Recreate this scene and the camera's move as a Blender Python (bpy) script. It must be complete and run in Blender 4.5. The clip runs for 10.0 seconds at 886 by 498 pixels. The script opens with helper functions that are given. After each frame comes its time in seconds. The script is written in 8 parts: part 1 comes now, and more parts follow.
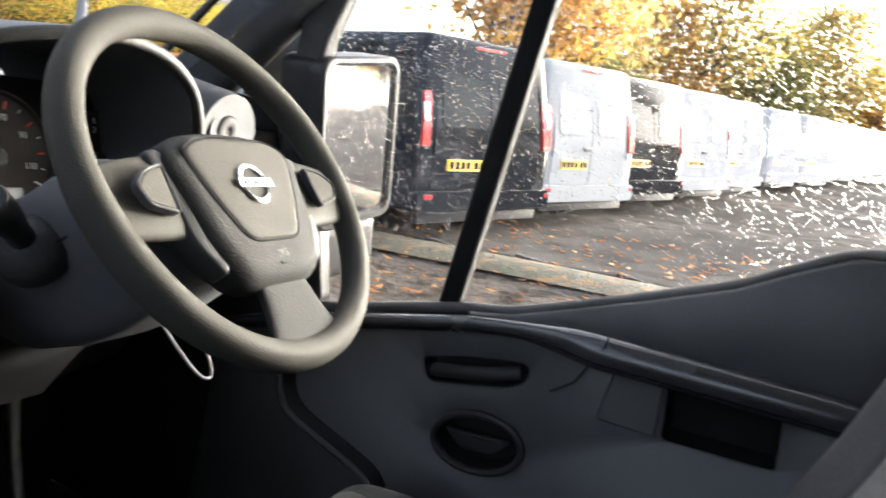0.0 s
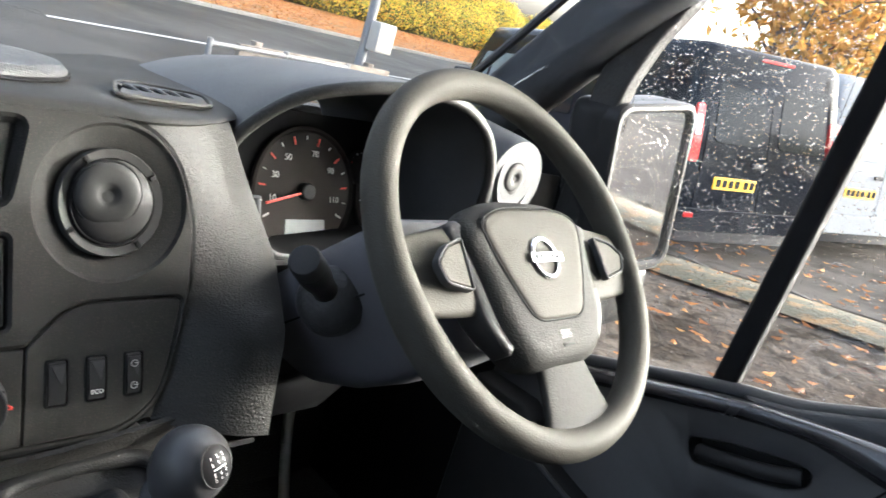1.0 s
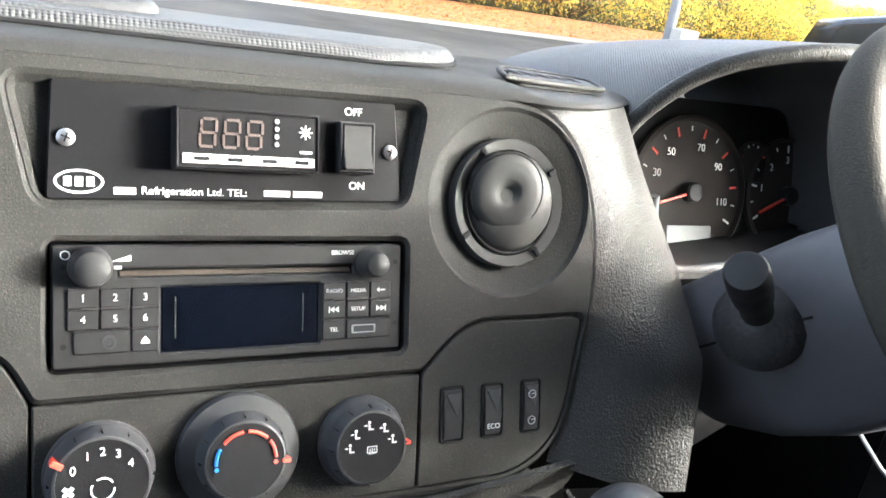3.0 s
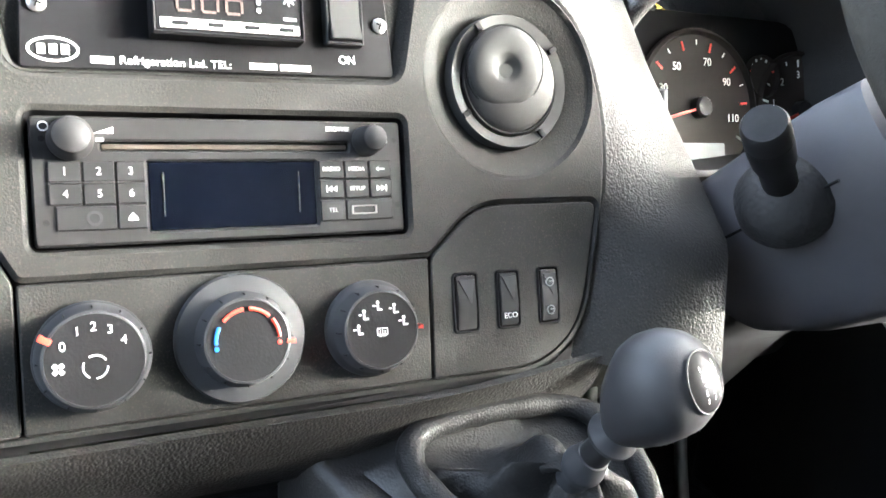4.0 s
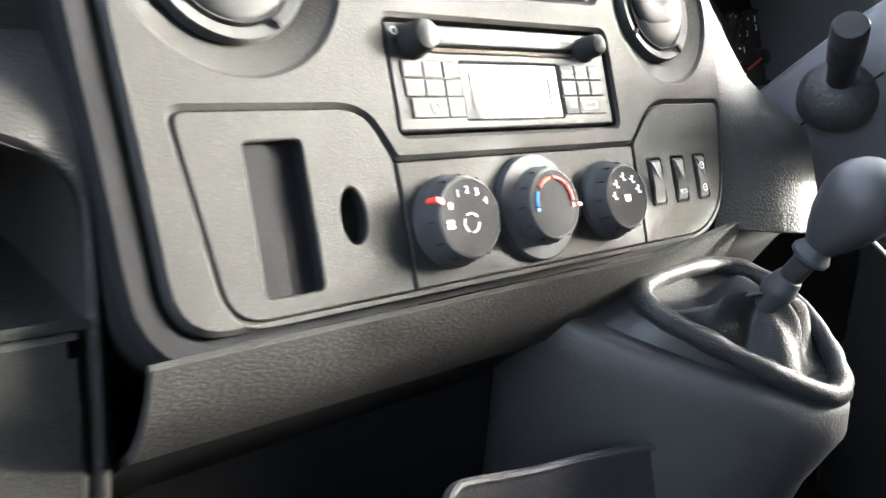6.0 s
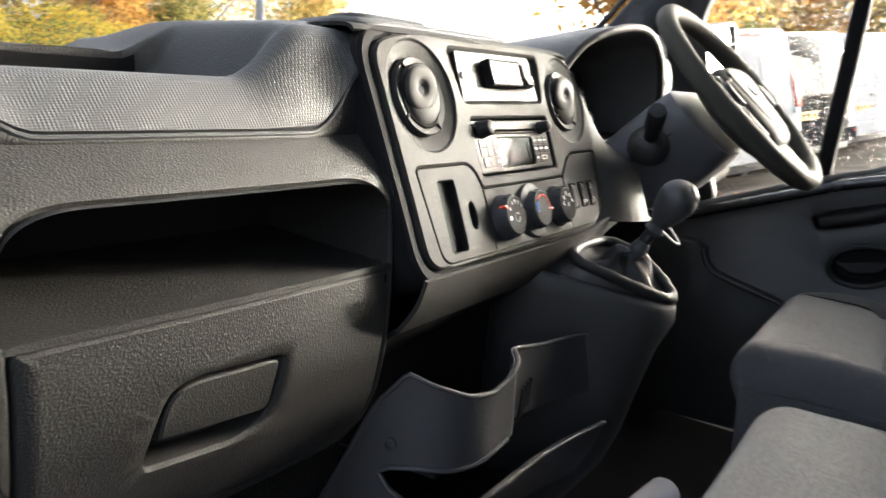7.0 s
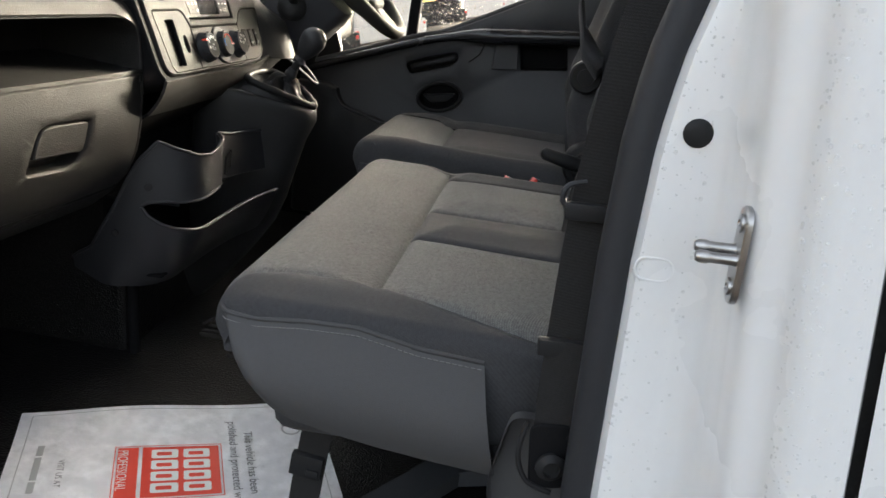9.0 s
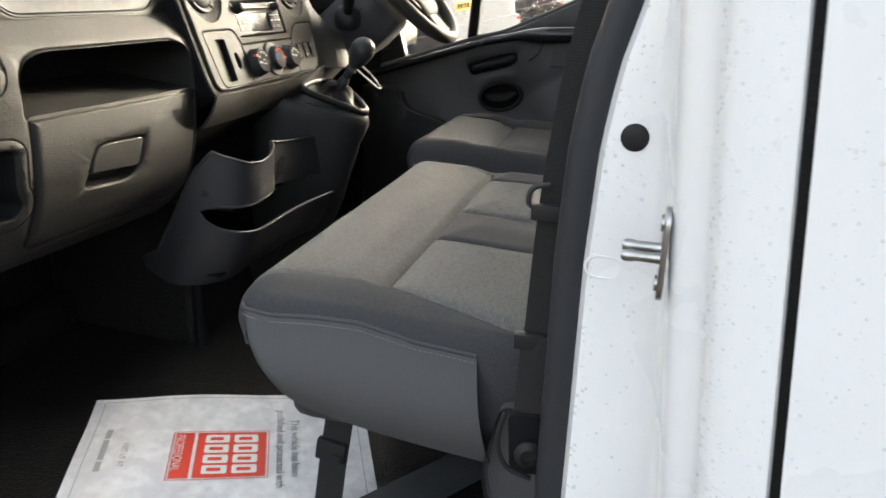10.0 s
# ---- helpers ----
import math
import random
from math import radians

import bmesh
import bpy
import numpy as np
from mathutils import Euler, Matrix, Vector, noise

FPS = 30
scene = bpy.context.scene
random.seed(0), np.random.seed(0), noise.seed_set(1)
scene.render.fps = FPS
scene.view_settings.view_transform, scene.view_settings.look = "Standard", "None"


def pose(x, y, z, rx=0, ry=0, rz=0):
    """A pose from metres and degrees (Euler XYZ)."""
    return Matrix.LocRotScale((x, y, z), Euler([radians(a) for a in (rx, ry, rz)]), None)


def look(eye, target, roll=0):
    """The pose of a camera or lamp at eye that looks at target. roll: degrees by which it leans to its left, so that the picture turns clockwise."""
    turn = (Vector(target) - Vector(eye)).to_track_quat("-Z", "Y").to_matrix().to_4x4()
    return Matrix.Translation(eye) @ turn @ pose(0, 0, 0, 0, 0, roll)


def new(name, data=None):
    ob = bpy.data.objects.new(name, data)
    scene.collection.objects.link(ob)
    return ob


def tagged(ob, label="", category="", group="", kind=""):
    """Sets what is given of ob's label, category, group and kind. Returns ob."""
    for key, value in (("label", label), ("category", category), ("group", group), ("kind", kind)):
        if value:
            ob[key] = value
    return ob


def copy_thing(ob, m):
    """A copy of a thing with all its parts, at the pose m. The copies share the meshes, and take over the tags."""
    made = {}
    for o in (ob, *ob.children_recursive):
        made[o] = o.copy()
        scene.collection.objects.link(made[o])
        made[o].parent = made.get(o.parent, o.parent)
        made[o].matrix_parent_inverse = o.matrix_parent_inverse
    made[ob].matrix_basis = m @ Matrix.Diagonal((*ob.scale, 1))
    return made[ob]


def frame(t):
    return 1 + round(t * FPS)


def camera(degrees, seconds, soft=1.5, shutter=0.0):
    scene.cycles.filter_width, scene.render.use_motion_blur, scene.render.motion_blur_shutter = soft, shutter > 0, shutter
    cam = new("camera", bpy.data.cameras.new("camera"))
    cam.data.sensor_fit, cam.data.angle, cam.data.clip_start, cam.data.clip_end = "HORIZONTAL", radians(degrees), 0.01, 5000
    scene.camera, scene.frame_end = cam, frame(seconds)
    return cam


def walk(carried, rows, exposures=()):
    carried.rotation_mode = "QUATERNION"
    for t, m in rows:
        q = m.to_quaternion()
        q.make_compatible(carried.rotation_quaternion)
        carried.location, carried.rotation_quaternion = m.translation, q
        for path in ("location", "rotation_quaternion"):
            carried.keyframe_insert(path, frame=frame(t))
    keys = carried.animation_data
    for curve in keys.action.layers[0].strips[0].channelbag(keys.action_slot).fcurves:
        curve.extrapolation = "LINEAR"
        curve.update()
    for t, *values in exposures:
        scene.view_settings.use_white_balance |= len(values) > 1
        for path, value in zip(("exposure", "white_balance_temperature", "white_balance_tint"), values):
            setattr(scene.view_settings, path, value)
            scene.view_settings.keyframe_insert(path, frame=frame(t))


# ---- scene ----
cam = camera(58.2, 10.0, shutter=0.25)
PATH = [
    (0, (-0.138, -0.658, 0.939), (1.688, 0.07, 0.569), 14.0),
    (0.5, (-0.13, -0.607, 0.992), (1.529, 0.412, 0.537), 17.3),
    (1, (-0.126, -0.575, 0.998), (1.374, 0.633, 0.458), 17.2),
    (1.5, (-0.125, -0.523, 0.982), (1.24, 0.815, 0.393), 15.6),
    (2, (-0.131, -0.463, 0.967), (1.076, 1.0, 0.333), 14.5),
    (2.5, (-0.128, -0.421, 0.959), (0.914, 1.146, 0.283), 13.5),
    (2.7, (-0.122, -0.417, 0.949), (0.859, 1.188, 0.27), 12.6),
    (3.8, (-0.101, -0.431, 0.841), (0.803, 1.248, 0.236), 6.2),
    (4, (-0.098, -0.434, 0.824), (0.804, 1.249, 0.228), 5.6),
    (4.5, (-0.1, -0.437, 0.779), (0.844, 1.237, 0.226), 3.9),
    (5, (-0.143, -0.405, 0.742), (0.909, 1.22, 0.241), 2.5),
    (5.5, (-0.212, -0.385, 0.708), (0.933, 1.187, 0.243), 0.5),
    (5.7, (-0.27, -0.367, 0.716), (0.928, 1.158, 0.224), 1.5),
    (6.8, (-0.845, -0.467, 0.78), (0.726, 0.704, 0.382), 3.1),
    (7, (-0.952, -0.485, 0.785), (0.707, 0.561, 0.391), 2.9),
    (7.5, (-1.252, -0.501, 0.745), (0.586, 0.178, 0.345), 0.7),
    (7.8, (-1.429, -0.515, 0.742), (0.424, -0.002, 0.192), 1.3),
    (8, (-1.52, -0.527, 0.768), (0.345, -0.136, 0.16), 2.1),
    (8.5, (-1.619, -0.622, 0.813), (0.256, -0.289, 0.205), 1.8),
    (9, (-1.596, -0.687, 0.774), (0.297, -0.483, 0.163), 5.4),
    (9.5, (-1.583, -0.663, 0.788), (0.312, -0.502, 0.168), 5.5),
    (10, (-1.624, -0.828, 0.806), (0.214, -0.365, 0.168), 2.1),
]
EXPOSURES = [(0, 3.7, 6100, 8), (0.6, 3.75, 5950, 7), (2.0, 4.25, 5850, 6), (2.7, 4.35, 5850, 6), (3.8, 5.25, 5850, 6), (5.7, 5.6, 5900, 6), (6.8, 3.6, 6250, 8), (7.5, 3.85, 6350, 6), (7.8, 5.15, 6150, 6), (8.2, 5.15, 6150, 6), (8.6, 3.7, 6700, 7), (8.9, 3.25, 6850, 7), (9.6, 3.4, 6900, 7), (10, 3.6, 6900, 6)]
walk(cam, [(t, look(eye, target, roll)) for t, eye, target, roll in PATH], EXPOSURES)

# ---- sky and sun ----
SUN_TO = Vector((0.90, -0.40, 0.172)).normalized()
world = bpy.data.worlds.new("sky")
scene.world = world
world.use_nodes = True
wn = world.node_tree
sky = wn.nodes.new("ShaderNodeTexSky")
sky.sky_type = "NISHITA"
sky.sun_disc = False
sky.sun_elevation = math.asin(SUN_TO.z)
sky.sun_rotation = math.atan2(SUN_TO.x, SUN_TO.y)
sky.air_density, sky.dust_density, sky.ozone_density = 0.6, 8.0, 0.3
pale = wn.nodes.new("ShaderNodeHueSaturation")
pale.inputs["Saturation"].default_value = 0.55  # thin bright cloud
wn.links.new(sky.outputs[0], pale.inputs["Color"])
wn.links.new(pale.outputs[0], wn.nodes["Background"].inputs[0])
wn.nodes["Background"].inputs[1].default_value = 0.15
sun = new("sun", bpy.data.lights.new("sun", "SUN"))
sun.data.energy, sun.data.angle, sun.data.color = 0.55, radians(2.0), (1.0, 0.91, 0.78)
sun.matrix_world = look(SUN_TO * 30, (0, 0, 0))

from mathutils import geometry

# ---- materials ----


def mat(name, color, rough=0.6, metal=0.0, vary=0.12, vscale=6.0, bump=0.0, bscale=300.0, fine="NOISE", spec=0.5, dust=0.0, coat=0.0):
    """A plain surface with colour that varies at two sizes, fine relief and uneven gloss."""
    m = bpy.data.materials.new(name)
    m.use_nodes = True
    nt = m.node_tree
    b = nt.nodes["Principled BSDF"]
    b.inputs["Metallic"].default_value = metal
    b.inputs["Specular IOR Level"].default_value = spec
    b.inputs["Coat Weight"].default_value = coat
    tc = nt.nodes.new("ShaderNodeTexCoord")
    big = nt.nodes.new("ShaderNodeTexNoise")
    big.inputs["Scale"].default_value, big.inputs["Detail"].default_value = vscale, 5.0
    nt.links.new(tc.outputs["Object"], big.inputs["Vector"])
    small = nt.nodes.new("ShaderNodeTexNoise")
    small.inputs["Scale"].default_value, small.inputs["Detail"].default_value = vscale * 23, 3.0
    nt.links.new(tc.outputs["Object"], small.inputs["Vector"])
    ramp = nt.nodes.new("ShaderNodeMapRange")
    ramp.inputs[1].default_value, ramp.inputs[2].default_value = 0.25, 0.75
    ramp.inputs[3].default_value, ramp.inputs[4].default_value = 1 - vary, 1 + vary
    mix = nt.nodes.new("ShaderNodeMath")
    mix.operation = "MULTIPLY_ADD"
    mix.inputs[1].default_value, mix.inputs[2].default_value = 0.35, 0.0
    nt.links.new(small.outputs[0], mix.inputs[0])
    add = nt.nodes.new("ShaderNodeMath")
    add.operation = "MULTIPLY_ADD"
    add.inputs[1].default_value = 0.65
    nt.links.new(big.outputs[0], add.inputs[0])
    nt.links.new(mix.outputs[0], add.inputs[2])
    nt.links.new(add.outputs[0], ramp.inputs[0])
    hue = nt.nodes.new("ShaderNodeVectorMath")
    hue.operation = "SCALE"
    hue.inputs[0].default_value = color
    nt.links.new(ramp.outputs[0], hue.inputs["Scale"])
    col = hue.outputs[0]
    if dust:
        dn = nt.nodes.new("ShaderNodeTexNoise")
        dn.inputs["Scale"].default_value, dn.inputs["Detail"].default_value = 900.0, 2.0
        nt.links.new(tc.outputs["Object"], dn.inputs["Vector"])
        dr = nt.nodes.new("ShaderNodeMapRange")
        dr.inputs[1].default_value, dr.inputs[2].default_value, dr.inputs[4].default_value = 0.55, 0.75, dust
        nt.links.new(dn.outputs[0], dr.inputs[0])
        dm = nt.nodes.new("ShaderNodeMix")
        dm.data_type = "RGBA"
        dm.inputs[7].default_value = (0.30, 0.26, 0.20, 1)
        nt.links.new(dr.outputs[0], dm.inputs[0])
        nt.links.new(col, dm.inputs[6])
        col = dm.outputs[2]
    nt.links.new(col, b.inputs["Base Color"])
    rr = nt.nodes.new("ShaderNodeMapRange")
    rr.inputs[1].default_value, rr.inputs[2].default_value = 0.3, 0.7
    rr.inputs[3].default_value, rr.inputs[4].default_value = max(rough - 0.06, 0.02), min(rough + 0.06, 1.0)
    nt.links.new(big.outputs[0], rr.inputs[0])
    nt.links.new(rr.outputs[0], b.inputs["Roughness"])
    if bump:
        if fine == "NOISE":
            g = nt.nodes.new("ShaderNodeTexNoise")
            g.inputs["Detail"].default_value = 3.0
        else:
            g = nt.nodes.new("ShaderNodeTexVoronoi")
            g.feature = "SMOOTH_F1"
            g.inputs["Randomness"].default_value = 0.0 if fine == "GRID" else 1.0
        g.inputs["Scale"].default_value = bscale
        mp = nt.nodes.new("ShaderNodeMapping")
        mp.inputs["Rotation"].default_value = (radians(35), 0, radians(45)) if fine == "GRID" else (0, 0, 0)
        nt.links.new(tc.outputs["Object"], mp.inputs[0])
        nt.links.new(mp.outputs[0], g.inputs["Vector"])
        bp = nt.nodes.new("ShaderNodeBump")
        bp.inputs["Strength"].default_value, bp.inputs["Distance"].default_value = bump, 0.6 / bscale
        nt.links.new(g.outputs[0], bp.inputs["Height"])
        nt.links.new(bp.outputs[0], b.inputs["Normal"])
    return m


def woven(name, color, second, scale=420.0, bump=0.6):
    """Woven cloth or a moulded weave: crossed waves over a mottled colour."""
    m = mat(name, color, 0.85, vary=0.24, vscale=11, spec=0.3)
    nt = m.node_tree
    b = nt.nodes["Principled BSDF"]
    b.inputs["Sheen Weight"].default_value = 0.02
    tc0 = nt.nodes.new("ShaderNodeTexCoord")
    tc = nt.nodes.new("ShaderNodeMapping")
    tc.inputs["Rotation"].default_value = (radians(45), 0, radians(20))
    nt.links.new(tc0.outputs["Object"], tc.inputs[0])
    h = []
    for axis in ("X", "Y"):
        w = nt.nodes.new("ShaderNodeTexWave")
        w.bands_direction = axis
        w.inputs["Scale"].default_value, w.inputs["Distortion"].default_value, w.inputs["Detail"].default_value = scale / 3.14, 1.2, 1.0
        nt.links.new(tc.outputs[0], w.inputs["Vector"])
        h.append(w)
    n = nt.nodes.new("ShaderNodeTexNoise")
    n.inputs["Scale"].default_value = scale * 0.8
    nt.links.new(tc.outputs[0], n.inputs["Vector"])
    mul = nt.nodes.new("ShaderNodeMath")
    mul.operation = "MULTIPLY"
    nt.links.new(h[0].outputs[1], mul.inputs[0])
    nt.links.new(h[1].outputs[1], mul.inputs[1])
    sm = nt.nodes.new("ShaderNodeMath")
    sm.operation = "ADD"
    nt.links.new(mul.outputs[0], sm.inputs[0])
    nt.links.new(n.outputs[0], sm.inputs[1])
    flecks = nt.nodes.new("ShaderNodeTexNoise")
    flecks.inputs["Scale"].default_value, flecks.inputs["Detail"].default_value, flecks.inputs["Roughness"].default_value = scale * 0.36, 4.0, 0.7
    nt.links.new(tc0.outputs["Object"], flecks.inputs["Vector"])
    heather = nt.nodes.new("ShaderNodeMath")
    heather.operation = "MULTIPLY_ADD"
    heather.inputs[1].default_value = 2.4
    nt.links.new(flecks.outputs[0], heather.inputs[0])
    nt.links.new(sm.outputs[0], heather.inputs[2])
    mx = nt.nodes.new("ShaderNodeMix")
    mx.data_type = "RGBA"
    mx.inputs[7].default_value = (*second, 1)
    mr = nt.nodes.new("ShaderNodeMapRange")
    mr.inputs[1].default_value, mr.inputs[2].default_value, mr.inputs[4].default_value = 1.5, 2.5, 0.85
    nt.links.new(heather.outputs[0], mr.inputs[0])
    nt.links.new(mr.outputs[0], mx.inputs[0])
    old = b.inputs["Base Color"].links[0].from_socket
    nt.links.new(old, mx.inputs[6])
    nt.links.new(mx.outputs[2], b.inputs["Base Color"])
    bp = nt.nodes.new("ShaderNodeBump")
    bp.inputs["Strength"].default_value, bp.inputs["Distance"].default_value = bump, 0.0006
    nt.links.new(sm.outputs[0], bp.inputs["Height"])
    nt.links.new(bp.outputs[0], b.inputs["Normal"])
    return m


def glassy(name, color=(1, 1, 1), rough=0.0, ior=1.45):
    m = bpy.data.materials.new(name)
    m.use_nodes = True
    b = m.node_tree.nodes["Principled BSDF"]
    b.inputs["Base Color"].default_value = (*color, 1)
    b.inputs["Roughness"].default_value, b.inputs["Transmission Weight"].default_value, b.inputs["IOR"].default_value = rough, 1.0, ior
    return m


def mixed(name, c1, c2, scale, rough=0.9, lo=0.45, hi=0.55, bump=0.5, bscale=40.0, detail=6.0, third=None):
    """Ground and foliage: patches of two or three colours, with relief."""
    m = mat(name, c1, rough, vary=0.3, vscale=scale * 3, bump=bump, bscale=bscale)
    nt = m.node_tree
    b = nt.nodes["Principled BSDF"]
    tc = nt.nodes.new("ShaderNodeTexCoord")
    for c, s, a, z in ((c2, scale, lo, hi), (third, scale * 5.3, 0.52, 0.62)):
        if c is None:
            continue
        n = nt.nodes.new("ShaderNodeTexNoise")
        n.inputs["Scale"].default_value, n.inputs["Detail"].default_value = s, detail
        nt.links.new(tc.outputs["Object"], n.inputs["Vector"])
        mr = nt.nodes.new("ShaderNodeMapRange")
        mr.inputs[1].default_value, mr.inputs[2].default_value = a, z
        nt.links.new(n.outputs[0], mr.inputs[0])
        mx = nt.nodes.new("ShaderNodeMix")
        mx.data_type = "RGBA"
        mx.inputs[7].default_value = (*c, 1)
        nt.links.new(mr.outputs[0], mx.inputs[0])
        old = b.inputs["Base Color"].links[0].from_socket
        nt.links.new(old, mx.inputs[6])
        nt.links.new(mx.outputs[2], b.inputs["Base Color"])
    return m


def by_island(name, colors, rough=0.7):
    """Leaves: each takes one of a few colours."""
    m = mat(name, colors[0], rough, vary=0.1)
    nt = m.node_tree
    b = nt.nodes["Principled BSDF"]
    g = nt.nodes.new("ShaderNodeNewGeometry")
    r = nt.nodes.new("ShaderNodeValToRGB")
    r.color_ramp.interpolation = "CONSTANT"
    while len(r.color_ramp.elements) < len(colors):
        r.color_ramp.elements.new(0.5)
    for i, c in enumerate(colors):
        r.color_ramp.elements[i].position = i / len(colors)
        r.color_ramp.elements[i].color = (*c, 1)
    nt.links.new(g.outputs["Random Per Island"], r.inputs[0])
    nt.links.new(r.outputs[0], b.inputs["Base Color"])
    tl = nt.nodes.new("ShaderNodeBsdfTranslucent")
    nt.links.new(r.outputs[0], tl.inputs[0])
    both = nt.nodes.new("ShaderNodeMixShader")
    both.inputs[0].default_value = 0.45
    nt.links.new(b.outputs[0], both.inputs[1])
    nt.links.new(tl.outputs[0], both.inputs[2])
    nt.links.new(both.outputs[0], nt.nodes["Material Output"].inputs[0])
    return m


DASH = mat("grained dark grey plastic", (0.0185, 0.018, 0.0175), 0.54, spec=0.25, vary=0.14, vscale=5, bump=0.65, bscale=620, fine="VORONOI", dust=0.10)
FASCIA = mat("satin charcoal plastic", (0.020, 0.020, 0.0195), 0.62, vary=0.14, vscale=7, bump=0.45, bscale=800, dust=0.10, spec=0.13)
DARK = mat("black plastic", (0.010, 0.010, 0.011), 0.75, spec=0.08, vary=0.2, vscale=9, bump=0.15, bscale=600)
SMOOTHBLACK = mat("smooth black plastic", (0.022, 0.022, 0.023), 0.44, spec=0.13, vary=0.15, vscale=12)
GLOSS = mat("gloss black panel", (0.008, 0.008, 0.009), 0.42, vary=0.2, vscale=20, spec=0.12)
TRIM = mat("mid grey trim plastic", (0.060, 0.062, 0.066), 0.55, spec=0.1, vary=0.12, vscale=6, bump=0.3, bscale=500)
WEAVE = mat("moulded weave plastic", (0.046, 0.047, 0.049), 0.5, vary=0.12, vscale=6, bump=0.9, bscale=430, fine="GRID", spec=0.35)
RUBBER = mat("black rubber", (0.016, 0.016, 0.017), 0.62, vary=0.3, vscale=8, bump=0.4, bscale=260, fine="VORONOI")
DOORP = mat("dark door plastic", (0.050, 0.051, 0.055), 0.48, spec=0.4, vary=0.12, vscale=5, bump=0.35, bscale=700, fine="VORONOI")
FLOOR = mat("moulded black floor rubber", (0.014, 0.0135, 0.0135), 0.36, spec=0.14, vary=0.12, vscale=8, bump=1.0, bscale=330, fine="VORONOI")
SOFT = mat("soft rim leatherette", (0.042, 0.040, 0.035), 0.62, vary=0.12, vscale=12, bump=0.35, bscale=700, fine="VORONOI", spec=0.05)
# Base colour carries the pale sky seen in the parked vans' panes
SIDEGLASS = mat("vehicle glass with pale sky painted in", (0.20, 0.24, 0.25), 0.12, vary=0.25, vscale=1.2, spec=0.4)
LEATHER = mat("black gaiter leather", (0.014, 0.014, 0.0145), 0.5, spec=0.22, vary=0.2, vscale=14, bump=0.5, bscale=700, fine="VORONOI")
CLOTH = woven("grey seat cloth", (0.072, 0.073, 0.073), (0.165, 0.166, 0.162), 480, 0.9)
CLOTH2 = woven("dark seat cloth", (0.036, 0.036, 0.039), (0.054, 0.054, 0.057), 620, 0.3)
SIDE = mat("grey seat side vinyl", (0.070, 0.069, 0.071), 0.75, spec=0.3, vary=0.1, vscale=8, bump=0.3, bscale=700)
WEB = woven("black belt webbing", (0.013, 0.012, 0.012), (0.022, 0.021, 0.021), 1100, 0.3)
PAINT = mat("white van paint", (0.79, 0.795, 0.80), 0.28, vary=0.03, vscale=4, coat=0.6)
CHROME = mat("chrome", (0.75, 0.75, 0.76), 0.14, metal=1.0, vary=0.05, vscale=30)
STEEL = mat("worn zinc steel", (0.42, 0.41, 0.40), 0.34, metal=1.0, vary=0.25, vscale=60)
WHITE = mat("white print", (0.80, 0.80, 0.79), 0.6, vary=0.03)
GREYPRINT = mat("grey print", (0.35, 0.35, 0.36), 0.6, vary=0.03)
RED = mat("red print", (0.75, 0.06, 0.035), 0.5, vary=0.06)
BLUE = mat("blue print", (0.02, 0.18, 0.62), 0.5, vary=0.06)
BUCKLE = mat("red buckle button", (0.62, 0.05, 0.04), 0.45, vary=0.05)
LCD = mat("grey liquid crystal", (0.09, 0.11, 0.115), 0.4, vary=0.04)
SCREEN = mat("dark blue display glass", (0.0015, 0.0022, 0.0045), 0.12, vary=0.3, vscale=30, spec=0.3)
SEGMENT = mat("unlit display segments", (0.075, 0.058, 0.052), 0.3, vary=0.05)
DIAL = mat("dial face", (0.034, 0.030, 0.028), 0.75, spec=0.1, vary=0.1, vscale=20)
RAILP = mat("glossy black rail plastic", (0.016, 0.016, 0.018), 0.24, vary=0.1, vscale=6)
DUSTY = mat("dusty felt", (0.045, 0.036, 0.028), 0.95, vary=0.3, vscale=40, bump=0.5, bscale=900)
VENTP = mat("satin vent plastic", (0.034, 0.034, 0.034), 0.60, spec=0.18, vary=0.12, vscale=12)
STITCH = mat("pale stitching thread", (0.15, 0.148, 0.145), 0.8, spec=0.2, vary=0.05)
KNOBGREY = mat("knob grey", (0.034, 0.035, 0.038), 0.5, spec=0.22, vary=0.08, vscale=30)
PAPER = mixed("paper sheet", (0.72, 0.72, 0.74), (0.63, 0.63, 0.66), 14, 0.85, 0.5, 0.7, 0.15, 60)
PLATE_Y = mat("yellow number plate", (0.85, 0.52, 0.02), 0.4, vary=0.04)
GLASS = glassy("window glass")
WATER = glassy("rain water", ior=1.33)
INK = mat("dark grey ink", (0.12, 0.12, 0.125), 0.6, vary=0.05)
SEALR = mat("blue-black seal rubber", (0.026, 0.027, 0.031), 0.55, spec=0.3, vary=0.12, vscale=5, bump=0.08, bscale=400)
BEAD = mat("clear water bead", (0.80, 0.82, 0.85), 0.05, vary=0.02, spec=0.6)
BEAD.node_tree.nodes["Principled BSDF"].inputs["Alpha"].default_value = 0.14
TINT = mat("dark vehicle glass", (0.012, 0.014, 0.016), 0.10, vary=0.2, vscale=2, spec=0.12)
MIRROR = mat("mirror silver", (0.88, 0.88, 0.88), 0.02, metal=1.0, vary=0.01)

# ---- mesh helpers ----


def rrect(u0, u1, v0, v1, r, n=5):
    out = []
    for cx, cy, a in ((u1 - r, v0 + r, -90), (u1 - r, v1 - r, 0), (u0 + r, v1 - r, 90), (u0 + r, v0 + r, 180)):
        for i in range(n + 1):
            t = radians(a + 90 * i / n)
            out.append((cx + r * math.cos(t), cy + r * math.sin(t)))
    return out


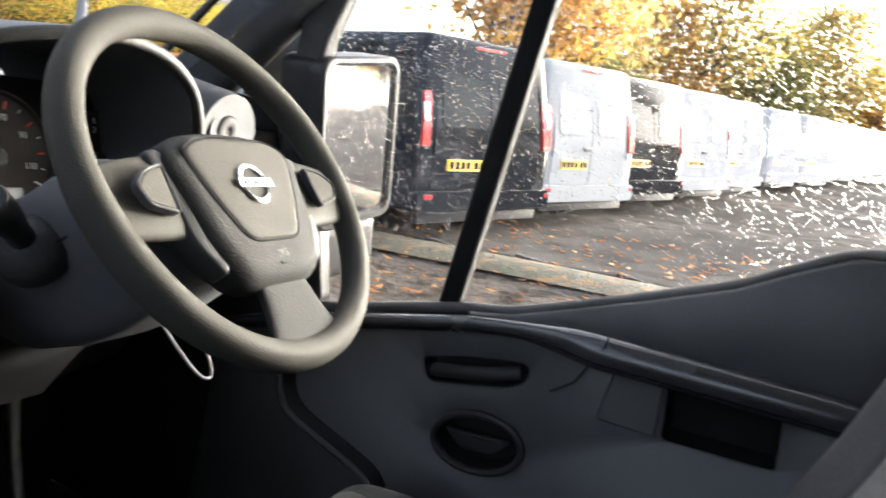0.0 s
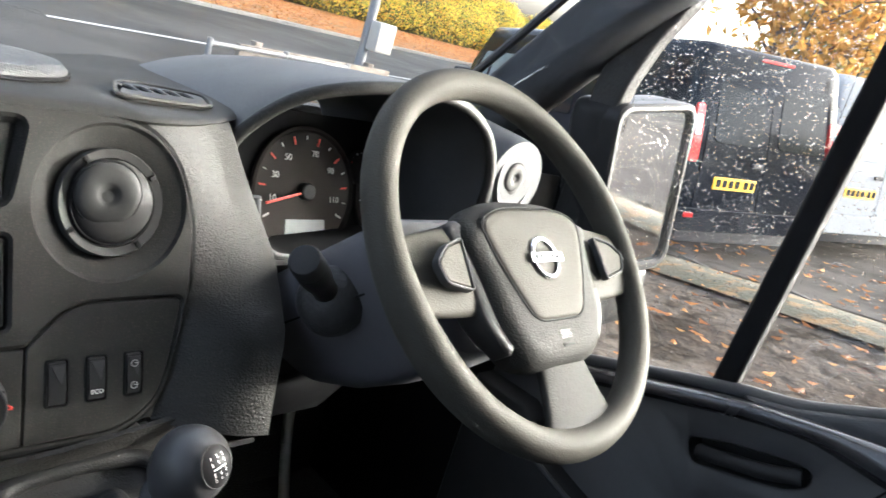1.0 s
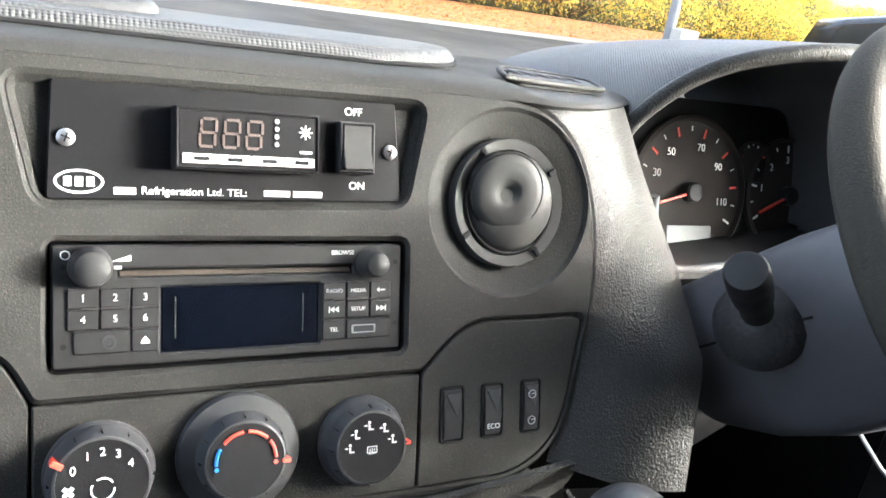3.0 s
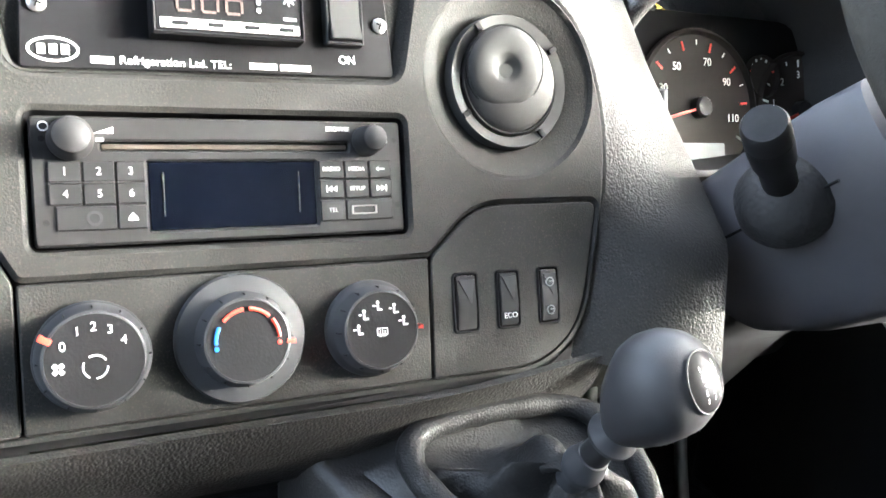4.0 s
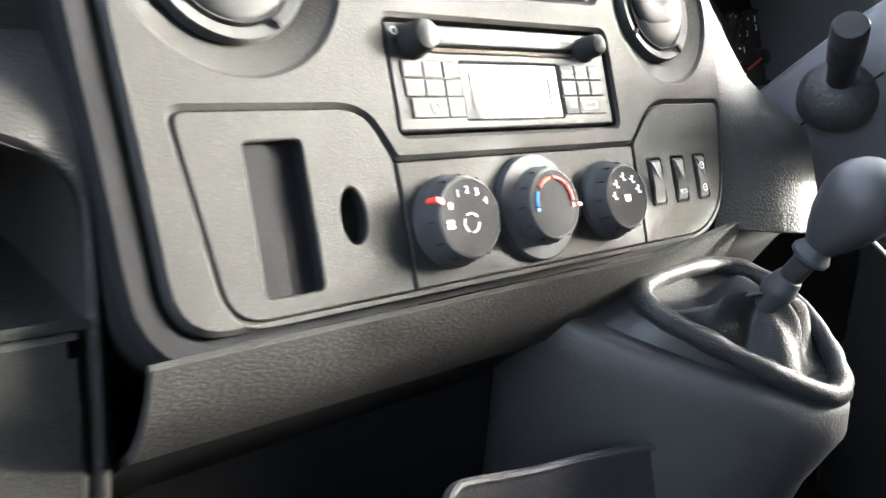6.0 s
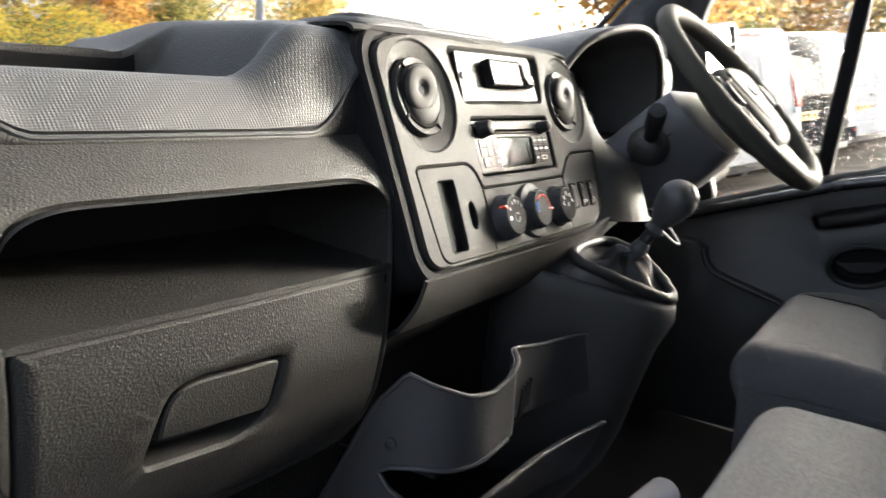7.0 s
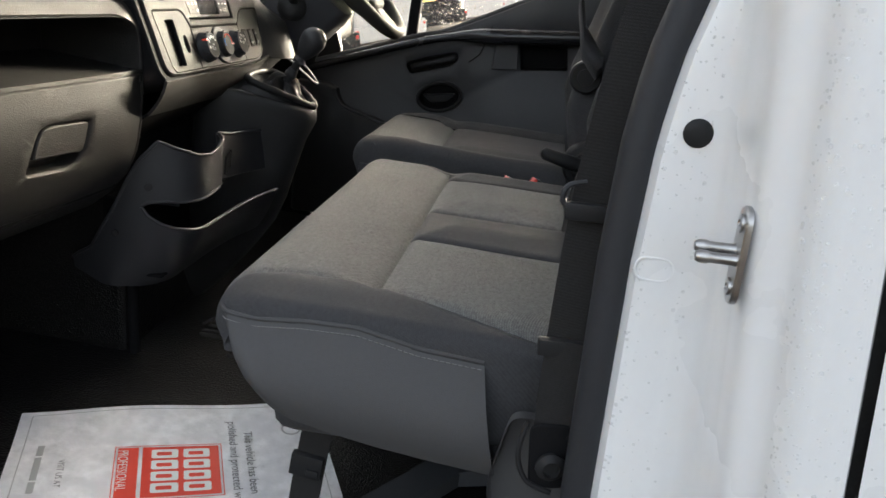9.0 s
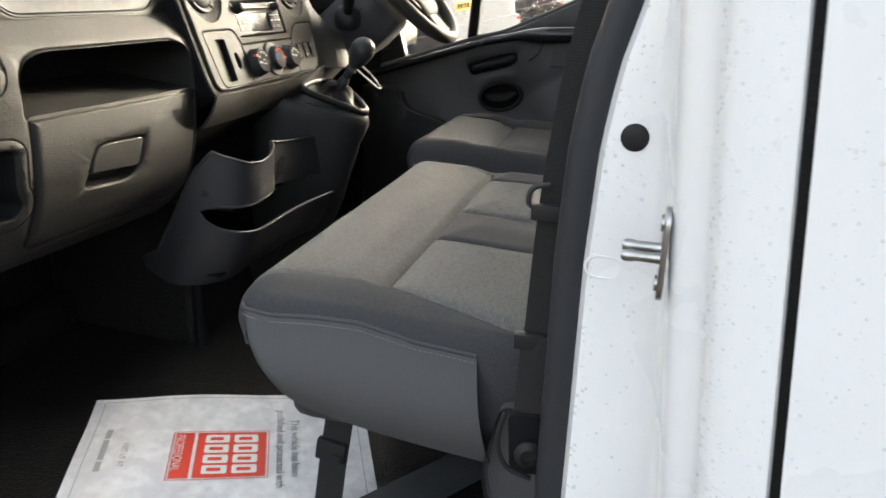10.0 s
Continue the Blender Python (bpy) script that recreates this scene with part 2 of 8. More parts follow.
def circ(cx, cy, rx, ry=None, n=40):
    ry = ry or rx
    return [(cx + rx * math.cos(2 * math.pi * i / n), cy + ry * math.sin(2 * math.pi * i / n)) for i in range(n)]


def rpoly(pts, r, n=5):
    """A polygon with rounded corners; r is one radius or one for each corner."""
    rs = r if isinstance(r, (list, tuple)) else [r] * len(pts)
    out = []
    for i, p in enumerate(pts):
        p = Vector(p)
        a, b = Vector(pts[i - 1]) - p, Vector(pts[(i + 1) % len(pts)]) - p
        ta, tb = min(rs[i], a.length * 0.48), min(rs[i], b.length * 0.48)
        pa, pb = p + a.normalized() * ta, p + b.normalized() * tb
        for k in range(n + 1):
            t = k / n
            q = pa * (1 - t) ** 2 + p * 2 * t * (1 - t) + pb * t * t
            out.append((q.x, q.y))
    return out


def area(loop):
    return sum(a[0] * b[1] - b[0] * a[1] for a, b in zip(loop, loop[1:] + loop[:1])) / 2


def offset(loop, d):
    """Moves a loop inwards by d (outwards where d is negative)."""
    s = 1 if area(loop) > 0 else -1
    out = []
    for i, p in enumerate(loop):
        p = Vector(p)
        a, b = p - Vector(loop[i - 1]), Vector(loop[(i + 1) % len(loop)]) - p
        if a.length < 1e-7 or b.length < 1e-7:
            out.append((p.x, p.y))
            continue
        a.normalize(), b.normalize()
        n = Vector((-a.y - b.y, a.x + b.x))
        n = n.normalized() if n.length > 1e-6 else Vector((-a.y, a.x))
        k = max(0.35, n.dot(Vector((-a.y, a.x))))
        q = p + n * (s * d / k)
        out.append((q.x, q.y))
    return out


def fill(bm, loops):
    """Triangles between an outer loop of vertices and its holes, in the x, z plane."""
    vs = [v for r in loops for v in r]
    flat = [Vector((v.co.x, v.co.z)) for v in vs]
    edges, polys, k = [], [], 0
    for r in loops:
        n = len(r)
        edges += [(k + i, k + (i + 1) % n) for i in range(n)]
        polys.append(np.array([tuple(p) for p in flat[k:k + n]]))
        k += n
    got, _, tris, origin, _, _ = geometry.delaunay_2d_cdt(flat, edges, [], 0, 1e-9)
    extra = {}
    for t in tris:
        c = sum((got[i] for i in t), Vector((0, 0))) / 3
        inside = False
        for q in polys:
            x0, y0, x1, y1 = q[:, 0], q[:, 1], np.roll(q[:, 0], -1), np.roll(q[:, 1], -1)
            hit = ((y0 > c.y) != (y1 > c.y)) & (c.x < (x1 - x0) * (c.y - y0) / np.where(y1 == y0, 1e-12, y1 - y0) + x0)
            inside ^= bool(hit.sum() % 2)
        if inside:
            three = []
            for i in t:
                if not origin[i] and i not in extra:
                    extra[i] = bm.verts.new((got[i].x, vs[0].co.y, got[i].y))
                three.append(vs[origin[i][0]] if origin[i] else extra[i])
            if len(set(three)) == 3 and bm.faces.get(three) is None:
                bm.faces.new(three)


def plate(outer, holes=(), thick=0.01, ch=0.0015, lift=0.0, back=False):
    """A flat plate in x, z that faces -y, its front at y = -lift, with holes and softened edges."""
    bm = bmesh.new()
    rings = []
    for k, loop in enumerate([outer, *holes]):
        front = offset(loop, ch if k == 0 else -ch)
        rows = []
        for pts, y in ((front, 0), (loop, ch), (loop, thick)):
            rows.append([bm.verts.new((u, y - lift, v)) for u, v in pts])
        rings.append(rows)
        n = len(loop)
        for a, b in zip(rows, rows[1:]):
            for i in range(n):
                bm.faces.new((a[i], a[(i + 1) % n], b[(i + 1) % n], b[i]))
    for level in ((0, 2) if back else (0,)):
        fill(bm, [rows[level] for rows in rings])
    bmesh.ops.recalc_face_normals(bm, faces=bm.faces)
    return bm


def cut(bm, xs=(), zs=()):
    for x in xs:
        bmesh.ops.bisect_plane(bm, geom=[*bm.verts, *bm.edges, *bm.faces], plane_co=(x, 0, 0), plane_no=(1, 0, 0))
    for z in zs:
        bmesh.ops.bisect_plane(bm, geom=[*bm.verts, *bm.edges, *bm.faces], plane_co=(0, 0, z), plane_no=(0, 0, 1))
    return bm


def warp(bm, f):
    for v in bm.verts:
        v.co = f(v.co)
    return bm


def moved(bm, m):
    bmesh.ops.transform(bm, matrix=m, verts=bm.verts)
    return bm


def recess(loop, depth, shrink=0.0, y0=0.0, rise=0.0):
    """The inside of a hole: walls that run back from the loop, and a bottom."""
    bm = bmesh.new()
    rows = []
    for k in range(3):
        t = k / 2
        rows.append([bm.verts.new((u, y0 + depth * t, v + rise * t)) for u, v in offset(loop, shrink * t)])
    n = len(loop)
    for a, b in zip(rows, rows[1:]):
        for i in range(n):
            bm.faces.new((a[i], b[i], b[(i + 1) % n], a[(i + 1) % n]))
    bm.faces.new(rows[-1])
    return bm


def lathe(profile, n=40, cx=0.0, cz=0.0, cap=True):
    """Turns (radius, height) about the -y axis at cx, cz."""
    bm = bmesh.new()
    rows = []
    for r, h in profile:
        rows.append([bm.verts.new((cx + r * math.cos(2 * math.pi * i / n), -h, cz + r * math.sin(2 * math.pi * i / n))) for i in range(n)])
    for a, b in zip(rows, rows[1:]):
        for i in range(n):
            bm.faces.new((a[i], a[(i + 1) % n], b[(i + 1) % n], b[i]))
    if cap:
        bm.faces.new(rows[-1])
    bmesh.ops.recalc_face_normals(bm, faces=bm.faces)
    return bm


def box(a, b, bev=0.004, seg=2):
    bm = bmesh.new()
    bmesh.ops.create_cube(bm, size=1)
    for v in bm.verts:
        v.co = [(p + q) / 2 + c * (q - p) for p, q, c in zip(a, b, v.co)]
    if bev:
        bmesh.ops.bevel(bm, geom=list(bm.edges), offset=bev, segments=seg, affect="EDGES", profile=0.6)
    return bm


def tube(pts, r, n=12, closed=False, flat=1.0):
    """A round bar along points; r is one radius or one for each point; flat squeezes it sideways."""
    pts = [Vector(p) for p in pts]
    rs = r if isinstance(r, (list, tuple)) else [r] * len(pts)
    bm = bmesh.new()
    rows, up = [], None
    for i, p in enumerate(pts):
        if closed:
            d = pts[(i + 1) % len(pts)] - pts[i - 1]
        else:
            d = pts[min(i + 1, len(pts) - 1)] - pts[max(i - 1, 0)]
        d.normalize()
        if up is None:
            up = Vector((0, 0, 1)) if abs(d.z) < 0.9 else Vector((0, 1, 0))
        side = d.cross(up).normalized()
        up = side.cross(d).normalized()
        rows.append([bm.verts.new(p + rs[i] * (math.cos(2 * math.pi * k / n) * side * flat + math.sin(2 * math.pi * k / n) * up)) for k in range(n)])
    pairs = list(zip(rows, rows[1:])) + ([(rows[-1], rows[0])] if closed else [])
    for a, b in pairs:
        for i in range(n):
            bm.faces.new((a[i], a[(i + 1) % n], b[(i + 1) % n], b[i]))
    if not closed:
        bm.faces.new(rows[0][::-1]), bm.faces.new(rows[-1])
    bmesh.ops.recalc_face_normals(bm, faces=bm.faces)
    return bm


def spline(pts, n=8, closed=False):
    """A smooth curve through points."""
    pts = [Vector(p) for p in pts]
    out, m = [], len(pts)
    for i in range(m if closed else m - 1):
        p0, p1 = pts[i - 1] if closed or i else pts[0], pts[i]
        p2, p3 = pts[(i + 1) % m], pts[(i + 2) % m] if closed or i + 2 < m else pts[-1]
        for k in range(n):
            t = k / n
            out.append(0.5 * (2 * p1 + (p2 - p0) * t + (2 * p0 - 5 * p1 + 4 * p2 - p3) * t * t + (3 * p1 - p0 - 3 * p2 + p3) * t ** 3))
    if not closed:
        out.append(pts[-1])
    return out


def loft(sections, closed=True, caps=True):
    bm = bmesh.new()
    rows = [[bm.verts.new(p) for p in s] for s in sections]
    n = len(rows[0])
    for a, b in zip(rows, rows[1:]):
        for i in range(n if closed else n - 1):
            bm.faces.new((a[i], a[(i + 1) % n], b[(i + 1) % n], b[i]))
    if caps and closed:
        bm.faces.new(rows[0][::-1]), bm.faces.new(rows[-1])
    bmesh.ops.recalc_face_normals(bm, faces=bm.faces)
    return bm


def sheet(f, us, vs, thick=0.0):
    """A surface f(u, v), with thickness along its normal where one is given."""
    bm = bmesh.new()
    rows = [[bm.verts.new(f(u, v)) for v in vs] for u in us]
    for a, b in zip(rows, rows[1:]):
        for i in range(len(vs) - 1):
            bm.faces.new((a[i], a[i + 1], b[i + 1], b[i]))
    if thick:
        bmesh.ops.recalc_face_normals(bm, faces=bm.faces)
        bmesh.ops.solidify(bm, geom=list(bm.faces), thickness=thick)
    return bm


def lin(a, b, n):
    return [a + (b - a) * i / (n - 1) for i in range(n)]


def ease(a, b, x):
    t = min(max((x - a) / (b - a), 0.0), 1.0)
    return t * t * (3 - 2 * t)


def interp(x, xs, ys):
    return float(np.interp(x, xs, ys))


def joined(*bms):
    """Several pieces as one mesh."""
    out = bms[0]
    for b in bms[1:]:
        me = bpy.data.meshes.new("joined")
        b.to_mesh(me)
        b.free()
        out.from_mesh(me)
        bpy.data.meshes.remove(me)
    return out


def thing(name, label, category, at=(0, 0, 0), group="", kind=""):
    ob = new(name)
    ob.empty_display_size = 0.05
    ob.location = at
    return tagged(ob, label, category, group, kind)


def part(name, bm, material, parent=None, label="", smooth=38):
    me = bpy.data.meshes.new(name)
    bm.to_mesh(me)
    bm.free()
    me.materials.append(material)
    me.shade_smooth()
    me.set_sharp_from_angle(angle=radians(smooth))
    ob = new(name, me)
    if parent:
        ob.parent = parent
        m = Matrix.Translation(parent.location) if parent.parent is None else Matrix.Identity(4)
        ob.matrix_parent_inverse = m.inverted()
    if label:
        ob["label"] = label
    return ob


def lettering(words, size, m, material, parent, align="CENTER", depth=0.0003, name="lettering", wide=1.0):
    c = bpy.data.curves.new("words", "FONT")
    c.body, c.size, c.align_x, c.align_y, c.extrude = words, size, align, "CENTER", depth
    ob = bpy.data.objects.new("words", c)
    scene.collection.objects.link(ob)
    bpy.context.view_layer.update()
    me = bpy.data.meshes.new_from_object(ob)
    bpy.data.objects.remove(ob)
    bm = bmesh.new()
    bm.from_mesh(me)
    bpy.data.meshes.remove(me)
    for v in bm.verts:
        v.co.x *= wide
    moved(bm, m)
    return part(name, bm, material, parent)


# ---- dashboard ----
CON = pose(0, 0.0154, 0.738, -18.95)
dash = thing("dashboard", "dark grey grained plastic van dashboard with open shelves and glovebox", "dashboard", (0, 0.1, 0.45))

FASCIA_OUT = rpoly([(-0.258, -0.155), (0.200, -0.155), (0.238, -0.130), (0.262, -0.045), (0.267, 0.020), (0.250, 0.085), (0.205, 0.115), (-0.20, 0.115), (-0.272, 0.098), (-0.262, -0.06)],
                   [0.03, 0.02, 0.03, 0.05, 0.05, 0.05, 0.04, 0.05, 0.03, 0.1], 6)
FRIDGE = rpoly([(-0.108, 0.034), (0.107, 0.037), (0.121, 0.104), (-0.123, 0.102)], 0.011)
RADIO = rrect(-0.1025, 0.1085, -0.0583, 0.0145, 0.005)
LOWER = rpoly([(-0.228, -0.1515), (0.200, -0.1515), (0.236, -0.127), (0.255, -0.041), (0.156, -0.041), (0.122, -0.0735), (-0.110, -0.0735), (-0.127, -0.041), (-0.243, -0.041)],
              [0.02, 0.02, 0.03, 0.008, 0.02, 0.004, 0.004, 0.02, 0.008])
VENTS = ((0.190, 0.041), (-0.195, 0.041))
fascia = part("console_fascia", moved(plate(FASCIA_OUT, [FRIDGE, RADIO, LOWER, circ(*VENTS[0], 0.0635, n=56), circ(*VENTS[1], 0.0635, n=56)], 0.02, 0.003), CON), FASCIA, dash, "satin charcoal centre console fascia")
BAND = []
for p, q in zip(FASCIA_OUT, offset(FASCIA_OUT, -0.019)):
    w = ease(0.16, 0.02, p[0]) if p[1] < -0.02 else ease(-0.20, -0.262, p[0])
    BAND.append(tuple(Vector(p).lerp(Vector(q), max(w, 0.06))))
part("console_surround", moved(plate(BAND, [offset(FASCIA_OUT, -0.0005)], 0.10, 0.004, lift=-0.005), CON), DARK, dash, "black surround of the console")
part("fridge_recess", moved(recess(FRIDGE, 0.007, 0.004, 0.002), CON), FASCIA, dash)
part("radio_recess", moved(recess(RADIO, 0.022, 0.001, 0.002), CON), DARK, dash)
# the three lower panels, parted by thin gaps
LEFT_P = rpoly([(-0.228, -0.151), (-0.1115, -0.151), (-0.1115, -0.0735), (-0.128, -0.0418), (-0.2425, -0.0418)], [0.02, 0.002, 0.004, 0.018, 0.008])
MID_P = rpoly([(-0.1100, -0.151), (0.1185, -0.151), (0.1205, -0.0745), (-0.1100, -0.0745)], 0.002)
RIGHT_P = rpoly([(0.1200, -0.151), (0.200, -0.151), (0.2355, -0.127), (0.2545, -0.0418), (0.1563, -0.0418), (0.1222, -0.0740)], [0.002, 0.02, 0.03, 0.008, 0.02, 0.004])
SLOT = rrect(-0.207, -0.172, -0.141, -0.058, 0.004)
OVAL = circ(-0.146, -0.103, 0.0085, 0.0165, 28)
SWITCHES = [rrect(0.1375 + i * 0.0325, 0.1535 + i * 0.0318, -0.1225, -0.0865, 0.0015, 2) for i in range(3)]
part("card_slot_panel", moved(plate(LEFT_P, [SLOT, OVAL], 0.012, 0.001, lift=-0.0006), CON), FASCIA, dash)
part("heater_panel", moved(plate(MID_P, [], 0.012, 0.001, lift=-0.0006), CON), FASCIA, dash)
part("switch_panel", moved(plate(RIGHT_P, SWITCHES, 0.012, 0.001, lift=-0.0006), CON), FASCIA, dash)
part("card_slot", moved(recess(SLOT, 0.03, 0.002, 0.003), CON), DARK, dash)
part("oval_recess", moved(recess(OVAL, 0.014, 0.001, 0.003), CON), DARK, dash)
groove = joined(*[moved(plate(offset(LOWER, -0.003), [], 0.004, 0.0005, lift=-0.009), CON)])
part("panel_gap", groove, DARK, dash)


def rocker(loop, parent, marks):
    u0, u1, v0, v1 = loop[0][0] - 0.016, max(p[0] for p in loop), min(p[1] for p in loop), max(p[1] for p in loop)
    u0 = min(p[0] for p in loop)
    bm = bmesh.new()
    e = 0.0007
    prof = [(v0 + e, 0.003), (v0 + e, -0.0005), ((v0 + v1) / 2 - 0.004, -0.0020), (v1 - e, -0.0005), (v1 - e, 0.003)]
    rows = [[bm.verts.new((u, y, v)) for v, y in prof] for u in (u0 + e, u1 - e)]
    for i in range(4):
        bm.faces.new((rows[0][i], rows[0][i + 1], rows[1][i + 1], rows[1][i]))
    for r in rows:
        bm.faces.new(r)
    bmesh.ops.recalc_face_normals(bm, faces=bm.faces)
    bmesh.ops.bevel(bm, geom=list(bm.edges), offset=0.0006, segments=2, affect="EDGES")
    ob = part("rocker_switch", moved(bm, CON), SMOOTHBLACK, parent)
    part("switch_frame", moved(plate(offset(loop, -0.0016), [loop], 0.004, 0.0004, lift=0.0006), CON), DARK, ob)
    um = (u0 + u1) / 2
    tri = plate([(u0 + 0.002, v1 - 0.003), (u1 - 0.002, v1 - 0.003), (um + 0.003, (v0 + v1) / 2 - 0.002)][::-1], [], 0.001, 0.0002, lift=0.0019)
    part("rocker_facet", moved(tri, CON), KNOBGREY, ob)
    if marks == "ECO":
        lettering("ECO", 0.0052, CON @ pose(um, -0.0019, v0 + 0.007, 90), WHITE, ob)
    if marks == "DIAL":
        for v in (v0 + 0.008, v1 - 0.009):
            part("dial_mark", moved(joined(lathe([(0.0032, 0.0), (0.0032, 0.0022), (0.0026, 0.0022), (0.0026, 0.0)], 20, um, v, cap=False), box((um - 0.0004, -0.0022, v), (um + 0.003, -0.0015, v + 0.0007), 0)), CON), GREYPRINT, ob)


for loop, marks in zip(SWITCHES, ("", "ECO", "DIAL")):
    rocker(loop, dash, marks)


def air_vent(m, parent, scale=1.0, dish=True):
    """A round swivelling vent: dish, ring with four lugs, drum and dimpled flap."""
    k = scale
    if dish:
        d = part("air_vent", moved(lathe([(0.0640 * k, -0.0026), (0.057 * k, -0.0055), (0.050 * k, -0.0085), (0.0455 * k, -0.011), (0.0450 * k, -0.022)], 56, cap=False), m), FASCIA, parent, "round air vent with dished surround")
    else:
        d = part("air_vent", moved(lathe([(0.060 * k, -0.03), (0.060 * k, 0.0), (0.056 * k, 0.004), (0.050 * k, 0.003), (0.046 * k, -0.006), (0.0455 * k, -0.02)], 56, cap=False), m), KNOBGREY, parent, "round air vent with grey rim")
    part("ring", moved(lathe([(0.0458 * k, -0.022), (0.0456 * k, -0.0045), (0.0445 * k, -0.0025), (0.0375 * k, -0.0045), (0.0366 * k, -0.008), (0.0364 * k, -0.02)], 56, cap=False), m), VENTP, d)
    for a in (45, 135, 225, 315):
        lug = box((-0.0018 * k, 0.0012, 0.0385 * k), (0.0018 * k, 0.005, 0.0446 * k), 0.0004)
        moved(lug, pose(0, 0, 0, 0, a + 12, 0))
        part("lug", moved(lug, m), DARK, d)
    drum = lathe([(0.0360 * k, -0.02), (0.0359 * k, -0.0065), (0.0345 * k, -0.0040), (0.031 * k, -0.0012), (0.025 * k, 0.0016), (0.016 * k, 0.0036), (0.006 * k, 0.0044), (0.001 * k, 0.0045)], 48)
    moved(drum, pose(0, 0, 0, 4, 0, -4))
    part("drum", moved(drum, m), VENTP, d)
    tip = pose(-0.0068 * k, -0.0006, 0.0078 * k, 11, 0, -8)
    flap = lathe([(0.0266 * k, -0.010), (0.0266 * k, 0.0036), (0.0254 * k, 0.0050), (0.021 * k, 0.0062), (0.0112 * k, 0.0068), (0.0088 * k, 0.0058), (0.0045 * k, 0.0034), (0.001 * k, 0.0026)], 48)
    part("flap", moved(moved(flap, tip), m), VENTP, d)
    part("flap_groove", moved(moved(tube([(0.0272 * k * math.cos(a), -0.0026, 0.0272 * k * math.sin(a)) for a in lin(0, 6.126, 40)], 0.0011, 6, True), tip), m), DARK, d)
    part("drum_groove", moved(tube([(0.0352 * k * math.cos(a), 0.0036, 0.0352 * k * math.sin(a)) for a in lin(0, 6.126, 40)], 0.0010, 6, True), m), DARK, d)
    return d


for c in VENTS:
    air_vent(CON @ pose(c[0], 0, c[1]), dash)

# the top of the dashboard over the console
TOP_PROFILE = [(0.0518, 0.8445), (0.0550, 0.8490), (0.0630, 0.8515), (0.078, 0.8525), (0.105, 0.8515), (0.16, 0.848), (0.26, 0.840), (0.46, 0.815)]


def dash_top(x, k):
    y, z = TOP_PROFILE[k]
    bow = 0.10 * max(0, abs(x) - 0.12) ** 2
    s = (x - 0.225) / 0.11
    w = ease(0.195, 0.228, x)
    edge_y = 0.0525 + 0.0606 * s - 0.011 * math.sin(max(0, s) * math.pi * 0.9)
    y0, z0 = 0.0518 + bow * 2.5, 0.8445 - bow
    y0, z0 = y0 + (edge_y - y0) * w, z0 + (0.8425 - 0.004 * s - z0) * w
    return Vector((x, y0 + (y - 0.0518) * (1 - 0.15 * w), z0 + (z - 0.8445) * (1 - 0.4 * w)))


part("dash_top", sheet(dash_top, lin(-0.285, 0.430, 46), list(range(len(TOP_PROFILE))), 0.004), FASCIA, dash, "smooth upper dash over the console", 60)
LID = rpoly([(-0.235, 0.105), (0.13, 0.100), (0.205, 0.150), (0.16, 0.26), (-0.20, 0.265)], 0.07, 10)


def lid_at(v, z0):
    return Vector((v.x, v.z, z0 - v.y - 0.06 * (v.z - 0.1) + 0.004 * math.sin(max(0, min(1, (v.z - 0.1) / 0.17)) * math.pi)))


lid = warp(cut(plate(LID, [], 0.014, 0.006, lift=0.014, back=True), lin(-0.35, 0.18, 12), lin(0.12, 0.25, 6)), lambda v: lid_at(v, 0.848))
lid_gap = tube(spline([lid_at(Vector((u, -0.0045, v)), 0.848) for u, v in offset(LID, -0.0012)[::4]], 4, True), 0.0022, 6, True)
part("lid_gap", lid_gap, DARK, dash)
part("lid", lid, WEAVE, dash, "weave-textured lid on the dash top", 60)
lid2 = warp(cut(plate(rpoly([(-0.20, 0.130), (-0.02, 0.130), (-0.06, 0.20), (-0.17, 0.22)], 0.05, 8), [], 0.008, 0.004, lift=0.021, back=True), lin(-0.3, -0.05, 8)), lambda v: lid_at(v, 0.848))
part("lid_pad", lid2, TRIM, dash, "", 60)
# demister grille beside the cluster
GRILLE = rpoly([(0.215, 0.105), (0.315, 0.118), (0.335, 0.165), (0.250, 0.175)], 0.018, 6)
slots = [rrect(0.238 + 0.016 * i, 0.248 + 0.016 * i, 0.135 + 0.002 * i, 0.158 + 0.001 * i, 0.003, 2) for i in range(5)]
gr = warp(plate(GRILLE, slots, 0.006, 0.0015), lambda v: Vector((v.x, v.z, 0.8495 - v.y + 0.03 * (0.30 - v.x))))
part("demister_grille", gr, SMOOTHBLACK, dash)
part("demister_rim", tube(spline([(u, v, 0.8490 + 0.03 * (0.30 - u)) for u, v in offset(GRILLE, -0.003)[::4]], 3, True), 0.0024, 8, True), DASH, dash)
part("demister_duct", warp(plate(offset(GRILLE, 0.004), [], 0.01, 0.001, lift=-0.006), lambda v: Vector((v.x, v.z, 0.8495 - v.y + 0.03 * (0.30 - v.x)))), DARK, dash)


# ---- passenger side of the dashboard ----
def face_y(x, z):
    plan = interp(x, [-1.0, -0.95, -0.88, -0.80, -0.70, -0.55, -0.40, -0.28], [0.24, 0.16, 0.085, 0.042, 0.024, 0.012, 0.004, 0.0])
    prof = interp(z, [0.33, 0.38, 0.42, 0.46, 0.51, 0.56, 0.62, 0.67, 0.70, 0.735], [0.13, 0.065, 0.032, 0.014, 0.004, 0.000, 0.000, 0.004, 0.018, 0.052])
    return plan + prof


def on_face(lift=0.0):
    return lambda v: Vector((v.x, v.y + face_y(v.x, v.z) - lift, v.z))


